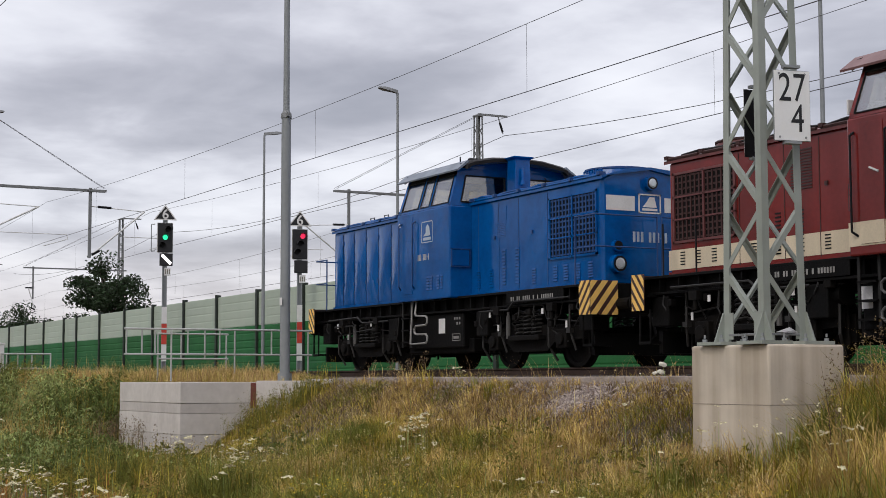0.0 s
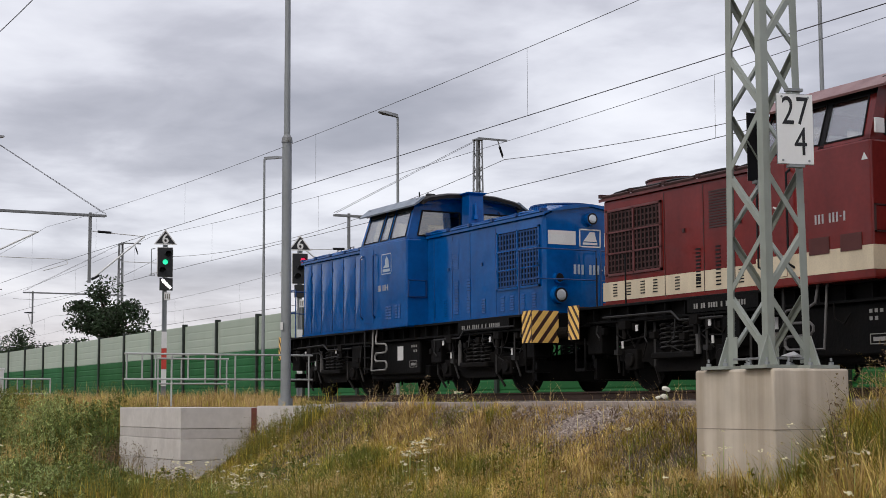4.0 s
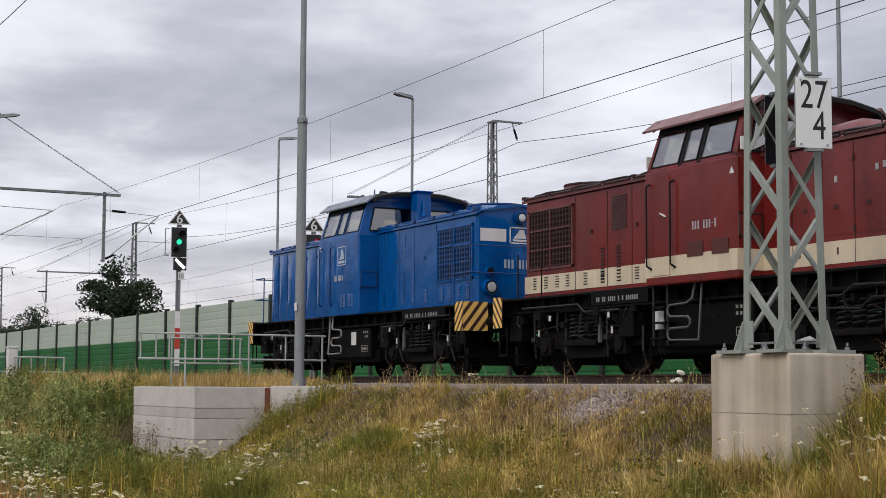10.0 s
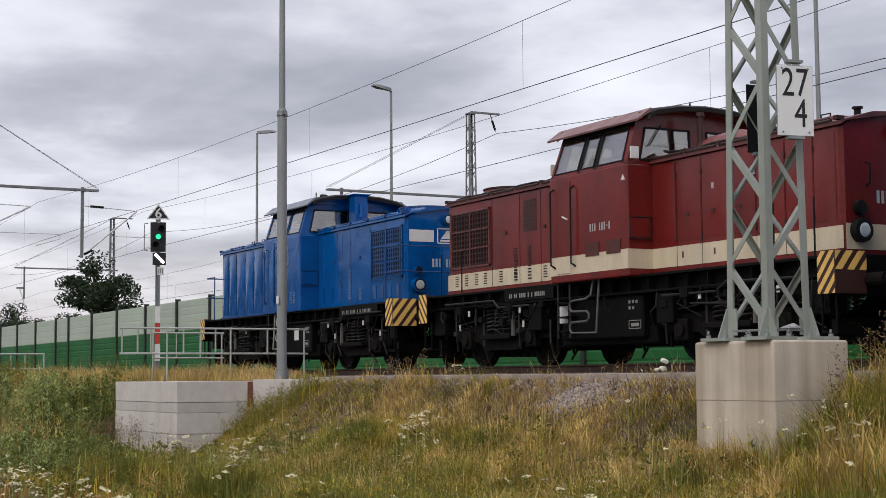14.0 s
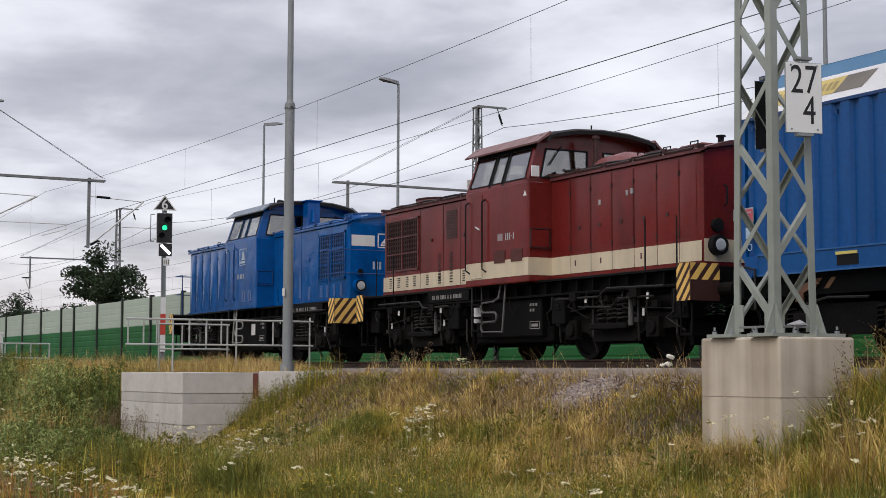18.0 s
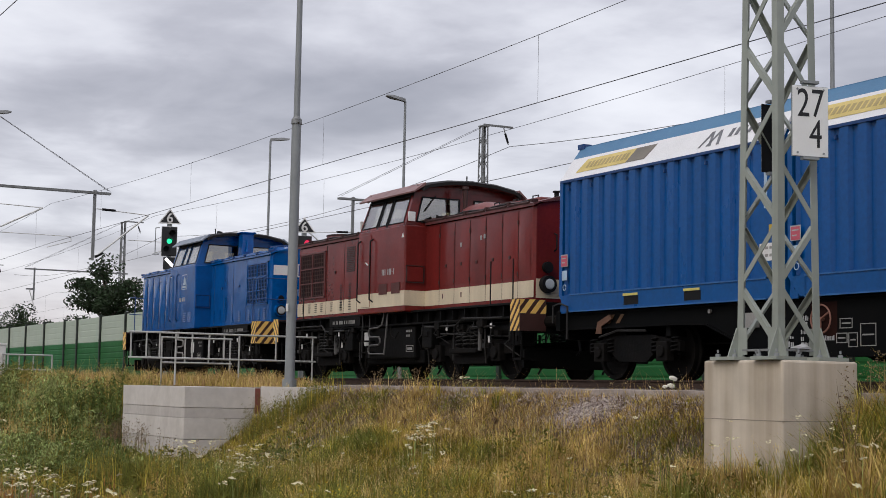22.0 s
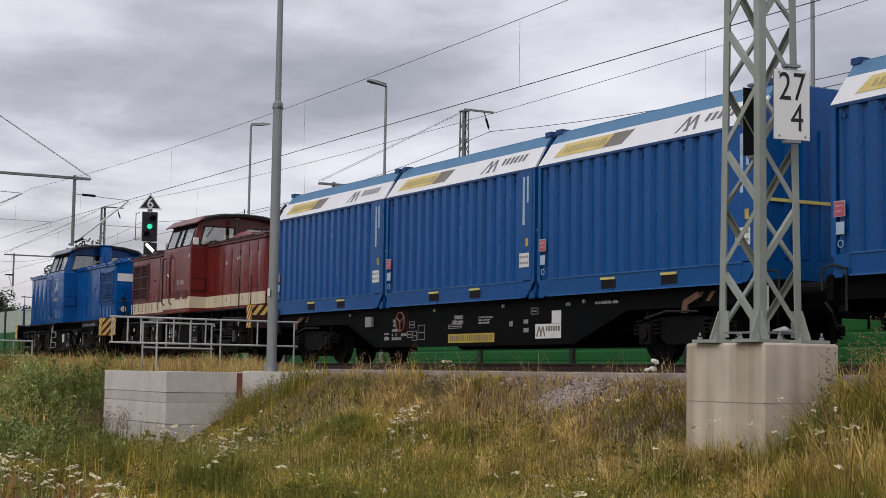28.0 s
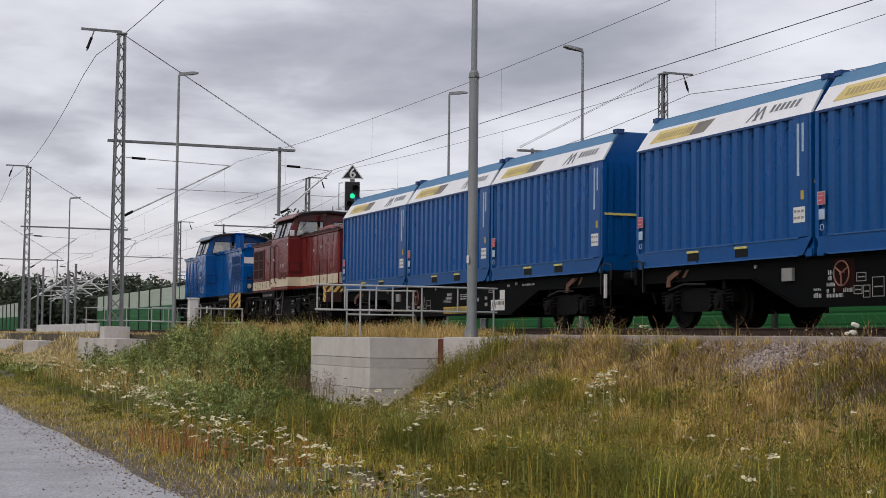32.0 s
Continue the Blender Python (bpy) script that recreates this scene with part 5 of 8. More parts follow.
        for x in ((0.4, 0.86) if flip and s < 0 else (0.28, 0.9) if s < 0 else (-0.2, -0.65)):
            if flip:
                p("louvre", slats(x - 0.13, x - 0.02, 1.6, 1.9, cy, s, 5), paint)
                p("louvre", slats(x + 0.02, x + 0.13, 1.6, 1.9, cy, s, 5), paint)
            else:
                p("vent_cover", Mesh().box(x - 0.2, x + 0.2, min(cy, cy + s * 0.014), max(cy, cy + s * 0.014), 1.80, 2.03), VENT_RED)
        for k in range(9):
            if k == 3:
                continue
            x = (0.2 if flip else 0.38) - s * (0.058 if flip else 0.07) * (k - 4) + (0.12 if s < 0 else -0.12 if flip else -0.5)
            z0, z1 = (2.275, 2.292) if k == 7 else (2.215, 2.345)
            p("digit_bar", Mesh().box(x - 0.017, x + 0.017, min(cy, cy + s * 0.004), max(cy, cy + s * 0.004), z0, z1), WORN_WHITE)
        for e, xe in ((-1, C0), (1, C1)):
            lid = p("end_locker", Mesh().box(min(xe, xe + e * 0.022), max(xe, xe + e * 0.022), min(s * 1.06, s * 1.45), max(s * 1.06, s * 1.45), 2.04, 2.36), paint, bevel=0.008)
            for a, b, z0, z1 in ((1.04, 1.47, 2.365, 2.385), (1.04, 1.47, 2.015, 2.035), (1.04, 1.055, 2.015, 2.385), (1.455, 1.47, 2.015, 2.385)):
                p("locker_frame", Mesh().box(min(xe, xe + e * 0.03), max(xe, xe + e * 0.03), min(s * a, s * b), max(s * a, s * b), z0, z1), dark, parent=lid)
            if stripe:
                p("cream_stripe", Mesh().box(min(xe, xe + e * 0.004), max(xe, xe + e * 0.004), min(s * 1.004, s * 1.5), max(s * 1.004, s * 1.5), 1.53, 1.85), CREAM, "cream stripe")
        if stripe:
            for x, z in ((2.9, 2.72), (3.72, 2.8), (3.86, 2.82)):
                p("white_tag", Mesh().box(x - 0.03, x + 0.03, min(y, y + s * 0.024), max(y, y + s * 0.024), z - 0.045, z + 0.045), WORN_WHITE)
        if flip:
            lx = 0.33 if s < 0 else -0.08
            lg = Mesh()
            for a, b, c, d in ((-0.23, 0.23, 2.57, 2.588), (-0.23, 0.23, 2.992, 3.01), (-0.25, -0.232, 2.59, 2.99), (0.232, 0.25, 2.59, 2.99), (-0.17, 0.17, 2.62, 2.68)):
                lg.box(lx + a, lx + b, min(cy, cy + s * 0.004), max(cy, cy + s * 0.004), c, d)
            lg.prism([(lx - 0.14, cy, 2.71), (lx + 0.16, cy, 2.71), (lx + 0.05, cy, 2.78), (lx + 0.05, cy, 2.89), (lx - 0.02, cy, 2.95), (lx - 0.10, cy, 2.89)], (0, s * 0.004, 0))
            p("white_emblem", lg, EMBLEM, "pale rounded square emblem")
        warn = Mesh().prism([(C1 - 0.05, cy, 2.98), (C1 - 0.17, cy, 2.98), (C1 - 0.11, cy, 3.08)], (0, s * 0.004, 0))
        p("warning_mark", warn, WHITE)
        # stripe
        if stripe:
            for a, b, yy, z0, z1 in ((-HX, C0 - 0.001, y, 1.53, 1.85), (C1 + 0.001, HX, y, 1.53, 1.85), (C0, C1, cy, 1.53, 1.85)):
                p("cream_stripe", Mesh().box(a, b, min(yy, yy + s * 0.004), max(yy, yy + s * 0.004), z0, z1), CREAM, "cream stripe")
            for x in (2.1, 2.9, 4.1):
                p("stripe_latch", Mesh().box(x - 0.02, x + 0.02, min(y, y + s * 0.008), max(y, y + s * 0.008), 1.655, 1.755), RED_ROOF)
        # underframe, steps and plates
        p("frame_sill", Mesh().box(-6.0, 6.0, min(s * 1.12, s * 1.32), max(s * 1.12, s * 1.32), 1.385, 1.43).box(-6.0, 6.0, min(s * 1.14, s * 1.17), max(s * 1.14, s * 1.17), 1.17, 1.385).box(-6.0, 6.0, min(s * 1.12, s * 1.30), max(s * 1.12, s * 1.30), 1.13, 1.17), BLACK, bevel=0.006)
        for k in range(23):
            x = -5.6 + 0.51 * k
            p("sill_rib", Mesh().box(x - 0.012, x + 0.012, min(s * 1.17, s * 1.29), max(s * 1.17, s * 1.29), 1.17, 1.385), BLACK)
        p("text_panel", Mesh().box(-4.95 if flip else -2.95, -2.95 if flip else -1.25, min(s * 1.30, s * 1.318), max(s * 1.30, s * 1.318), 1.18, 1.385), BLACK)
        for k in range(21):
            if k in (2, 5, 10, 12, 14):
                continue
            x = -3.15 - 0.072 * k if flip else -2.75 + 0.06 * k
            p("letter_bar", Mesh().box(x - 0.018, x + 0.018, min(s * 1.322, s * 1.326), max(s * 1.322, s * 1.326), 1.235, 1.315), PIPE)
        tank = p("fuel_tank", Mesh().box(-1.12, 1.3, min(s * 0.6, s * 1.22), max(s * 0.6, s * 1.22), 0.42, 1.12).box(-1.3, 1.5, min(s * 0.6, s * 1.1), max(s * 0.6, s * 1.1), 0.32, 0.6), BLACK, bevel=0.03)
        n0 = -1.2 if s < 0 else -0.34
        m0 = 0.9 if s < 0 else -0.98
        p("notice", Mesh().box(n0, n0 + 0.27, min(s * 1.222, s * 1.228), max(s * 1.222, s * 1.228), 0.72, 1.02), WHITE, "white notice sheet", parent=tank)
        for k in range(5):
            p("plate_mark", Mesh().box(m0 + 0.1 * (k % 3), m0 + 0.055 + 0.1 * (k % 3), min(s * 1.222, s * 1.227), max(s * 1.222, s * 1.227), 0.98 - 0.1 * (k // 3), 1.03 - 0.1 * (k // 3)), PIPE, parent=tank)
        fr = Mesh()
        for a, b, c, d in ((0.0, 0.34, 0.56, 0.572), (0.0, 0.34, 0.69, 0.702), (0.0, 0.012, 0.56, 0.702), (0.328, 0.34, 0.56, 0.702), (0.06, 0.28, 0.6, 0.655)):
            fr.box(m0 + a, m0 + b, min(s * 1.222, s * 1.227), max(s * 1.222, s * 1.227), c, d)
        p("framed_plate", fr, PIPE, parent=tank)
        x0 = -0.55 if s < 0 else 0.05
        st = [(x0 + 0.62, s * 1.36, 1.4), (x0 + 0.6, s * 1.40, 1.16), (x0 + 0.5, s * 1.43, 1.1), (x0 + 0.06, s * 1.43, 1.08), (x0, s * 1.43, 1.03), (x0, s * 1.43, 0.95), (x0 + 0.06, s * 1.43, 0.9), (x0 + 0.52, s * 1.43, 0.89), (x0 + 0.58, s * 1.43, 0.84), (x0 + 0.58, s * 1.43, 0.77), (x0 + 0.52, s * 1.43, 0.72), (x0 + 0.06, s * 1.43, 0.71), (x0, s * 1.43, 0.66), (x0, s * 1.43, 0.58), (x0 + 0.06, s * 1.43, 0.53), (x0 + 0.78, s * 1.42, 0.52), (x0 + 0.8, s * 1.36, 1.4)]
        p("foot_rail", Mesh().pipe(st, 0.022), PIPE if flip else RAIL_GREY, "pale bent tube footstep")
        for k, zz in enumerate((0.55, 0.8, 1.05)):
            p("step", Mesh().box(-1.02 if s < 0 else 0.92, -0.66 if s < 0 else 1.28, min(s * 1.2, s * 1.42), max(s * 1.2, s * 1.42), zz, zz + 0.03), BLACK)
        for hx in ((-1.03, -0.65) if s < 0 else (0.91, 1.29)):
            p("ladder_rail", Mesh().bar((hx, s * 1.36, 0.45), (hx, s * 1.36, 1.4), 0.05, 0.02, (0, 1, 0)), PIPE_DARK)
        # clutter between the bogies and the sill: valves, rods, hoses
        rc = random.Random(21 + (3 if flip else 0))
        for k in range(16):
            cx = -5.4 + 0.72 * k + rc.uniform(-0.15, 0.15)
            if -1.2 < cx < 1.4:
                continue
            zz = rc.uniform(0.72, 1.08)
            p("pipe_bend", Mesh().pipe([(cx, s * 1.27, 1.15), (cx, s * 1.3, zz), (cx + rc.uniform(-0.25, 0.25), s * 1.29, zz - 0.08), (cx + rc.uniform(-0.3, 0.3), s * 1.15, zz - 0.3)], 0.014, 5), PIPE_DARK)
            p("small_valve", Mesh().box(cx + 0.12, cx + 0.2 + 0.08 * rc.random(), min(s * 1.2, s * 1.3), max(s * 1.2, s * 1.3), zz - 0.03, zz + 0.08), BLACK2, bevel=0.01)
        p("brake_pipe", Mesh().pipe([(-5.2, s * 1.36, 1.22), (-3.3, s * 1.36, 1.22), (-3.1, s * 1.36, 1.08), (-2.0, s * 1.36, 1.08)], 0.02), PIPE_DARK)
        p("brake_pipe", Mesh().pipe([(5.2, s * 1.36, 1.15), (3.6, s * 1.36, 1.18), (3.35, s * 1.36, 1.05), (2.0, s * 1.36, 1.05)], 0.02), PIPE_DARK)
        p("brake_pipe", Mesh().pipe([(4.9, s * 1.34, 1.0), (3.9, s * 1.34, 1.0), (3.7, s * 1.34, 0.86), (2.7, s * 1.34, 0.9)], 0.018), PIPE_DARK)
        for bx in (-5.6, -1.95, 1.95, 5.5):
            p("equipment_box", Mesh().box(bx - 0.22, bx + 0.22, min(s * 0.95, s * 1.28), max(s * 0.95, s * 1.28), 0.62, 1.1), BLACK, bevel=0.02)
        for bx in (-2.05, 4.9):
            p("air_tank", Mesh().tube((bx - 0.45, s * 1.05, 0.95), (bx + 0.45, s * 1.05, 0.95), 0.15, n=14), BLACK, smooth=True)
        for k in range(4):
            p("hanging_cable", Mesh().pipe([(-4.9 + 2.6 * k, s * 1.3, 1.14), (-4.85 + 2.6 * k, s * 1.33, 0.92), (-4.7 + 2.6 * k, s * 1.3, 0.85), (-4.62 + 2.6 * k, s * 1.25, 1.0)], 0.014, 5), BLACK2)
        # brake blocks and hangers before the wheels
        for wx in (-4.65, -2.25, 2.25, 4.65):
            for dx in (-0.56, 0.56):
                p("brake_block", Mesh().box(wx + dx - 0.05, wx + dx + 0.05, min(s * 0.68, s * 0.86), max(s * 0.68, s * 0.86), 0.3, 0.68).bar((wx + dx, s * 0.95, 0.25), (wx + dx * 0.95, s * 0.95, 0.95), 0.05, 0.03, (0, 1, 0)), BLACK2)
        for bx in (-4.6, -2.7, 2.6, 4.4):
            p("valve", Mesh().box(bx - 0.1, bx + 0.1, min(s * 1.3, s * 1.4), max(s * 1.3, s * 1.4), 1.0, 1.14).tube((bx, s * 1.35, 0.85), (bx, s * 1.35, 1.05), 0.035), BLACK2)
            p("white_tag", Mesh().box(bx + 0.3, bx + 0.36, min(s * 1.33, s * 1.345), max(s * 1.33, s * 1.345), 0.96, 1.06), WHITE)
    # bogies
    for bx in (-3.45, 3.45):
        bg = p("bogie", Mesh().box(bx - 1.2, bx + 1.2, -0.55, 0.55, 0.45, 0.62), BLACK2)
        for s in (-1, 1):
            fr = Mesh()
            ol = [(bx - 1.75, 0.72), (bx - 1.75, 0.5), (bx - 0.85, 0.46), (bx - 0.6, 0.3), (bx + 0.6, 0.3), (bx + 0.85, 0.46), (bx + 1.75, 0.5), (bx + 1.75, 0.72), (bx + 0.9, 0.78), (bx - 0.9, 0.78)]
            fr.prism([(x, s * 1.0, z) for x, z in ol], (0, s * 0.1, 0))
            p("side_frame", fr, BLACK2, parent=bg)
            for wx in (bx - 1.2, bx + 1.2):
                p("axle_box", Mesh().box(wx - 0.17, wx + 0.17, min(s * 1.05, s * 1.2), max(s * 1.05, s * 1.2), 0.34, 0.68).tube((wx, s * 1.2, 0.5), (wx, s * 1.25, 0.5), 0.12, n=12), BLACK2, parent=bg, bevel=0.02)
                p("bright_tag", Mesh().box(wx - 0.24, wx - 0.19, min(s * 1.2, s * 1.215), max(s * 1.2, s * 1.215), 0.7, 0.82), WHITE, parent=bg)
                p("sand_pipe", Mesh().pipe([(wx + 0.55, s * 1.1, 1.1), (wx + 0.55, s * 1.1, 0.4), (wx + 0.48, s * 0.95, 0.12)], 0.025), GRIME, parent=bg)
                p("brake_hanger", Mesh().pipe([(wx - 0.34, s * 1.22, 1.12), (wx - 0.34, s * 1.22, 0.66), (wx - 0.42, s * 1.14, 0.3)], 0.022).box(wx - 0.4, wx - 0.28, min(s * 1.17, s * 1.26), max(s * 1.17, s * 1.26), 0.6, 0.68), GRIME, parent=bg)
            for k in (-0.3, 0.0, 0.3):
                p("coil_spring", helix(bx + k, s * 1.12, 0.62, 1.06, 0.105, 6), GRIME, parent=bg)
            p("brake_pipe", Mesh().pipe([(bx - 1.7, s * 1.13, 0.8), (bx - 0.75, s * 1.2, 0.88), (bx - 0.7, s * 1.24, 1.12), (bx + 0.75, s * 1.24, 1.14), (bx + 0.85, s * 1.16, 0.84), (bx + 1.7, s * 1.13, 0.8)], 0.016), GRIME, parent=bg)
            p("spring_plank", Mesh().box(bx - 0.55, bx + 0.55, min(s * 0.98, s * 1.26), max(s * 0.98, s * 1.26), 0.5, 0.6), BLACK2, parent=bg, bevel=0.02)
            p("damper", Mesh().tube((bx + 0.62, s * 1.2, 0.55), (bx + 0.62, s * 1.2, 0.98), 0.045).tube((bx + 0.62, s * 1.2, 0.75), (bx + 0.62, s * 1.2, 1.05), 0.03), RAIL_GREY, parent=bg)
        for wx in (bx - 1.2, bx + 1.2):
            ws = part("wheelset", wheelset_mesh(0.5), BLACK2, bg, at=pose(wx, 0, 0.5))
            WHEELS.append((ws, 0.5, wx, -1 if flip else 1))
    # ends: buffer beam, hazard plates, buffers, lamps, rails
    for e in (-1, 1):
        bx = e * 6.0
        beam = p("buffer_beam", Mesh().box(min(bx, bx + e * 0.06), max(bx, bx + e * 0.06), -1.45, 1.45, 0.85, 1.42), BLACK, bevel=0.01)
        for s in (-1, 1):
            plate = p("hazard_plate", Mesh().box(min(bx + e * 0.06, bx + e * 0.075), max(bx + e * 0.06, bx + e * 0.075), min(s * 0.94, s * 1.5), max(s * 0.94, s * 1.5), 0.88, 1.46), STRIPE_DARK, "dark plate with yellow warning stripes")
            wing = p("hazard_plate", Mesh().box(min(bx - e * 0.27, bx + e * 0.06), max(bx - e * 0.27, bx + e * 0.06), min(s * 1.485, s * 1.5), max(s * 1.485, s * 1.5), 0.88, 1.46), STRIPE_DARK, "narrow dark side plate with yellow warning stripes")
            for ol in slanted_stripes(0.94, 1.5, 0.88 if flip or e < 0 else 1.2, 1.46, 0.12, 0.215):
                p("yellow_stripe", Mesh().prism([(bx + e * 0.077, s * a, b) for a, b in ol], (e * 0.004, 0, 0)), YELLOW, parent=plate)
            for ol in slanted_stripes(-0.06, 0.27, 0.88, 1.46, 0.09, 0.165):
                p("yellow_stripe", Mesh().prism([(bx - e * a, s * 1.502, b) for a, b in ol], (0, s * 0.004, 0)), YELLOW, parent=wing)
            bf = Mesh().tube((bx, s * 0.875, 1.06), (bx + e * 0.4, s * 0.875, 1.06), 0.11, n=12).tube((bx + e * 0.35, s * 0.875, 1.06), (bx + e * 0.62, s * 0.875, 1.06), 0.075, n=12).tube((bx + e * 0.62, s * 0.875, 1.06), (bx + e * 0.66, s * 0.875, 1.06), 0.225, n=18)
            p("buffer", bf, BLACK2)
            hx = e * HX
            lamp = p("headlight", Mesh().tube((hx - e * 0.05, s * 0.72, 1.78), (hx + e * 0.12, s * 0.72, 1.78), 0.17, 0.16, 20), paint if flip else RUBBER, "round headlight in a housing", smooth=True)
            p("lamp_ring", Mesh().tube((hx + e * 0.12, s * 0.72, 1.78), (hx + e * 0.126, s * 0.72, 1.78), 0.135, n=20), RUBBER, parent=lamp)
            p("lens", Mesh().tube((hx + e * 0.126, s * 0.72, 1.78), (hx + e * 0.135, s * 0.72, 1.78), 0.1, 0.07, 20), LENS, parent=lamp)
            p("lamp_shroud", Mesh().tube((hx - e * 0.05, s * 0.72, 2.1), (hx + e * 0.08, s * 0.72, 2.1), 0.105, n=16), paint if flip else RUBBER, smooth=True)
            p("tail_lens", Mesh().tube((hx + e * 0.08, s * 0.72, 2.1), (hx + e * 0.085, s * 0.72, 2.1), 0.08, n=16), RUBBER)
            for yy in (0.55, 1.3):
                p("end_step", Mesh().box(min(bx - e * 0.3, bx), max(bx - e * 0.3, bx), min(s * 1.0, s * 1.42), max(s * 1.0, s * 1.42), yy - 0.2, yy - 0.16), BLACK)
            p("step_bracket", Mesh().pipe([(bx - e * 0.02, s * 1.4, 0.9), (bx - e * 0.02, s * 1.4, 0.35), (bx - e * 0.3, s * 1.4, 0.35), (bx - e * 0.3, s * 1.4, 0.9)], 0.02), BLACK)
            if flip:
                p("end_rail", Mesh().pipe([(hx - e * 0.35, s * 1.34, 1.42), (hx - e * 0.35, s * 1.34, 2.6), (hx + e * 0.28, s * 1.34, 2.6), (hx + e * 0.28, s * 0.05, 2.6), (hx + e * 0.28, s * 0.05, 1.42)], 0.017), BLUE_DARK)
                p("lower_end_rail", Mesh().pipe([(hx - e * 0.35, s * 1.34, 2.05), (hx + e * 0.28, s * 1.34, 2.05), (hx + e * 0.28, s * 0.05, 2.05)], 0.014), BLUE_DARK)
            else:
                for d in (0.25, 1.1):
                    p("stanchion", Mesh().tube((hx - e * d, s * 1.3, 1.42), (hx - e * d, s * 1.3, 2.25), 0.014), RUBBER)
                p("grab_handle", Mesh().pipe([(hx, s * 0.55, 2.75), (hx + e * 0.08, s * 0.55, 2.72), (hx + e * 0.08, s * 0.55, 2.45), (hx, s * 0.55, 2.42)], 0.015), RUBBER)
        hx = e * HX
        if flip:
            for a, b in ((-0.92, -0.32), (0.32, 0.92)):
                p("white_panel", Mesh().box(min(hx, hx + e * 0.006), max(hx, hx + e * 0.006), a, b, 2.72, 2.98), WHITE, "white blank end panel")
            em = Mesh()
            for a, b, c, d in ((-0.24, 0.24, 2.69, 2.715), (-0.24, 0.24, 3.01, 3.035), (-0.24, -0.215, 2.69, 3.035), (0.215, 0.24, 2.69, 3.035), (-0.16, 0.16, 2.74, 2.78)):
                em.box(min(hx, hx + e * 0.008), max(hx, hx + e * 0.008), a, b, c, d)
            em.prism([(hx, -0.15, 2.8), (hx, 0.15, 2.8), (hx, 0.06, 2.9), (hx, 0.0, 2.98), (hx, -0.1, 2.98)], (e * 0.008, 0, 0))
            p("white_emblem", em, WHITE, "white rounded emblem")
        for k in range(9):
            if k == 3:
                continue
            z0, z1 = (2.255, 2.285) if k == 7 else (2.18, 2.36)
            p("digit_bar", Mesh().box(min(hx, hx + e * 0.005), max(hx, hx + e * 0.005), e * (0.085 * (k - 4)) - 0.025, e * (0.085 * (k - 4)) + 0.025, z0, z1), EMBLEM)
        if stripe:
            p("cream_stripe", Mesh().box(min(hx, hx + e * 0.005), max(hx, hx + e * 0.005), -0.95, 0.95, 1.52, 1.88), CREAM, "cream stripe")
        tl = p("top_light", Mesh().tube((hx - e * 0.05, 0, 3.22), (hx + e * 0.1, 0, 3.22), 0.13, n=18), paint if flip else RUBBER, "round top light")
        p("lamp_ring", Mesh().tube((hx + e * 0.1, 0, 3.22), (hx + e * 0.105, 0, 3.22), 0.11, n=18), RUBBER, parent=tl)
        p("lens", Mesh().tube((hx + e * 0.105, 0, 3.22), (hx + e * 0.112, 0, 3.22), 0.08, 0.05, 18), LENS, parent=tl)
        p("coupling", Mesh().box(min(bx, bx + e * 0.35), max(bx, bx + e * 0.35), -0.06, 0.06, 0.98, 1.1).tube((bx + e * 0.3, -0.1, 1.04), (bx + e * 0.45, 0.1, 0.9), 0.04), BLACK2)
        for hy in (-0.35, 0.35):
            p("air_hose", Mesh().pipe([(bx + e * 0.05, hy, 0.95), (bx + e * 0.25, hy, 0.8), (bx + e * 0.3, hy * 0.92, 0.55), (bx + e * 0.15, hy * 0.86, 0.45)], 0.025), RUBBER)
        p("rail_guard", Mesh().box(min(bx - e * 0.35, bx - e * 0.25), max(bx - e * 0.35, bx - e * 0.25), -1.2, 1.2, 0.2, 0.55), BLACK)
    return t


WHEELS = []
_wheel = {}


def wheelset_mesh(r):
    if r not in _wheel:
        m = Mesh().tube((0, -1.05, 0), (0, 1.05, 0), 0.075, n=10)
        for s in (-1, 1):
            y = s * 0.72
            rings = []
            for yy, rr in ((y - s * 0.035, r + 0.03), (y, r + 0.03), (y + s * 0.02, r), (y + s * 0.1, r - 0.004), (y + s * 0.1, r - 0.07), (y + s * 0.06, r - 0.09), (y + s * 0.05, 0.15), (y + s * 0.11, 0.13)):
                rings.append([(rr * math.cos(a), yy, rr * math.sin(a)) for a in [2 * math.pi * i / 28 for i in range(28)]])
            m.loft(rings)
        me = m.mesh("wheelset")
        me.materials.append(BLACK2)
        _wheel[r] = me
    return _wheel[r]


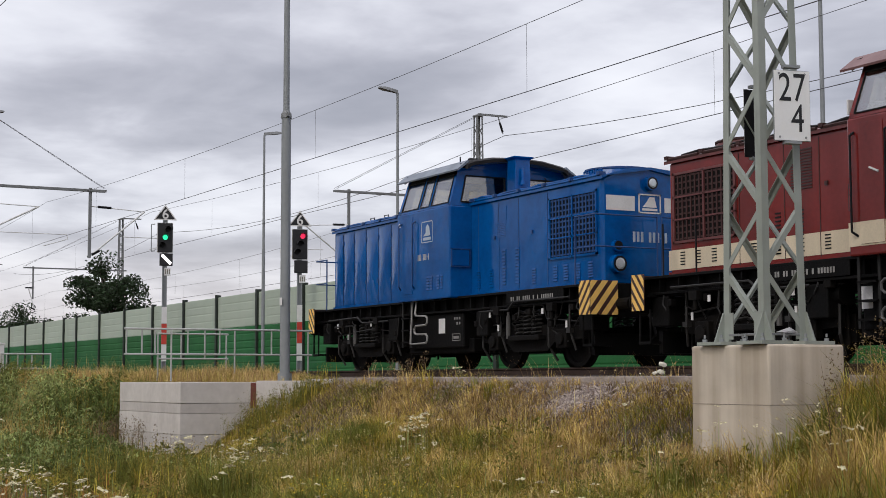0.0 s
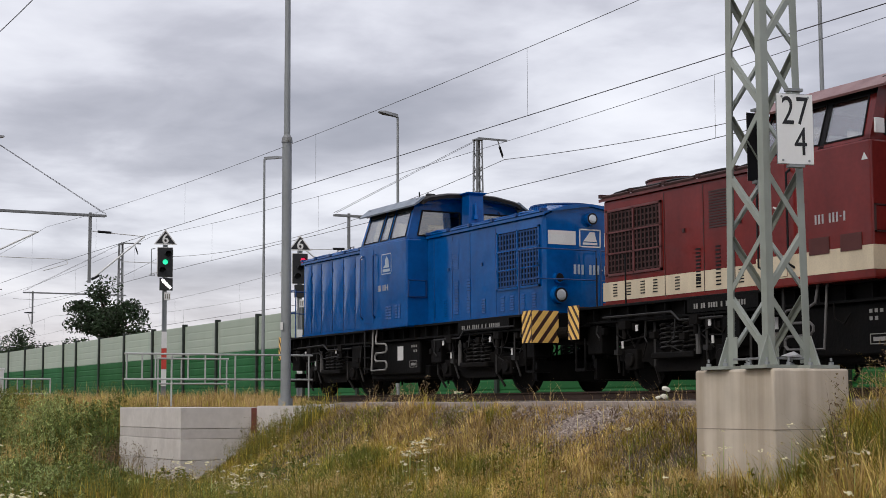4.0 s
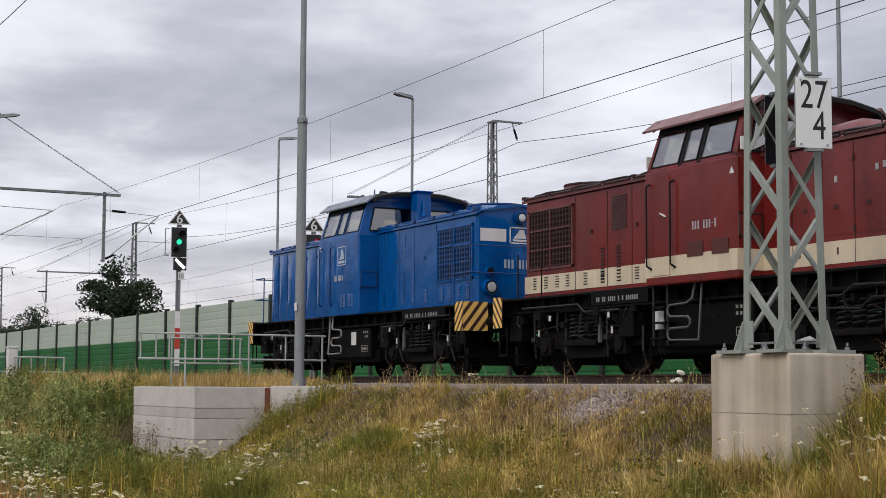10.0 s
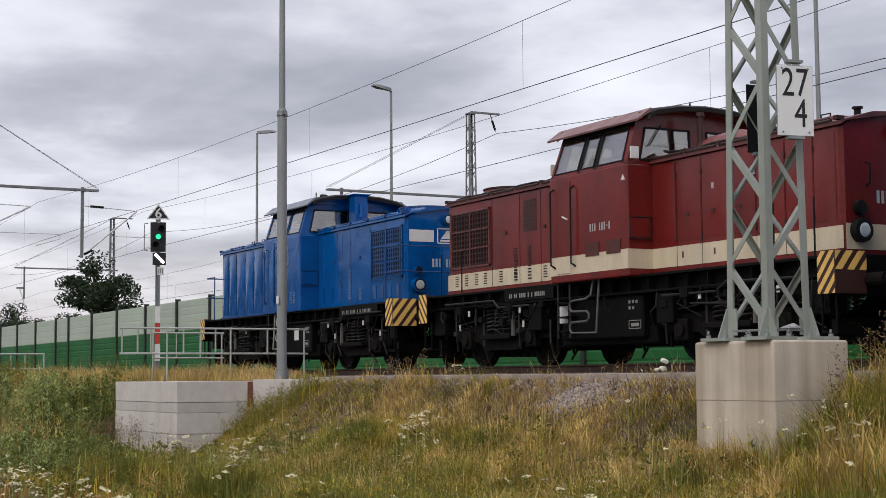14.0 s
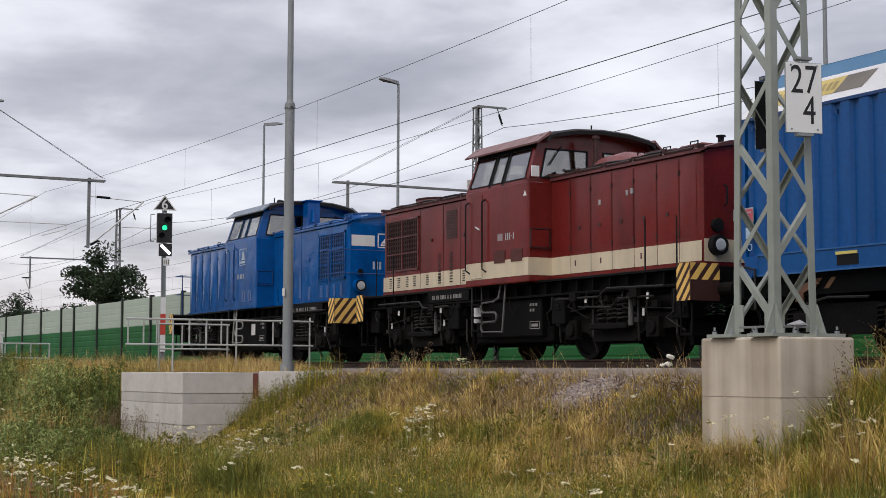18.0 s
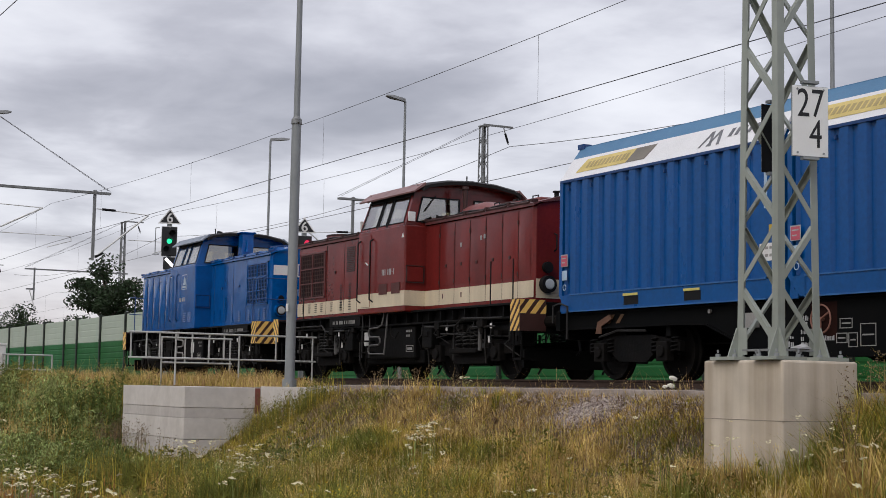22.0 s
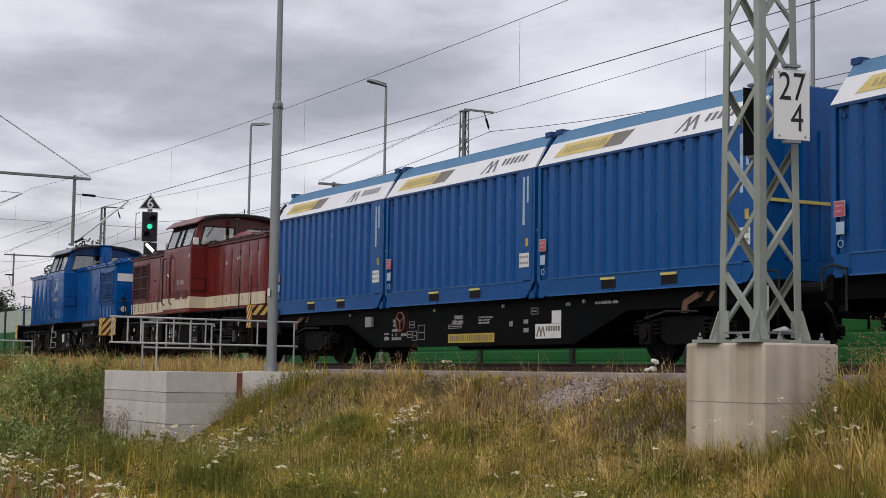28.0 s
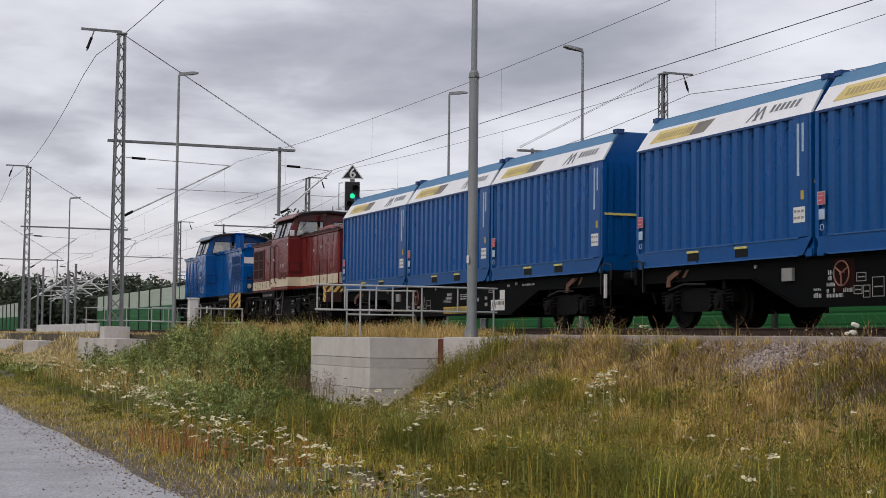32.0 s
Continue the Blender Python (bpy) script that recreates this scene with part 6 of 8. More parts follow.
def build_container():
    """Twenty-foot blue container with corrugated sides and a sloped roof edge; x runs from its front end."""
    t = thing("container", "blue corrugated wood-chip container with a white and pale blue sloped edge", "container", group="containers")
    L, W = 6.01, 1.25
    part("floor_pan", Mesh().box(0.05, L - 0.05, -W + 0.06, W - 0.06, 1.2, 1.52), BOX_BLUE, t)
    for s in (-1, 1):
        y = s * W
        m = Mesh()
        n = 15
        pts = []
        x0, x1 = 0.16, L - 0.5
        pitch = (x1 - x0) / n
        for k in range(n):
            a = x0 + k * pitch
            pts += [(a, 0.0), (a + pitch * 0.11, -0.06), (a + pitch * 0.42, -0.06), (a + pitch * 0.53, 0.0)]
        pts.append((x1, 0.0))
        vs = [(x, y + s * d - s * 0.012, z) for z in (1.5, 3.52) for x, d in pts]
        k = len(pts)
        m.add(vs, [(i, i + 1, k + i + 1, k + i) for i in range(k - 1)])
        part("side_panel", m, BOX_BLUE, t)
        part("flat_panel", Mesh().box(L - 0.5, L - 0.06, min(y, y - s * 0.04), max(y, y - s * 0.04), 1.5, 3.52), BOX_BLUE, t)
        for x in (0.0, L - 0.1):
            part("corner_post", Mesh().box(x, x + 0.1, min(y, y - s * 0.1), max(y, y - s * 0.1), 1.48, 3.54), BOX_BLUE, t)
        # dark blue here paints in the shadow line under the tarpaulin's edge
        part("top_rail", Mesh().box(0.0, L, min(y + s * 0.004, y - s * 0.06), max(y + s * 0.004, y - s * 0.06), 3.5, 3.545), BLUE_DARK, t)
        sill = part("bottom_rail", Mesh().box(0.36, L - 0.36, min(y, y - s * 0.05), max(y, y - s * 0.05), 1.19, 1.49), BOX_BLUE, t)
        for z0, z1 in ((1.475, 1.497), (1.176, 1.2)):
            part("rail_lip", Mesh().box(0.36, L - 0.36, min(y + s * 0.016, y - s * 0.02), max(y + s * 0.016, y - s * 0.02), z0, z1), BOX_LIP, sill)
        for x in (2.02, 3.68):
            part("fork_pocket", Mesh().box(x, x + 0.42, min(y + s * 0.003, y - s * 0.02), max(y + s * 0.003, y - s * 0.02), 1.24, 1.385), RUBBER, sill, "dark forklift pocket")
            part("pocket_plate", Mesh().box(x - 0.01, x + 0.40, min(y + s * 0.016, y - s * 0.02), max(y + s * 0.016, y - s * 0.02), 1.39, 1.43), YELLOW_PALE, sill, "yellow pocket plate")
        for x, d in ((0.0, 1), (L, -1)):
            f = Mesh().prism([(x, y, 1.48), (x + d * 0.38, y, 1.48), (x + d * 0.38, y, 1.19), (x + d * 0.26, y, 1.19)], (0, -s * 0.02, 0))
            f.box(min(x + d * 0.02, x + d * 0.2), max(x + d * 0.02, x + d * 0.2), min(y - s * 0.02, y - s * 0.18), max(y - s * 0.02, y - s * 0.18), 1.165, 1.3)
            foot = part("corner_foot", f, BOX_BLUE, t)
            part("gusset", Mesh().prism([(x + d * 0.12, y - s * 0.004, 1.475), (x + d * 0.16, y - s * 0.004, 1.475), (x + d * 0.30, y - s * 0.06, 1.2), (x + d * 0.24, y - s * 0.06, 1.2)], (0, -s * 0.02, 0)), PALE_STICK, foot, "pale worn slanted gusset")
        # sloped edge in two colours
        a, b, c = Vector((0, s * 1.255, 3.545)), Vector((0, s * 1.01, 3.95)), Vector((0, s * 0.85, 4.18))
        nrm = Vector((0, s * 0.03, 0.022))
        lean = 0.10
        def slope(p0, p1, k0, k1, lift=0.0):
            n0 = nrm.normalized() * lift
            return [p0 + Vector((0.005 + lean * k0, 0, 0)) + n0, p0 + Vector((L - 0.005 - lean * k0 * 0.5, 0, 0)) + n0, p1 + Vector((L - 0.005 - lean * k1 * 0.5, 0, 0)) + n0, p1 + Vector((0.005 + lean * k1, 0, 0)) + n0]
        wb = part("white_band", Mesh().prism(slope(a, b, 0, 0.6), -nrm), BOX_WHITE, t, "white tarpaulin band")
        part("pale_blue_band", Mesh().prism(slope(b, c, 0.6, 1), -nrm), BOX_LIGHT, t, "pale blue tarpaulin edge")

        def on_band(pts, lift):
            """(distance along, share of the slope) onto the band."""
            d = nrm.normalized() * lift
            run = (lambda u: u) if s < 0 else (lambda u: L - u)
            return [Vector((run(u), 0, 0)) + a + (b - a) * k + d for u, k in pts]
        up = nrm.normalized() * 0.003
        part("yellow_print", Mesh().prism(on_band([(0.42, 0.25), (1.95, 0.25), (2.1, 0.85), (0.6, 0.85)], 0.003), up), LABEL_YELLOW, wb, "yellow printed lozenge")
        part("dark_print", Mesh().prism(on_band([(1.95, 0.25), (2.5, 0.25), (2.68, 0.85), (2.1, 0.85)], 0.003), up), LABEL_DARK, wb, "dark printed lozenge")
        for k in range(11):
            u = 0.68 + 0.118 * k
            part("letter_bar", Mesh().prism(on_band([(u, 0.4), (u + 0.08, 0.4), (u + 0.11, 0.7), (u + 0.03, 0.7)], 0.007), up * 0.5), material_grey_print, wb)
        w = Mesh()
        for u in (3.95, 4.15):
            w.prism(on_band([(u, 0.2), (u + 0.05, 0.2), (u + 0.27, 0.82), (u + 0.2, 0.82)], 0.003), up)
            w.prism(on_band([(u + 0.2, 0.82), (u + 0.26, 0.82), (u + 0.33, 0.2), (u + 0.26, 0.2)], 0.003), up)
        part("grey_print", w, GREY_PRINT, wb, "grey printed double peak")
        for k in range(6):
            u = 4.62 + 0.15 * k
            part("letter_bar", Mesh().prism(on_band([(u, 0.45), (u + 0.085, 0.45), (u + 0.125, 0.78), (u + 0.04, 0.78)], 0.003), up), GREY_PRINT, wb)
        # stickers; each side reads from its own front
        run = (lambda u: u) if s < 0 else (lambda u: L - u)
        def sticker(nm, u0, u1, z0, z1, mt, lb, lift=0.004):
            q = sorted((run(u0), run(u1)))
            return part(nm, Mesh().box(q[0], q[1], min(y + s * 0.001, y + s * lift), max(y + s * 0.001, y + s * lift), z0, z1), mt, t, lb)
        r = sticker("red_sticker", 0.06, 0.28, 1.99, 2.21, WORN_WHITE, "red and white warning sticker")
        sticker("sticker_field", 0.075, 0.265, 2.0, 2.19, LABEL_RED, "", 0.007)
        sticker("sticker_mark", 0.10, 0.24, 2.13, 2.15, WORN_WHITE, "", 0.009)
        sticker("sticker_mark", 0.10, 0.2, 2.055, 2.075, WORN_WHITE, "", 0.009)
        sticker("pale_sticker", 0.1, 0.26, 1.75, 1.92, PALE_STICK, "pale blue square sticker")
        d = sticker("data_sheet", 5.50, 5.83, 1.74, 2.0, WHITE, "white data sheet with grey marks")
        for k in range(6):
            sticker("sheet_mark", 5.515 + 0.105 * (k % 3), 5.59 + 0.105 * (k % 3), 1.91 - 0.11 * (k // 3), 1.95 - 0.11 * (k // 3), PIPE, "", 0.007)
        sticker("yellow_sticker", 5.71, 5.80, 2.12, 2.27, YELLOW_DIM2, "small yellow sticker")
        sticker("number_strip", 5.6, 5.67, 2.52, 3.4, PALE_STICK, "upright strip of pale marks")
        sticker("number_strip", 5.74, 5.80, 2.92, 3.4, PALE_STICK, "upright strip of pale marks")
        ring = Mesh()
        for k in range(12):
            aa, bb = 2 * math.pi * k / 12, 2 * math.pi * (k + 1) / 12
            ring.tube((run(0.19) + 0.05 * math.cos(aa), y + s * 0.004, 1.62 + 0.05 * math.sin(aa)), (run(0.19) + 0.05 * math.cos(bb), y + s * 0.004, 1.62 + 0.05 * math.sin(bb)), 0.007, n=4)
        part("ring_mark", ring, PALE_STICK, t)
        for k in (0, 2, 5, 8, 11, 14):
            x = x0 + (k + 0.3) * pitch
            part("tie_ring", Mesh().box(x - 0.018, x + 0.018, min(y, y - s * 0.045), max(y, y - s * 0.045), 3.34, 3.4), BLUE_DARK, t)
    for x, d in ((0.0, 1), (L, -1)):
        outline = [(x + d * 0.02, -W + 0.02, 1.5), (x + d * 0.02, W - 0.02, 1.5), (x + d * 0.02, W - 0.02, 3.53), (x + d * 0.06, 0.86, 4.16), (x + d * 0.06, -0.86, 4.16), (x + d * 0.02, -W + 0.02, 3.53)]
        ew = part("end_wall", Mesh().prism(outline, (d * 0.05, 0, 0)), BOX_BLUE, t)
        for k in range(7):
            yy = -1.05 + 0.35 * k
            part("end_rib", Mesh().box(min(x + d * 0.0, x + d * 0.03), max(x + d * 0.0, x + d * 0.03), yy - 0.05, yy + 0.05, 1.55, 3.5), BOX_BLUE, ew)
        part("yellow_bar", Mesh().box(min(x - d * 0.004, x + d * 0.02), max(x - d * 0.004, x + d * 0.02), -1.2, 1.2, 2.38, 2.43), YELLOW_PALE, ew, "yellow locking bar")
        part("end_beam", Mesh().box(min(x, x + d * 0.08), max(x, x + d * 0.08), -W + 0.05, W - 0.05, 1.2, 1.5), BOX_BLUE, ew)
        for s in (-1, 1):
            part("roof_casting", Mesh().box(min(x + d * 0.03, x + d * 0.22), max(x + d * 0.03, x + d * 0.22), min(s * 0.72, s * 0.9), max(s * 0.72, s * 0.9), 4.14, 4.23), BLUE_DARK, t, "dark roof corner casting")
    part("roof", Mesh().box(0.06, L - 0.06, -0.86, 0.86, 4.13, 4.175), BOX_LIGHT, t)
    return t


def build_wagon():
    """Sixty-foot container wagon with fish-bellied sills; x from the first container's front end."""
    t = thing("flat_wagon", "dark grey container flat wagon with deep fish-bellied side sills", "railway wagon", group="container wagons")
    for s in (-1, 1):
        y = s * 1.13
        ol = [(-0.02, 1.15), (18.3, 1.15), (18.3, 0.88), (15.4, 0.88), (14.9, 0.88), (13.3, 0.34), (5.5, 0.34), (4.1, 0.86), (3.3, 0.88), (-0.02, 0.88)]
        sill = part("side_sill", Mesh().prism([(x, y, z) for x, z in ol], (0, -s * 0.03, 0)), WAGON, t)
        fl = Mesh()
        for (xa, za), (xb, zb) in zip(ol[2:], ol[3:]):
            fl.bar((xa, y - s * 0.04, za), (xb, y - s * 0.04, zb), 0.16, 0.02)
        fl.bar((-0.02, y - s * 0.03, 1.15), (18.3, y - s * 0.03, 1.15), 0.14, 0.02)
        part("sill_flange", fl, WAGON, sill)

        def plate(nm, u0, u1, z0, z1, mt, lb="", lift=0.004):
            return part(nm, Mesh().box(u0, u1, min(y + s * 0.001, y + s * lift), max(y + s * 0.001, y + s * lift), z0, z1), mt, sill, lb)
        # boards and stencils
        rs = random.Random(13)
        plate("yellow_board", 8.75, 10.55, 0.395, 0.57, YELLOW_DIM2, "yellow board with a row of dark bars")
        for k in range(22):
            plate("word_bar", 8.83 + 0.076 * k, 8.865 + 0.076 * k + 0.014 * (k % 3 == 0), 0.425, 0.54, LABEL_DARK, "", 0.008)
        plate("white_board", 12.0, 12.85, 0.44, 0.70, WHITE, "white board with grey peaks and bars")
        pk = Mesh()
        for u in (12.06, 12.18):
            for a, b in (((u, 0.48), (u + 0.08, 0.66)), ((u + 0.08, 0.66), (u + 0.15, 0.48))):
                pk.bar((a[0], y + s * 0.007, a[1]), (b[0], y + s * 0.007, b[1]), 0.03, 0.006, (0, 1, 0))
        part("board_mark", pk, LABEL_DARK, sill)
        for k in range(6):
            plate("letter_bar", 12.36 + 0.08 * k, 12.41 + 0.08 * k, 0.57, 0.66, LABEL_DARK, "", 0.008)
        plate("white_sheet", 12.55, 12.85, 0.705, 0.93, WHITE, "white sheet")
        for u0, u1, z0, z1 in ((6.3, 6.42, 0.85, 0.92), (6.3, 6.42, 0.76, 0.83), (6.26, 6.5, 0.66, 0.72), (6.26, 6.32, 0.56, 0.63), (6.44, 6.5, 0.56, 0.63), (6.7, 6.95, 0.56, 0.63), (6.26, 6.7, 0.48, 0.54), (5.9, 6.1, 0.6, 0.64), (5.9, 6.12, 0.48, 0.56), (9.0, 9.35, 0.86, 0.94), (8.9, 9.35, 0.77, 0.84), (9.95, 10.5, 0.86, 0.89), (9.95, 10.4, 0.81, 0.84), (9.95, 10.35, 0.75, 0.79), (11.1, 11.22, 0.68, 0.78), (11.6, 11.78, 0.72, 0.8), (11.6, 11.78, 0.56, 0.64), (13.0, 13.15, 1.0, 1.06), (13.9, 14.6, 1.0, 1.05)):
            m, u = Mesh(), u0
            while u < u1 - 0.012:
                w = min(rs.choice((0.014, 0.022, 0.034)), u1 - u)
                m.box(u, u + w, min(y + s * 0.001, y + s * 0.004), max(y + s * 0.001, y + s * 0.004), z0, z1 - rs.choice((0, 0, 0.012)))
                u += w + rs.choice((0.010, 0.014, 0.02))
            tagged(part("stencil_text", m, WORN_WHITE, sill, "row of small white stencil bars"), kind="stuff")
        for u0, u1, z0, z1 in ((7.05, 7.3, 0.72, 0.86), (6.98, 7.2, 0.52, 0.66), (7.22, 7.4, 0.46, 0.66), (7.45, 7.75, 0.47, 0.78), (8.75, 9.3, 0.68, 0.76), (11.85, 12.1, 0.88, 1.0)):
            fr = Mesh()
            for a, b, c, d in ((u0, u1, z0, z0 + 0.012), (u0, u1, z1 - 0.012, z1), (u0, u0 + 0.014, z0, z1), (u1 - 0.014, u1, z0, z1), (u0 + 0.04, u1 - 0.04, (z0 + z1) / 2 - 0.01, (z0 + z1) / 2 + 0.01)):
                fr.box(a, b, min(y + s * 0.001, y + s * 0.005), max(y + s * 0.001, y + s * 0.005), c, d)
            part("framed_mark", fr, PIPE, sill)
        plate("rust_stain", 6.46, 7.0, 0.58, 1.1, RUST_STAIN, "dark red-brown rust stain", 0.002)
        wheel = Mesh()
        for k in range(20):
            aa, bb = 2 * math.pi * k / 20, 2 * math.pi * (k + 1) / 20
            wheel.tube((6.72 + 0.2 * math.cos(aa), y + s * 0.05, 0.86 + 0.2 * math.sin(aa)), (6.72 + 0.2 * math.cos(bb), y + s * 0.05, 0.86 + 0.2 * math.sin(bb)), 0.013, n=6)
        for k in range(3):
            aa = 2 * math.pi * k / 3 + 0.5
            wheel.tube((6.72, y + s * 0.05, 0.86), (6.72 + 0.2 * math.cos(aa), y + s * 0.05, 0.86 + 0.2 * math.sin(aa)), 0.014, n=6)
        wheel.tube((6.72, y, 0.86), (6.72, y + s * 0.07, 0.86), 0.03)
        part("hand_wheel", wheel, BRAKE_ORANGE, sill, "orange-brown hand brake wheel")
        part("grey_box", Mesh().box(5.05, 5.35, min(y, y + s * 0.06), max(y, y + s * 0.06), 0.78, 1.0), PIPE, sill, "grey document box")
        for u in (4.2, 8.2, 10.9, 13.6):
            part("spigot", Mesh().tube((u, y, 1.06), (u, y + s * 0.04, 1.06), 0.035), PIPE, sill)
        for u in (0.15, 6.0, 6.25, 12.1, 12.35, 18.15):
            part("container_spigot", Mesh().box(u - 0.07, u + 0.07, min(y - s * 0.03, y + s * 0.08), max(y - s * 0.03, y + s * 0.08), 1.155, 1.175), WAGON, sill)
        for u in (1.15, 16.4):
            hook = Mesh().prism([(u, y + s * 0.03, 0.98), (u + 0.35, y + s * 0.03, 1.1), (u + 0.42, y + s * 0.03, 1.02), (u + 0.1, y + s * 0.03, 0.9), (u + 0.1, y + s * 0.03, 0.78), (u - 0.06, y + s * 0.03, 0.78)], (0, s * 0.03, 0))
            part("tow_hook", hook, HOOK, sill, "rusty pale towing hook")
            for k in range(2):
                part("yellow_stripe", Mesh().prism([(u + 0.2 + 0.28 * k, y + s * 0.005, 0.95), (u + 0.3 + 0.28 * k, y + s * 0.005, 0.95), (u + 0.45 + 0.28 * k, y + s * 0.005, 1.1), (u + 0.35 + 0.28 * k, y + s * 0.005, 1.1)], (0, s * 0.004, 0)), YELLOW_DIM, sill)
    for x in (-0.02, 3.0, 6.1, 9.15, 12.2, 15.3, 18.2):
        part("cross_member", Mesh().box(x, x + 0.12, -1.1, 1.1, 0.7, 1.14), WAGON, t)
    part("centre_sill", Mesh().box(-0.02, 18.3, -0.3, 0.3, 0.62, 1.12), WAGON, t)
    for bx in (2.05, 16.25):
        bg = part("bogie", Mesh().box(bx - 0.4, bx + 0.4, -0.9, 0.9, 0.45, 0.75), BLACK, t)
        for s in (-1, 1):
            ol = [(bx - 1.3, 0.62), (bx - 1.3, 0.46), (bx - 0.65, 0.46), (bx - 0.4, 0.3), (bx + 0.4, 0.3), (bx + 0.65, 0.46), (bx + 1.3, 0.46), (bx + 1.3, 0.62), (bx + 0.5, 0.74), (bx - 0.5, 0.74)]
            part("side_frame", Mesh().prism([(x, s * 0.98, z) for x, z in ol], (0, s * 0.1, 0)), BLACK, bg)
            for wx in (bx - 0.9, bx + 0.9):
                part("axle_box", Mesh().box(wx - 0.15, wx + 0.15, min(s * 1.0, s * 1.16), max(s * 1.0, s * 1.16), 0.3, 0.62).tube((wx, s * 1.16, 0.46), (wx, s * 1.2, 0.46), 0.1, n=12), BLACK2, bg, bevel=0.015)
                for k in (-0.26, 0.26):
                    part("coil_spring", helix(wx + k, s * 1.06, 0.42, 0.68, 0.075, 4), BLACK, bg)
            part("brake_rod", Mesh().pipe([(bx - 0.9, s * 1.15, 0.72), (bx - 0.3, s * 1.18, 0.82), (bx + 0.5, s * 1.18, 0.8)], 0.02), PIPE_DARK, bg)
        for wx in (bx - 0.9, bx + 0.9):
            ws = part("wheelset", wheelset_mesh(0.46), BLACK2, bg, at=pose(wx, 0, 0.46))
            WHEELS.append((ws, 0.46, wx, 1))
    for e, bx in ((-1, -0.02), (1, 18.6)):
        part("end_beam", Mesh().box(bx - 0.06, bx + 0.06, -1.25, 1.25, 0.86, 1.2), WAGON, t)
        for s in (-1, 1):
            w = 0.3 if e < 0 else 0.85
            part("buffer", Mesh().tube((bx, s * 0.875, 1.06), (bx + e * (w - 0.06), s * 0.875, 1.06), 0.1, n=12).tube((bx + e * (w - 0.05), s * 0.875, 1.06), (bx + e * w, s * 0.875, 1.06), 0.2, n=18), BLACK2, t)
            part("grab_rail", Mesh().pipe([(bx - e * 0.35, s * 1.28, 0.7), (bx - e * 0.35, s * 1.28, 1.28), (bx - e * 0.1, s * 1.28, 1.34), (bx + e * 0.12, s * 1.28, 1.3), (bx + e * 0.12, s * 1.28, 1.0)], 0.018), PIPE_DARK, t)
        part("coupling", Mesh().box(bx - 0.05, bx + e * 0.3 + 0.05, -0.06, 0.06, 0.98, 1.1), BLACK2, t)
        part("air_hose", Mesh().pipe([(bx, -0.35, 0.95), (bx + e * 0.2, -0.35, 0.75), (bx + e * 0.25, -0.3, 0.5)], 0.025), RUBBER, t)
    part("shunter_step", Mesh().box(18.35, 18.7, -1.28, -0.98, 0.42, 0.45).box(18.35, 18.38, -1.28, -1.25, 0.42, 1.2).box(18.67, 18.7, -1.28, -1.25, 0.42, 1.2), WAGON, t)
    part("white_board", Mesh().box(18.42, 18.46, -1.3, -1.24, 0.62, 1.12), WHITE, t)
    return t


BOX_LIP = material("worn_blue_edge_paint", (0.03, 0.13, 0.34), 0.35, spec=0.4)
GREY_PRINT = material("grey_tarpaulin_print", (0.16, 0.165, 0.18), 0.55)
material_grey_print = material("brown_grey_print", (0.40, 0.31, 0.12), 0.5)
PALE_STICK = material("pale_blue_sticker", (0.42, 0.55, 0.68), 0.5)
RUST_STAIN = material("dark_rust_stained_paint", (0.022, 0.007, 0.005), 0.7, spec=0.1)
BRAKE_ORANGE = material("orange_brown_paint", (0.27, 0.12, 0.085), 0.6)
HOOK = material("rusty_pale_steel", (0.13, 0.062, 0.035), 0.7)
YELLOW_DIM2 = material("yellow_board_paint", (0.55, 0.38, 0.05), 0.55)
YELLOW_DIM = material("dirty_yellow_paint", (0.14, 0.07, 0.03), 0.7)

TRAIN = []
blue = build_loco("diesel_locomotive", "blue diesel locomotive with white emblems and striped buffer plates", BLUE, BLUE_DARK, BLUE, None, False, True)
TRAIN.append((blue, -20.35))
red = build_loco("diesel_locomotive", "dark red diesel locomotive with a cream stripe", RED, RED_DARK, RED_ROOF, None, True, False)
TRAIN.append((red, -7.0))
wagon = build_wagon()
TRAIN.append((wagon, 0.0))
first = build_container()
TRAIN.append((first, 0.0))
for k in (1, 2):
    TRAIN.append((copy_thing(first, Matrix.Identity(4)), 6.116 * k))
for k in range(3):
    TRAIN.append((copy_thing(first, Matrix.Identity(4)), 19.74 + 6.116 * k))
wagon_2 = copy_thing(wagon, Matrix.Identity(4))
TRAIN.append((wagon_2, 19.74))
for b in wagon_2.children:
    if b.name.startswith("bogie"):
        for o in b.children:
            if o.name.startswith("wheelset"):
                WHEELS.append((o, 0.46, o.location.x, 1))


# ---- plants ----
RNG = np.random.default_rng(7)


def quick_mesh(name, verts, counts, mat):
    """A mesh from an array of vertices used once each, face after face; counts: the corners of each face."""
    me = bpy.data.meshes.new(name)
    n = len(verts)
    me.vertices.add(n)
    me.vertices.foreach_set("co", np.asarray(verts, dtype=np.float32).ravel())
    me.loops.add(n)
    me.loops.foreach_set("vertex_index", np.arange(n, dtype=np.int32))
    starts = np.concatenate(([0], np.cumsum(counts)[:-1])).astype(np.int32)
    me.polygons.add(len(counts))
    me.polygons.foreach_set("loop_start", starts)
    me.update(calc_edges=True)
    me.validate()
    me.materials.append(mat)
    return me


def heights(x, y):
    return np.array([ground_height(a, b) for a, b in zip(x, y)])


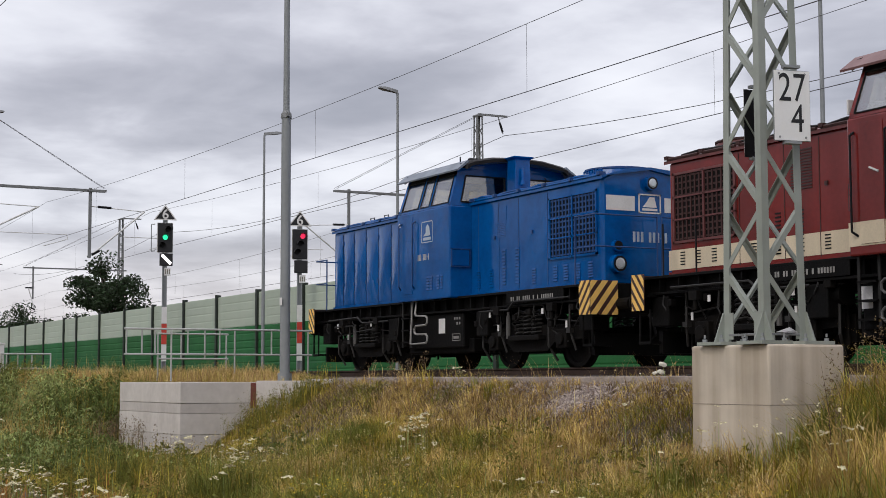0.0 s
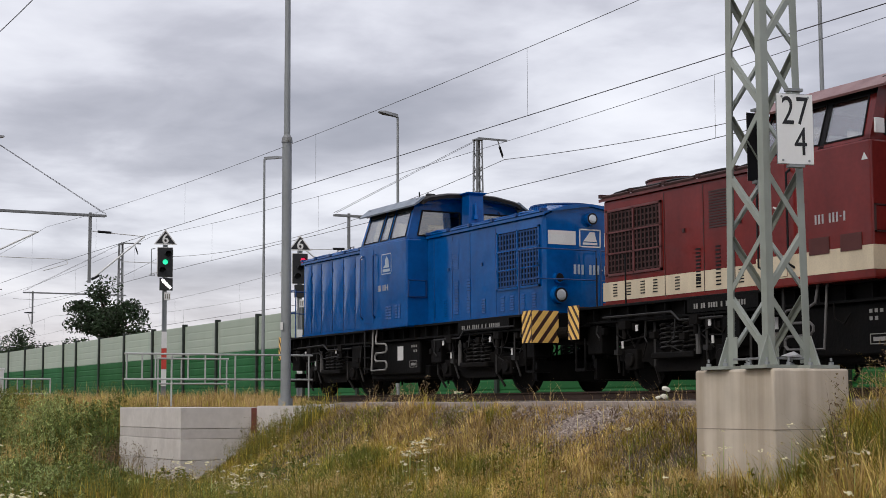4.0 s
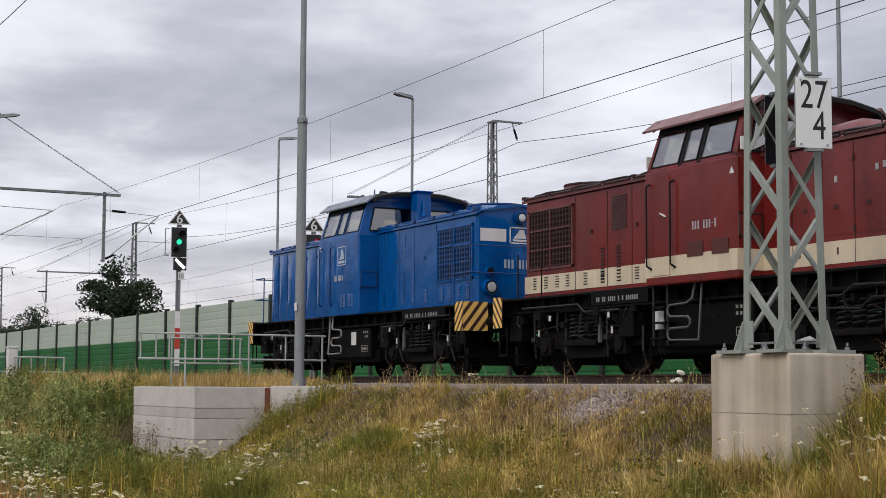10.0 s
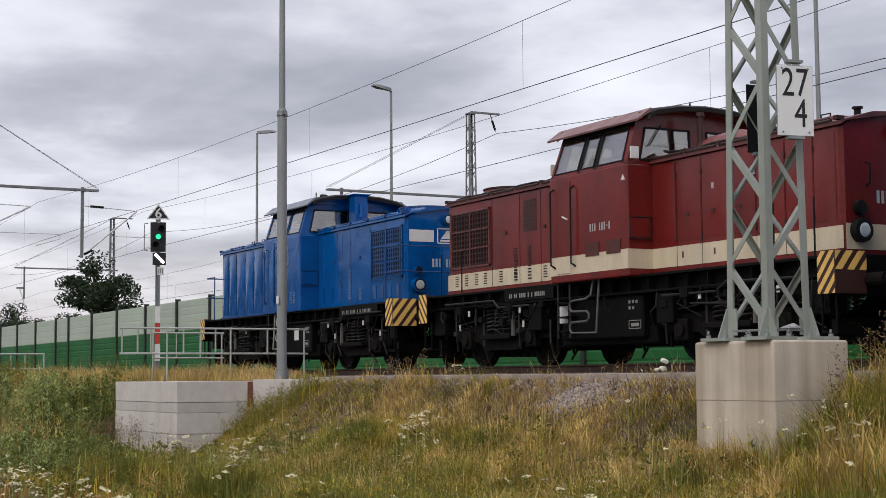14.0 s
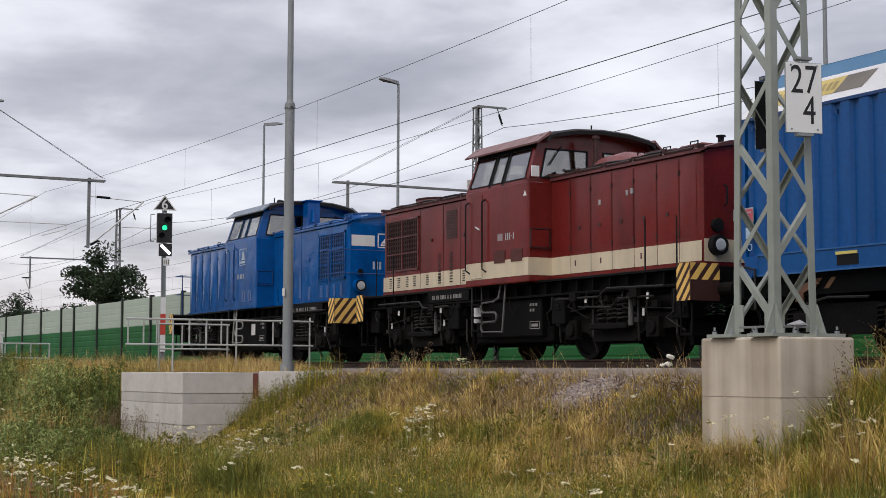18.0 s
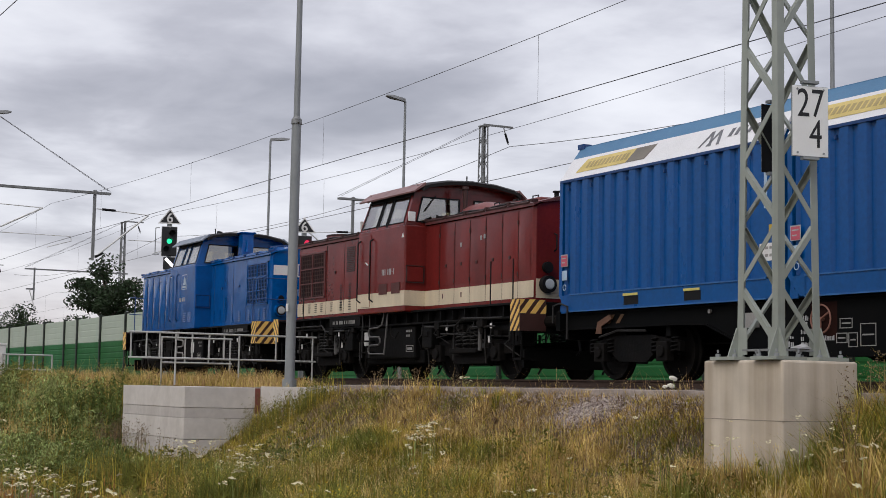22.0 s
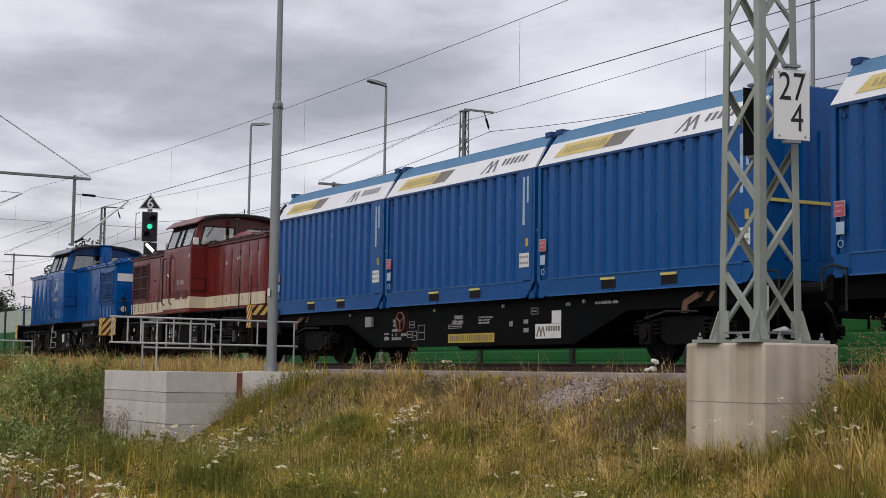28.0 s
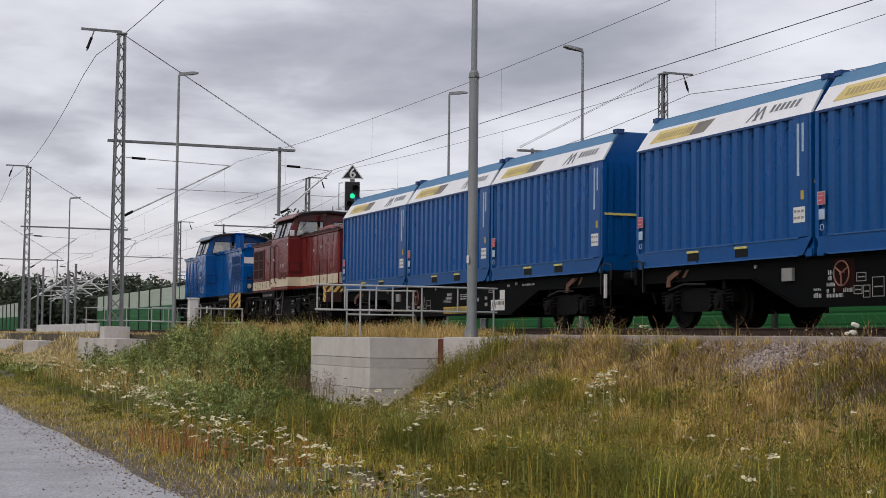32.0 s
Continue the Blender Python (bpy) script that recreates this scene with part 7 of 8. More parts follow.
def blade_mesh(name, x, y, z, h, w, lean, mat, curl=0.5, angle=None):
    """Bent, tapering blades: a quad and a tip each, sharing an edge so that each is one island."""
    n = len(x)
    a = RNG.uniform(0, 2 * np.pi, n) if angle is None else angle
    d = np.stack([np.cos(a), np.sin(a)], 1)
    s = np.stack([-np.sin(a), np.cos(a)], 1)
    l1, l2 = lean * h * RNG.uniform(0.1, 0.5, n), lean * h * RNG.uniform(0.6, 1.4, n)
    base = np.stack([x, y], 1)
    v = np.zeros((n, 5, 3), np.float32)
    for i, (c, zz, ww) in enumerate(((base, z - 0.03, w), (base, z - 0.03, -w), (base + d * l1[:, None], z + h * 0.55, -w * 0.8), (base + d * l1[:, None], z + h * 0.55, w * 0.8), (base + d * l2[:, None], z + h * (1 - 0.15 * curl), w * 0))):
        v[:, i, :2] = c + s * (ww * 0.5)[:, None]
        v[:, i, 2] = zz
    me = bpy.data.meshes.new(name)
    me.vertices.add(n * 5)
    me.vertices.foreach_set("co", v.ravel())
    idx = (np.array([0, 1, 2, 3, 3, 2, 4])[None, :] + 5 * np.arange(n)[:, None]).astype(np.int32).ravel()
    me.loops.add(n * 7)
    me.loops.foreach_set("vertex_index", idx)
    me.polygons.add(n * 2)
    me.polygons.foreach_set("loop_start", (np.array([0, 4])[None, :] + 7 * np.arange(n)[:, None]).astype(np.int32).ravel())
    me.update(calc_edges=True)
    me.materials.append(mat)
    return me


def stuff(name, me, label, category):
    return tagged(new(name, me), label, category, kind="stuff")


def scatter(n, x0, x1, y0, y1, clump=0.16, per=9):
    m = max(1, n // per)
    cx, cy = RNG.uniform(x0, x1, m), RNG.uniform(y0, y1, m)
    x = np.repeat(cx, per) + RNG.normal(0, clump, m * per)
    y = np.repeat(cy, per) + RNG.normal(0, clump, m * per)
    return x, y


def clear(x, y):
    """Away from the concrete, the plinths and the road."""
    k = (y > 3.0 + 0.25 * np.sin(x * 1.3) * 0.5) & ~((x > -33.0) & (x < -28.6) & (y > 9.4)) & ~((x > -13.2) & (x < -11.9) & (y > 10.0) & (y < 11.15))
    k &= ~((x > -71.2) & (x < -60.2) & (y > 9.4) & (y < 10.7)) & (y < 11.02)
    return k


def patch(x, y):
    """0 to 1: how dry the meadow is there."""
    v = np.array([noise.noise((a * 0.55, b * 0.9, 5.0)) + 0.7 * noise.noise((a * 1.6, b * 1.9, 9.0)) for a, b in zip(x, y)])
    return np.clip(0.515 + 0.95 * v + 0.10 * (y - 9.4) + np.where(y < 8.3, -0.04, 0.0) + 0.03 - 0.30 * np.clip((-19 - x) / 7, 0, 1) - 0.3 * np.exp(-(((x + 10.5) / 2.2) ** 2 + ((y - 9.4) / 0.7) ** 2)), 0, 1)


def bare(x, y):
    """Where the stones of the bank lie open."""
    return np.exp(-(((x + 16.5) / 0.75) ** 2 + ((y - 10.66) / 0.26) ** 2)) + 0.2 * np.exp(-(((x + 16.8) / 2.4) ** 2 + ((y - 10.85) / 0.25) ** 2))


def trodden(x, y):
    """1, and less where the growth is kept short before the platform's corner."""
    return 1 - 0.72 * np.clip(1.5 - np.hypot(np.clip(np.abs(x + 27.2) - 4.2, 0, 9) * 0.7, np.clip(np.abs(y - 8.3) - 0.9, 0, 9)), 0, 1)


def tussocks(n, per, x0, x1, y0, y1, h, w):
    """Blades in tufts: each tuft has its own height, lean and dryness."""
    cx, cy = RNG.uniform(x0, x1, n), RNG.uniform(y0, y1, n)
    k = clear(cx, cy) & (RNG.random(n) > bare(cx, cy) * 1.3) & ((cy > 3.55) | (RNG.random(n) < 0.3))
    cx, cy = cx[k], cy[k]
    n = len(cx)
    f = np.array([0.8 + 0.75 * noise.noise((a * 0.6, b * 0.7, 2.0)) for a, b in zip(cx, cy)])
    th = h * np.clip(f, 0.35, 1.6) * RNG.uniform(0.45, 1.35, n) * np.clip((cy - 3.2) / 2.2, 0.14, 1) * np.where((cx < -22) & (cx > -34) & (cy > 6.0), 0.6, 1.0)
    th *= np.where((cx > -24.8) & (cx < -12.4) & (cy > 10.0) & (RNG.random(n) < 0.85), 0.36, 1.0) * np.where((cx > -18.6) & (cx < -14.3) & (cy > 9.8), 0.6, 1.0) * np.where((cx < -50) & (cy > 6.5), 0.4, 1.0)
    # trodden short before the platform's corner
    th *= trodden(cx, cy)
    dry = patch(cx, cy) + RNG.normal(0, 0.17, n)
    rad, turn, bend = RNG.uniform(0.025, 0.085, n), RNG.uniform(0, 6.28, n), RNG.uniform(0.25, 0.95, n)
    r = lambda q: np.repeat(q, per)
    m = n * per
    ox, oy = RNG.normal(0, 1, m) * r(rad), RNG.normal(0, 1, m) * r(rad)
    ang = np.where(RNG.random(m) < 0.5, np.arctan2(oy, ox), r(turn) + RNG.normal(0, 0.6, m))
    return r(cx) + ox, r(cy) + oy, r(th) * RNG.uniform(0.5, 1.15, m), w * RNG.uniform(0.6, 1.3, m), r(bend) * RNG.uniform(0.6, 1.3, m), r(dry), ang


def meadow():
    zones = ((6000, 26, -25, -5, 8.4, 11.0, 0.31, 0.0075), (5200, 26, -27, -4, 6.0, 8.8, 0.43, 0.008), (420, 22, -12.8, -8.6, 9.2, 10.7, 0.55, 0.010), (130, 24, -11.85, -9.2, 10.7, 11.0, 0.62, 0.009), (260, 20, -28.55, -24.6, 9.9, 11.0, 0.24, 0.009), (240, 20, -28.5, -24.3, 10.45, 11.0, 0.36, 0.008), (2600, 18, -46, -24, 6.0, 11.0, 0.36, 0.014), (2600, 12, -50, -8, 3.2, 6.3, 0.24, 0.010), (1600, 14, -120, -45, 3.2, 11.0, 0.42, 0.024))
    x, y, h, w, lean, d, ang = (np.concatenate(q) for q in zip(*[tussocks(*z) for z in zones]))
    z = heights(x, y)
    for lo, hi, mat, nm, lb in ((-9, 0.34, LUSH, "green_grass", "green meadow grass in tufts on the railway bank"), (0.34, 0.62, MID, "olive_grass", "olive half-dry grass in tufts on the railway bank"), (0.62, 9, DRY, "dry_grass", "straw-coloured dry grass on the railway bank")):
        k = (d > lo) & (d <= hi)
        stuff(nm, blade_mesh(nm, x[k], y[k], z[k], h[k] * (1.0 if mat is not DRY else 1.1), w[k], lean[k], mat, angle=ang[k]), lb, "grass")
    # short fine growth between the tufts
    x, y = scatter(52000, -30, -5, 5.0, 11.0, 0.12, 4)
    k = clear(x, y) & (RNG.random(len(x)) > bare(x, y) * 1.2)
    x, y = x[k], y[k]
    stuff("fine_grass", blade_mesh("fine_grass", x, y, heights(x, y), RNG.uniform(0.05, 0.2, len(x)), np.full(len(x), 0.007), 0.9, MID), "short fine grass between the tufts", "grass")
    for n, mat, nm, lb in ((30000, MID, "verge_grass", "short olive grass along the road"), (11000, PANICLE, "verge_straw", "short pale straw along the road")):
        x, y = scatter(n, -62, -8, 2.8, 4.5, 0.12, 6)
        k = (RNG.random(len(x)) < np.clip((y - 2.6) / 0.8, 0.05, 1)) & (y > 2.65)
        x, y = x[k], y[k]
        stuff(nm, blade_mesh(nm, x, y, heights(x, y), RNG.uniform(0.03, 0.11, len(x)), np.full(len(x), 0.007), 1.2, mat), lb, "grass")
    # straw about the far platform
    x, y = scatter(9000, -76, -56, 6.5, 10.3, 0.3, 12)
    far = scatter(9000, -122, -74, 5.5, 11.0, 0.5, 12)
    x, y = np.concatenate((x, far[0])), np.concatenate((y, far[1]))
    k = clear(x, y)
    x, y = x[k], y[k]
    stuff("bank_straw", blade_mesh("bank_straw", x, y, heights(x, y), RNG.uniform(0.15, 0.45, len(x)), np.where(x < -74, 0.035, 0.018), 0.6, PANICLE), "pale straw round the far platforms", "grass")
    x, y = scatter(34000, -25, -12.9, 9.5, 11.0, 0.1, 5)
    k = clear(x, y) & (RNG.random(len(x)) < (y - 9.5) / 1.2) & (RNG.random(len(x)) > bare(x, y))
    x, y = x[k], y[k]
    stuff("dry_litter", blade_mesh("dry_litter", x, y, heights(x, y), RNG.uniform(0.04, 0.14, len(x)), np.full(len(x), 0.009), 1.5, LITTER), "brown dry plant litter on the upper bank", "grass")
    # russet dock stalks by the road
    cx = np.concatenate((RNG.normal(-19.6, 1.3, 34), RNG.normal(-16.2, 0.4, 8), RNG.uniform(-30, -12, 18)))
    cy = np.concatenate((RNG.normal(3.85, 0.22, 34), RNG.normal(4.2, 0.1, 8), RNG.uniform(4.2, 7.5, 18)))
    per = 9
    x, y = np.repeat(cx, per) + RNG.normal(0, 0.05, len(cx) * per), np.repeat(cy, per) + RNG.normal(0, 0.05, len(cx) * per)
    stuff("russet_stalks", blade_mesh("russet_stalks", x, y, heights(x, y), RNG.uniform(0.2, 0.5, len(x)), np.full(len(x), 0.009), 0.35, RUSSET), "russet dry stalks at the road's edge", "weeds")
    # straw on the flat behind the platform and along the shoulder, in uneven stands
    x, y = scatter(40000, -60, -28.6, 11.25, 13.0, 0.14, 16)
    far = scatter(5000, -150, -60, 10.8, 12.4, 0.3)
    x, y = np.concatenate((x, far[0])), np.concatenate((y, far[1]))
    f = np.array([0.75 + 0.9 * noise.noise((a * 0.8, b * 1.1, 31.0)) + 0.4 * noise.noise((a * 3, b * 3, 33.0)) for a, b in zip(x, y)])
    k = RNG.random(len(x)) < f * 1.1 + 0.1
    x, y, f = x[k], y[k], f[k]
    z = np.full(len(x), -0.26)
    h = RNG.uniform(0.10, 0.52, len(x)) * np.clip(f, 0.4, 1.25) * np.clip((-27.5 - x) / 4, 0.3, 1) * np.where(x < -58, 0.35, 1.0)
    w = np.where(x < -60, 0.02, 0.008)
    pick = RNG.random(len(x)) + 0.5 * (f - 0.75)
    for lo, hi, mat, nm, lb in ((0.32, 9, TAN, "straw_grass", "tall pale straw grass on the flat by the track"), (-9, 0.32, MID, "flat_grass", "olive grass among the straw by the track")):
        k = (pick > lo) & (pick <= hi)
        stuff(nm, blade_mesh(nm, x[k], y[k], z[k], h[k], w[k], 0.55, mat), lb, "grass")
    # sparse stems and tufts along the track's shoulder
    cx = np.concatenate((RNG.uniform(-28, -5, 22), np.array([-24.5, -22.3, -21.0, -19.5, -18.2, -17.6, -17.0, -15.0, -14.2, -11.2, -10.8, -10.2])))
    cy = RNG.uniform(11.15, 12.9, len(cx))
    per = 12
    x, y = np.repeat(cx, per) + RNG.normal(0, 0.1, len(cx) * per), np.repeat(cy, per) + RNG.normal(0, 0.07, len(cx) * per)
    stuff("shoulder_tufts", blade_mesh("shoulder_tufts", x, y, np.full(len(x), -0.25), RNG.uniform(0.06, 0.22, len(x)), np.full(len(x), 0.006), 0.9, MID), "thin grass tufts on the track shoulder", "grass")
    per = 9
    x, y = np.repeat(cx, per) + RNG.normal(0, 0.16, len(cx) * per), np.repeat(cy, per) + RNG.normal(0, 0.1, len(cx) * per)
    h = RNG.uniform(0.2, 0.5, len(x))
    stuff("shoulder_stems", blade_mesh("shoulder_stems", x, y, np.full(len(x), -0.25), h, np.full(len(x), 0.004), 1.0, TAN), "dry grass stems on the track shoulder", "grass")


def leaf_quads(p, size, flat=0.5, slim=0.45):
    """Small four-cornered leaves round the points p, each turned its own way."""
    n = len(p)
    a = RNG.normal(0, 1, (n, 3))
    a[:, 2] *= flat
    a /= np.linalg.norm(a, axis=1)[:, None]
    b = np.cross(a, RNG.normal(0, 1, (n, 3)))
    b /= np.linalg.norm(b, axis=1)[:, None]
    s = np.asarray(size)[:, None] if np.ndim(size) else size
    v = np.stack([p - a * s, p + b * s * slim, p + a * s, p - b * s * slim], 1)
    return v.reshape(-1, 3)


def weeds():
    P, S, stems, Pd, Sd, Pn, Sn = [], [], [], [], [], [], []
    spots = [(120, -47, -33.4, 6.0, 10.6, 0.8, 1.0), (22, -37, -33.4, 8.2, 10.7, 1.05, 1.0), (16, -33.4, -30.5, 8.3, 9.2, 0.65, 0.8), (60, -33, -24.5, 5.6, 7.6, 0.5, 0.8), (120, -26, -6, 5.0, 9.4, 0.42, 0.75), (70, -24, -8, 5.4, 8.6, 0.5, 0.6), (34, -50.5, -46, 8.4, 10.8, 0.95, 1.2), (60, -28.6, -24.6, 10.35, 10.93, 0.62, 0.6), (40, -27.5, -21.5, 6.2, 8.6, 0.42, 0.8), (50, -60, -47, 6.0, 8.4, 0.28, 1.2), (5, -48.5, -46.5, 10.9, 11.6, 1.0, 1.0), (34, -115, -76, 5.5, 8.0, 0.3, 1.6), (16, -76, -57, 5.5, 7.5, 0.25, 1.3)]
    for n, x0, x1, y0, y1, h, k in spots:
        for _ in range(n):
            cx, cy = RNG.uniform(x0, x1), RNG.uniform(y0, y1)
            size = RNG.uniform(0.35, 1.45)
            deep = RNG.random() < 0.42 + 0.3 * (-36.5 < cx < -33)
            # a stand of several upright shoots of one height
            for _ in range(RNG.integers(7, 17)):
                x, y = cx + RNG.normal(0, 0.27 * k), cy + RNG.normal(0, 0.22 * k)
                if not clear(np.array([x]), np.array([y]))[0]:
                    continue
                z = ground_height(x, y)
                hh = h * size * RNG.uniform(0.75, 1.15) * (0.7 if y > 10.2 else 1.0) * (max(float(trodden(x, y)), 0.75 if y < 7.3 else 0.0) if x > -33.2 else 1.0)
                lx, ly = RNG.normal(0, 0.10, 2)
                m = int(20 + 42 * hh)
                t = RNG.uniform(0.12, 1, m)
                r = (0.025 + 0.085 * (1 - t) ** 0.7) * k
                near = x > -22.5 or y > 10
                (Pn if near else Pd if deep else P).append(np.stack([x + lx * t + RNG.normal(0, 1, m) * r, y + ly * t + RNG.normal(0, 1, m) * r, z + hh * t], 1))
                (Sn if near else Sd if deep else S).append(RNG.uniform(0.03, 0.065, m) * k * (0.6 if near else 1.0))
                stems.append((x, y, z, hh))
    v = leaf_quads(np.concatenate(P), np.concatenate(S), 1.3, 0.26)
    stuff("leafy_weeds", quick_mesh("leafy_weeds", v, np.full(len(v) // 4, 4), WEED), "grey-green leafy weeds on the railway bank", "weeds")
    v = leaf_quads(np.concatenate(Pd), np.concatenate(Sd), 1.3, 0.26)
    stuff("dark_weeds", quick_mesh("dark_weeds", v, np.full(len(v) // 4, 4), WEED_DARK), "dark green leafy weeds on the railway bank", "weeds")
    v = leaf_quads(np.concatenate(Pn), np.concatenate(Sn), 1.6, 0.22)
    stuff("bank_herbs", quick_mesh("bank_herbs", v, np.full(len(v) // 4, 4), HERB), "olive narrow-leaved herbs on the near bank", "weeds")
    s = np.array(stems)
    stuff("weed_stems", blade_mesh("weed_stems", s[:, 0], s[:, 1], s[:, 2], s[:, 3] * 1.08, np.full(len(s), 0.012), 0.15, MID), "upright stems of leafy weeds", "weeds")
    # tall straw among the weeds
    x, y = scatter(6500, -50, -33.1, 5.5, 10.9, 0.22, 9)
    k = clear(x, y)
    x, y = x[k], y[k]
    stuff("weedy_straw", blade_mesh("weedy_straw", x, y, heights(x, y), RNG.uniform(0.35, 0.95, len(x)), np.full(len(x), 0.010), 0.3, DRY), "pale straw standing among the weeds", "grass")
    # brown seed stalks
    st, P = [], []
    for n, cx, cy, sx, sy, h in ((26, -11.25, 11.25, 0.35, 0.25, 0.62), (40, -31.4, 9.1, 1.2, 0.22, 0.7), (14, -33.3, 9.6, 0.3, 0.4, 0.9), (9, -27.3, 10.6, 0.6, 0.2, 0.5), (12, -22.6, 11.25, 0.7, 0.2, 0.42), (5, -10.82, 9.86, 0.07, 0.05, 1.15), (16, -30, 8.8, 1.5, 0.4, 0.7)):
        for _ in range(n):
            x, y = cx + RNG.normal(0, sx), cy + RNG.normal(0, sy)
            z, hh = ground_height(x, y), h * RNG.uniform(0.6, 1.25)
            st.append((x, y, z, hh))
            m = 34
            t = RNG.uniform(0.45, 1, m)
            P.append(np.stack([x + RNG.normal(0, 0.03, m), y + RNG.normal(0, 0.03, m), z + hh * t], 1))
    s = np.array(st)
    stuff("seed_stalks", blade_mesh("seed_stalks", s[:, 0], s[:, 1], s[:, 2], s[:, 3], np.full(len(s), 0.012), 0.12, SEED), "brown dry seed stalks", "weeds")
    v = leaf_quads(np.concatenate(P), 0.016, 1.0)
    stuff("seed_heads", quick_mesh("seed_heads", v, np.full(len(v) // 4, 4), SEED), "brown seed heads on dry stalks", "weeds")


def umbels():
    st, P = [], []
    fields = [(36, -18.8, 6.97, 0.38, 0.17, 0.62, 0.85), (10, -17.5, 8.9, 0.35, 0.18, 0.5, 0.75), (13, -10.85, 9.72, 0.2, 0.06, 0.7, 0.72), (7, -12.4, 9.72, 0.13, 0.05, 0.72, 0.7), (6, -11.5, 9.72, 0.12, 0.05, 0.76, 0.65), (14, -18.4, 9.3, 0.35, 0.1, 0.58, 0.8), (8, -21.2, 11.5, 0.12, 0.06, 0.2, 0.9),
              (60, -31, 4.95, 2.8, 0.28, 0.44, 1.0), (75, -24, 4.6, 2.2, 0.26, 0.42, 0.95), (70, -18.3, 4.1, 1.6, 0.2, 0.40, 0.85), (60, -13.4, 3.85, 1.2, 0.15, 0.38, 0.75), (30, -11, 4.05, 0.8, 0.14, 0.38, 0.7), (9, -26.5, 8.6, 0.35, 0.12, 0.42, 1.0), (7, -25.2, 8.9, 0.5, 0.15, 0.4, 0.9), (12, -9.6, 6.2, 0.7, 0.3, 0.55, 0.75), (8, -12.0, 7.6, 0.5, 0.2, 0.5, 0.75), (16, -17, 8.6, 5.0, 0.9, 0.5, 0.55), (18, -18.8, 9.5, 0.4, 0.1, 0.4, 0.8), (10, -22, 9.2, 0.8, 0.3, 0.35, 0.7), (130, -41, 6.3, 4, 0.8, 0.6, 1.25), (60, -53, 6.4, 4, 0.8, 0.42, 1.3), (14, -13.5, 5.6, 1.2, 0.4, 0.5, 0.8)]
    for n, cx, cy, sx, sy, h, k in fields:
        for _ in range(n):
            x, y = cx + RNG.normal(0, sx), cy + RNG.normal(0, sy)
            if y < 3.6 or not (clear(np.array([x]), np.array([y]))[0] or y > 11.1):
                continue
            z, hh = ground_height(x, y), h * RNG.uniform(0.7, 1.25)
            st.append((x, y, z, hh))
            r = k * RNG.uniform(0.034, 0.072)
            # flat-topped: some six-cornered umbellets side by side, each tilted a little
            m = 9
            a, q = RNG.uniform(0, 6.28, m), np.sqrt(np.linspace(0.02, 1, m)) * r
            tilt = RNG.normal(0, 0.2, 2) + (-0.06, 0.08)
            for i in range(m):
                cx_, cy_ = q[i] * math.cos(a[i]), q[i] * math.sin(a[i])
                cz = z + hh * 0.95 - q[i] ** 2 * 4 + RNG.normal(0, 0.005) + tilt[0] * cx_ + tilt[1] * cy_
                t2, r2 = tilt + RNG.normal(0, 0.25, 2), r * RNG.uniform(0.26, 0.42)
                for j in range(6):
                    ux, uy = r2 * math.cos(j * 1.047) * RNG.uniform(0.75, 1.1), r2 * math.sin(j * 1.047) * RNG.uniform(0.75, 1.1)
                    P.append((x + cx_ + ux, y + cy_ + uy, cz + t2[0] * ux + t2[1] * uy))
    s = np.array(st)
    stuff("flower_stems", blade_mesh("flower_stems", s[:, 0], s[:, 1], s[:, 2], s[:, 3], np.full(len(s), 0.008), 0.02, WEED), "thin stems of white umbel flowers", "flowers")
    v = np.array(P)
    stuff("white_umbels", quick_mesh("white_umbels", v, np.full(len(v) // 6, 6), PETAL), "white flat-topped umbel flowers in the grass", "flowers")
    Q = []
    for n, cx, cy, sx, sy in ((130, -13.2, 3.75, 0.6, 0.18), (420, -14.0, 6.4, 0.7, 0.45), (160, -11.5, 7.6, 1.6, 0.6), (120, -26, 9, 3, 0.7)):
        x, y = cx + RNG.normal(0, sx, n), cy + RNG.normal(0, sy, n)
        Q.append(np.stack([x, y, heights(x, y) + RNG.uniform(0.2, 0.5, n)], 1))
    v = leaf_quads(np.concatenate(Q), 0.016, 0.4)
    stuff("yellow_flowers", quick_mesh("yellow_flowers", v, np.full(len(v) // 4, 4), PETAL_YELLOW), "small yellow meadow flowers", "flowers")


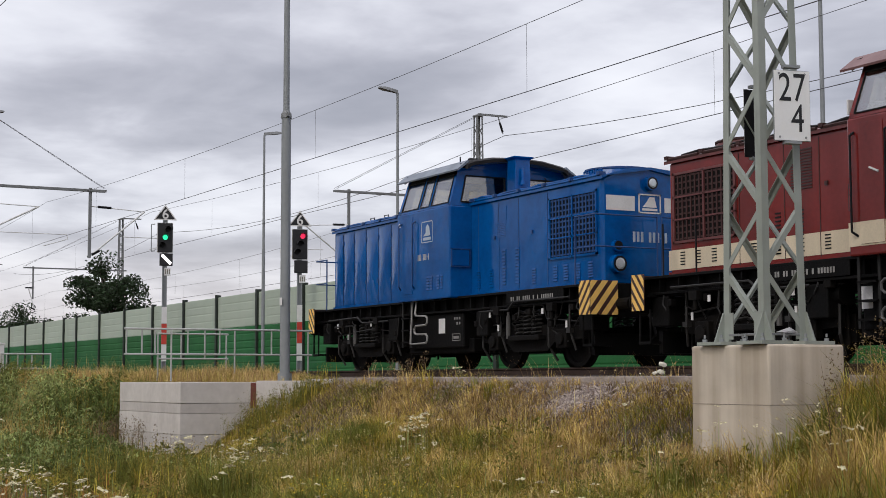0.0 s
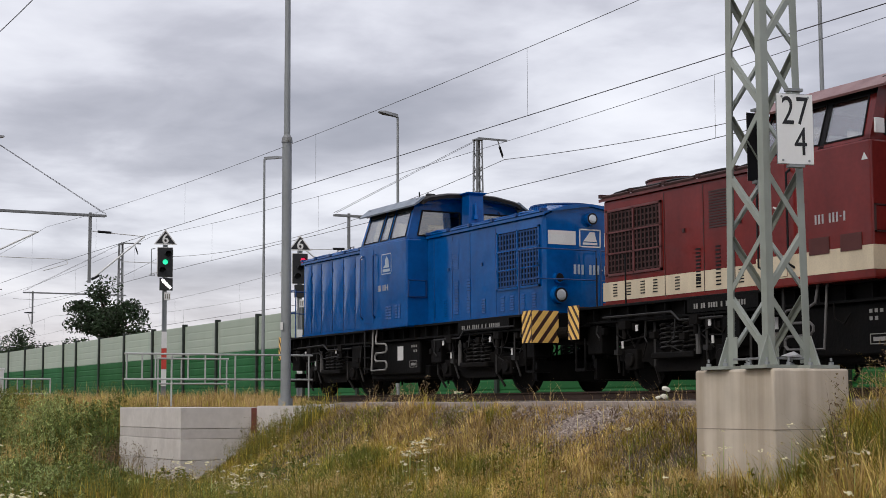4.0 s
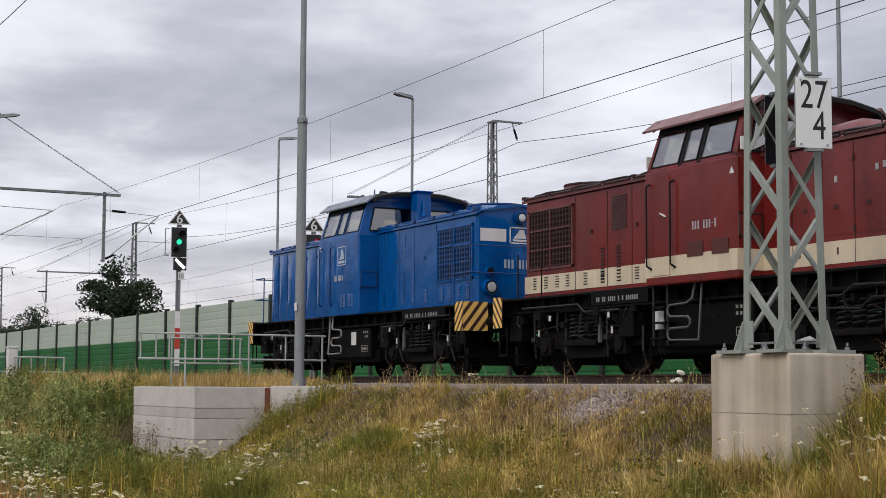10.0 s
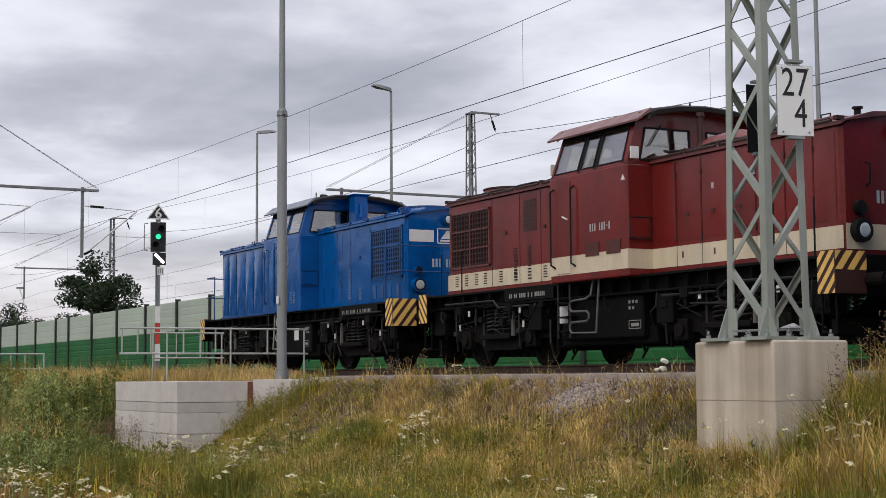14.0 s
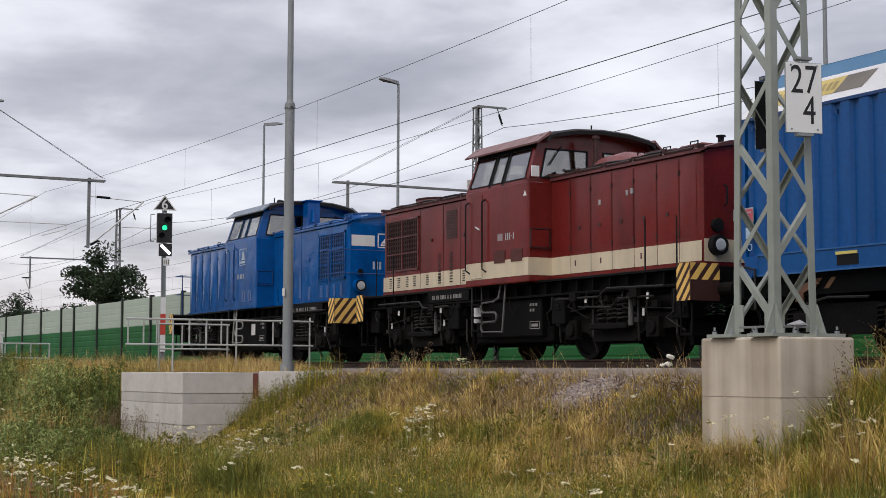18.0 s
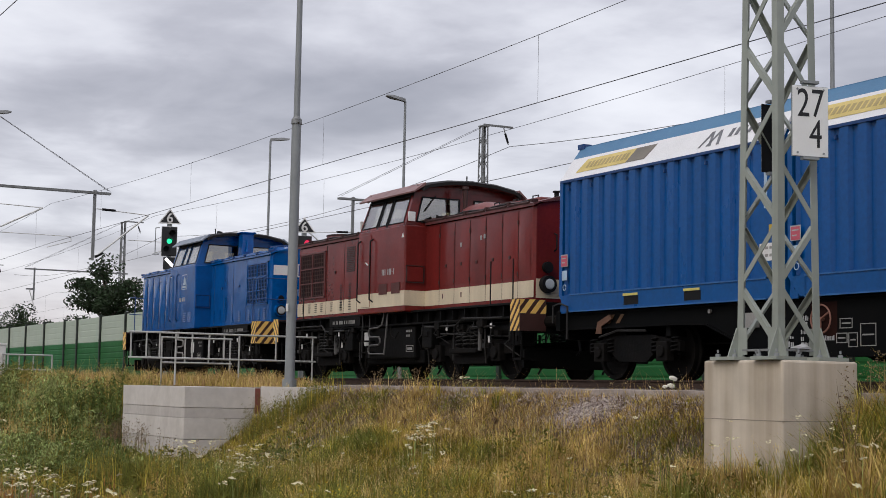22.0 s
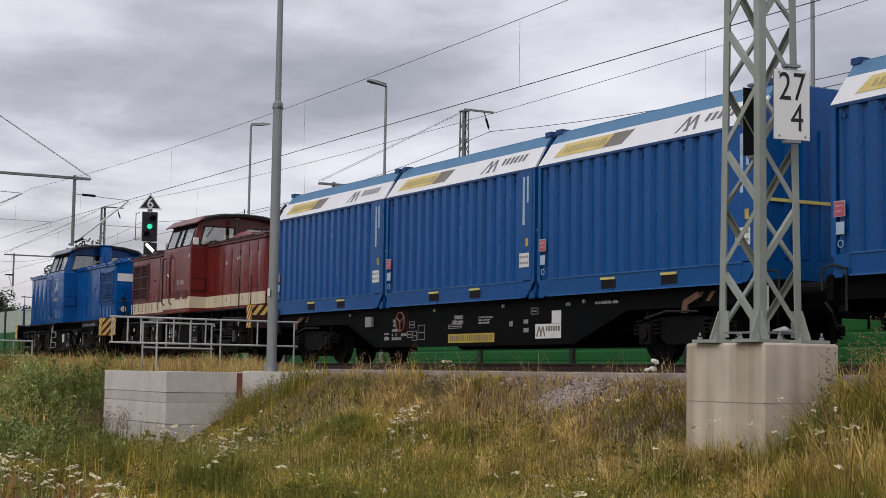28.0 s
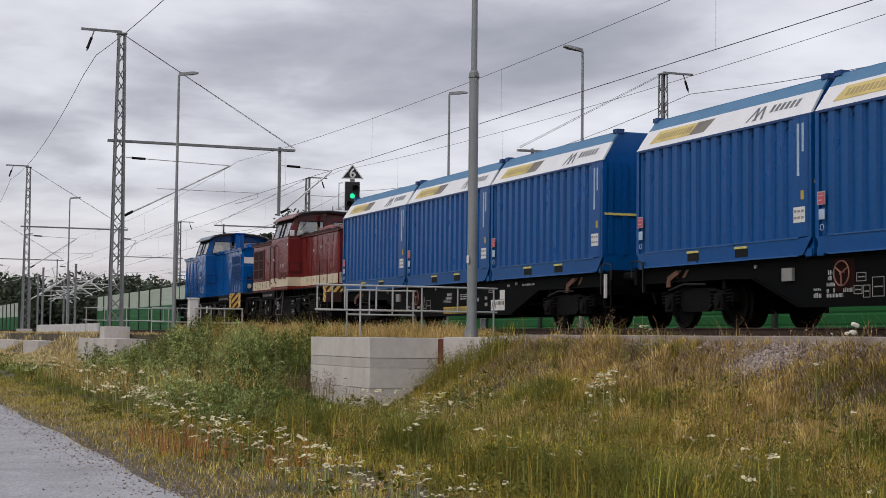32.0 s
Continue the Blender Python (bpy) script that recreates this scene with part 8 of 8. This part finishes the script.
def tree(x, y, z, height, spread, label, n_leaf=9000, leaf=0.13, seed=3):
    rng = np.random.default_rng(seed)
    t = thing("tree", label, "tree", pose(x, y, z))
    tr = Mesh()
    pts = [Vector((0, 0, 0)), Vector((0.1, 0.05, height * 0.25)), Vector((0.0, 0.15, height * 0.5)), Vector((0.15, 0.0, height * 0.8))]
    for i, (a, b) in enumerate(zip(pts, pts[1:])):
        tr.tube(a, b, 0.22 - 0.06 * i, 0.22 - 0.06 * (i + 1), 10)
    part("trunk", tr, BARK, t)
    blobs = []
    for k in range(22):
        a = 2.4 * k + rng.normal(0, 0.4)
        f = rng.uniform(0.18, 0.95)
        reach = spread * (0.9 - 0.75 * max(0, f - 0.25)) * rng.uniform(0.45, 1.05)
        start = Vector((0, 0, height * (0.15 + 0.6 * f)))
        end = Vector((math.cos(a) * reach, math.sin(a) * reach, height * (0.22 + 0.72 * f)))
        mid = (start + end) / 2 + Vector((0, 0, 0.35))
        part("limb", Mesh().tube(start, mid, 0.07, 0.05, 6).tube(mid, end, 0.05, 0.02, 6), BARK, t)
        blobs.append((end, rng.uniform(0.6, 1.15) * spread * 0.26))
        blobs.append((mid, rng.uniform(0.5, 0.9) * spread * 0.22))
    blobs.append((Vector((0.1, 0, height * 0.93)), spread * 0.3))
    P = []
    per = n_leaf // len(blobs)
    for c, r in blobs:
        d = rng.normal(0, 1, (per, 3))
        d /= np.linalg.norm(d, axis=1)[:, None]
        d *= (rng.random(per) ** 0.45)[:, None] * r
        d[:, 2] *= 0.7
        P.append(np.array(c) + d)
    v = leaf_quads(np.concatenate(P), leaf, 0.8)
    me = quick_mesh("crown", v, np.full(len(v) // 4, 4), LEAF)
    tagged(part("crown", me, LEAF, t), "dark green leaf crown with gaps", kind="stuff")
    return t


def far_woods():
    P = []
    rng = np.random.default_rng(11)
    for k in range(230):
        u = rng.random()
        x, y = -345 + 60 * u + rng.normal(0, 6), -20 + 140 * u + rng.normal(0, 4)
        h, r = rng.uniform(7, 13.5), rng.uniform(3.0, 6.0)
        n = 420
        d = rng.normal(0, 1, (n, 3))
        d /= np.linalg.norm(d, axis=1)[:, None]
        d *= (rng.random(n) ** 0.4)[:, None]
        P.append(np.stack([x + d[:, 0] * r, y + d[:, 1] * r, h * 0.5 + d[:, 2] * h * 0.5 - 0.5], 1))
    v = leaf_quads(np.concatenate(P), 0.6, 0.8)
    stuff("far_woods", quick_mesh("far_woods", v, np.full(len(v) // 4, 4), FAR_LEAF), "dark line of far trees at the horizon", "trees")


def near_woods():
    """An unseen row of trees, added so that the train's paint mirrors something dark."""
    P = []
    rng = np.random.default_rng(17)
    for k in range(190):
        x, y = -440 + 480 * rng.random(), -38 + rng.normal(0, 3)
        h, r = rng.uniform(12, 20), rng.uniform(2.6, 4.8)
        n = 220
        d = rng.normal(0, 1, (n, 3))
        d /= np.linalg.norm(d, axis=1)[:, None]
        d *= (rng.random(n) ** 0.4)[:, None]
        P.append(np.stack([x + d[:, 0] * r, y + d[:, 1] * r, h * 0.5 + d[:, 2] * h * 0.5 - 1.5], 1))
    v = leaf_quads(np.concatenate(P), 0.55, 0.8)
    stuff("near_woods", quick_mesh("near_woods", v, np.full(len(v) // 4, 4), LEAF), "unseen row of trees added to darken the train's reflections", "trees")


def herbs():
    """Low broad-leaved plants and pale grass panicles that break up the meadow."""
    P, S = [], []
    for n, x0, x1, y0, y1, h in ((170, -25, -5, 7.0, 10.0, 0.26), (300, -46, -25, 6.0, 9.6, 0.22), (200, -30, -9, 3.9, 6.5, 0.2)):
        for _ in range(n):
            x, y = RNG.uniform(x0, x1), RNG.uniform(y0, y1)
            if not clear(np.array([x]), np.array([y]))[0] or noise.noise((x * 0.7, y * 0.7, 21)) < -0.05:
                continue
            z, m = ground_height(x, y), 34
            hh = h * RNG.uniform(0.5, 1.5)
            t = RNG.random(m)
            r = 0.10 * (1.15 - t)
            P.append(np.stack([x + RNG.normal(0, 1, m) * r, y + RNG.normal(0, 1, m) * r, z + 0.05 + hh * t], 1)), S.append(RNG.uniform(0.02, 0.045, m))
    v = leaf_quads(np.concatenate(P), np.concatenate(S), 0.6)
    stuff("meadow_herbs", quick_mesh("meadow_herbs", v, np.full(len(v) // 4, 4), HERB), "low broad-leaved olive herbs in the grass", "weeds")
    x, y = scatter(1300, -25, -5, 6.6, 10.3, 0.3, 5)
    k = clear(x, y)
    x, y = x[k], y[k]
    z = heights(x, y)
    h = RNG.uniform(0.3, 0.62, len(x))
    m = 7
    t = RNG.uniform(0.78, 1.0, (len(x), m))
    p = np.stack([x[:, None] + RNG.normal(0, 0.012, (len(x), m)), y[:, None] + RNG.normal(0, 0.012, (len(x), m)), z[:, None] + h[:, None] * t], 2).reshape(-1, 3)
    v = leaf_quads(p, 0.014, 3.0, 0.26)
    stuff("grass_panicles", quick_mesh("grass_panicles", v, np.full(len(v) // 4, 4), PANICLE), "pale seed panicles of dry grass", "grass")
    stuff("panicle_stems", blade_mesh("panicle_stems", x, y, z, h, np.full(len(x), 0.004), 0.02, PANICLE), "thin straw stems of grass panicles", "grass")


HERB = material("olive_herb_leaf", (0.185, 0.178, 0.04), 0.75, dark=(0.078, 0.082, 0.018), scale=0.7, bump=0, island=0.4, spec=0.1, thin=0.3)
meadow()
herbs()
weeds()
umbels()
tree(-105.5, 29.0, -0.5, 9.2, 4.3, "dark broad-leaved tree behind the noise barrier", 8500, 0.15)
tree(-148, 33.0, -0.5, 7.6, 4.4, "small dark tree behind the noise barrier", 5000, 0.16, 8)
tree(-160, 34.0, -0.5, 7.2, 4.0, "small dark tree behind the noise barrier", 5000, 0.16, 9)
far_woods()
near_woods()


# ---- what moves ----
def travelled(t):
    """Metres along the track at t seconds, by a smooth curve through TRAVEL."""
    i = min(31, max(0, int(t)))
    k = t - i
    p = [TRAVEL[min(32, max(0, i + j))] for j in (-1, 0, 1, 2)]
    if i == 0:
        p[0] = 2 * p[1] - p[2]
    if i == 31:
        p[3] = 2 * p[2] - p[1]
    return 0.5 * (2 * p[1] + (p[2] - p[0]) * k + (2 * p[0] - 5 * p[1] + 4 * p[2] - p[3]) * k * k + (3 * p[1] - p[0] - 3 * p[2] + p[3]) * k ** 3)


def motions():
    for ob, u in TRAIN:
        walk(ob, [(t, pose(u + TRAVEL[t], TRACK, 0)) for t in range(33)])
    steps = [0.6 * i for i in range(28)] + [16.8 + 0.2 * i for i in range(77)]
    for ob, r, x, way in WHEELS:
        # rolls to -x: the turn about the axle follows the way travelled
        walk(ob, [(t, pose(x, 0, r, 0, math.degrees(way * (travelled(t) - TRAVEL[0]) / r), 0)) for t in steps])


motions()
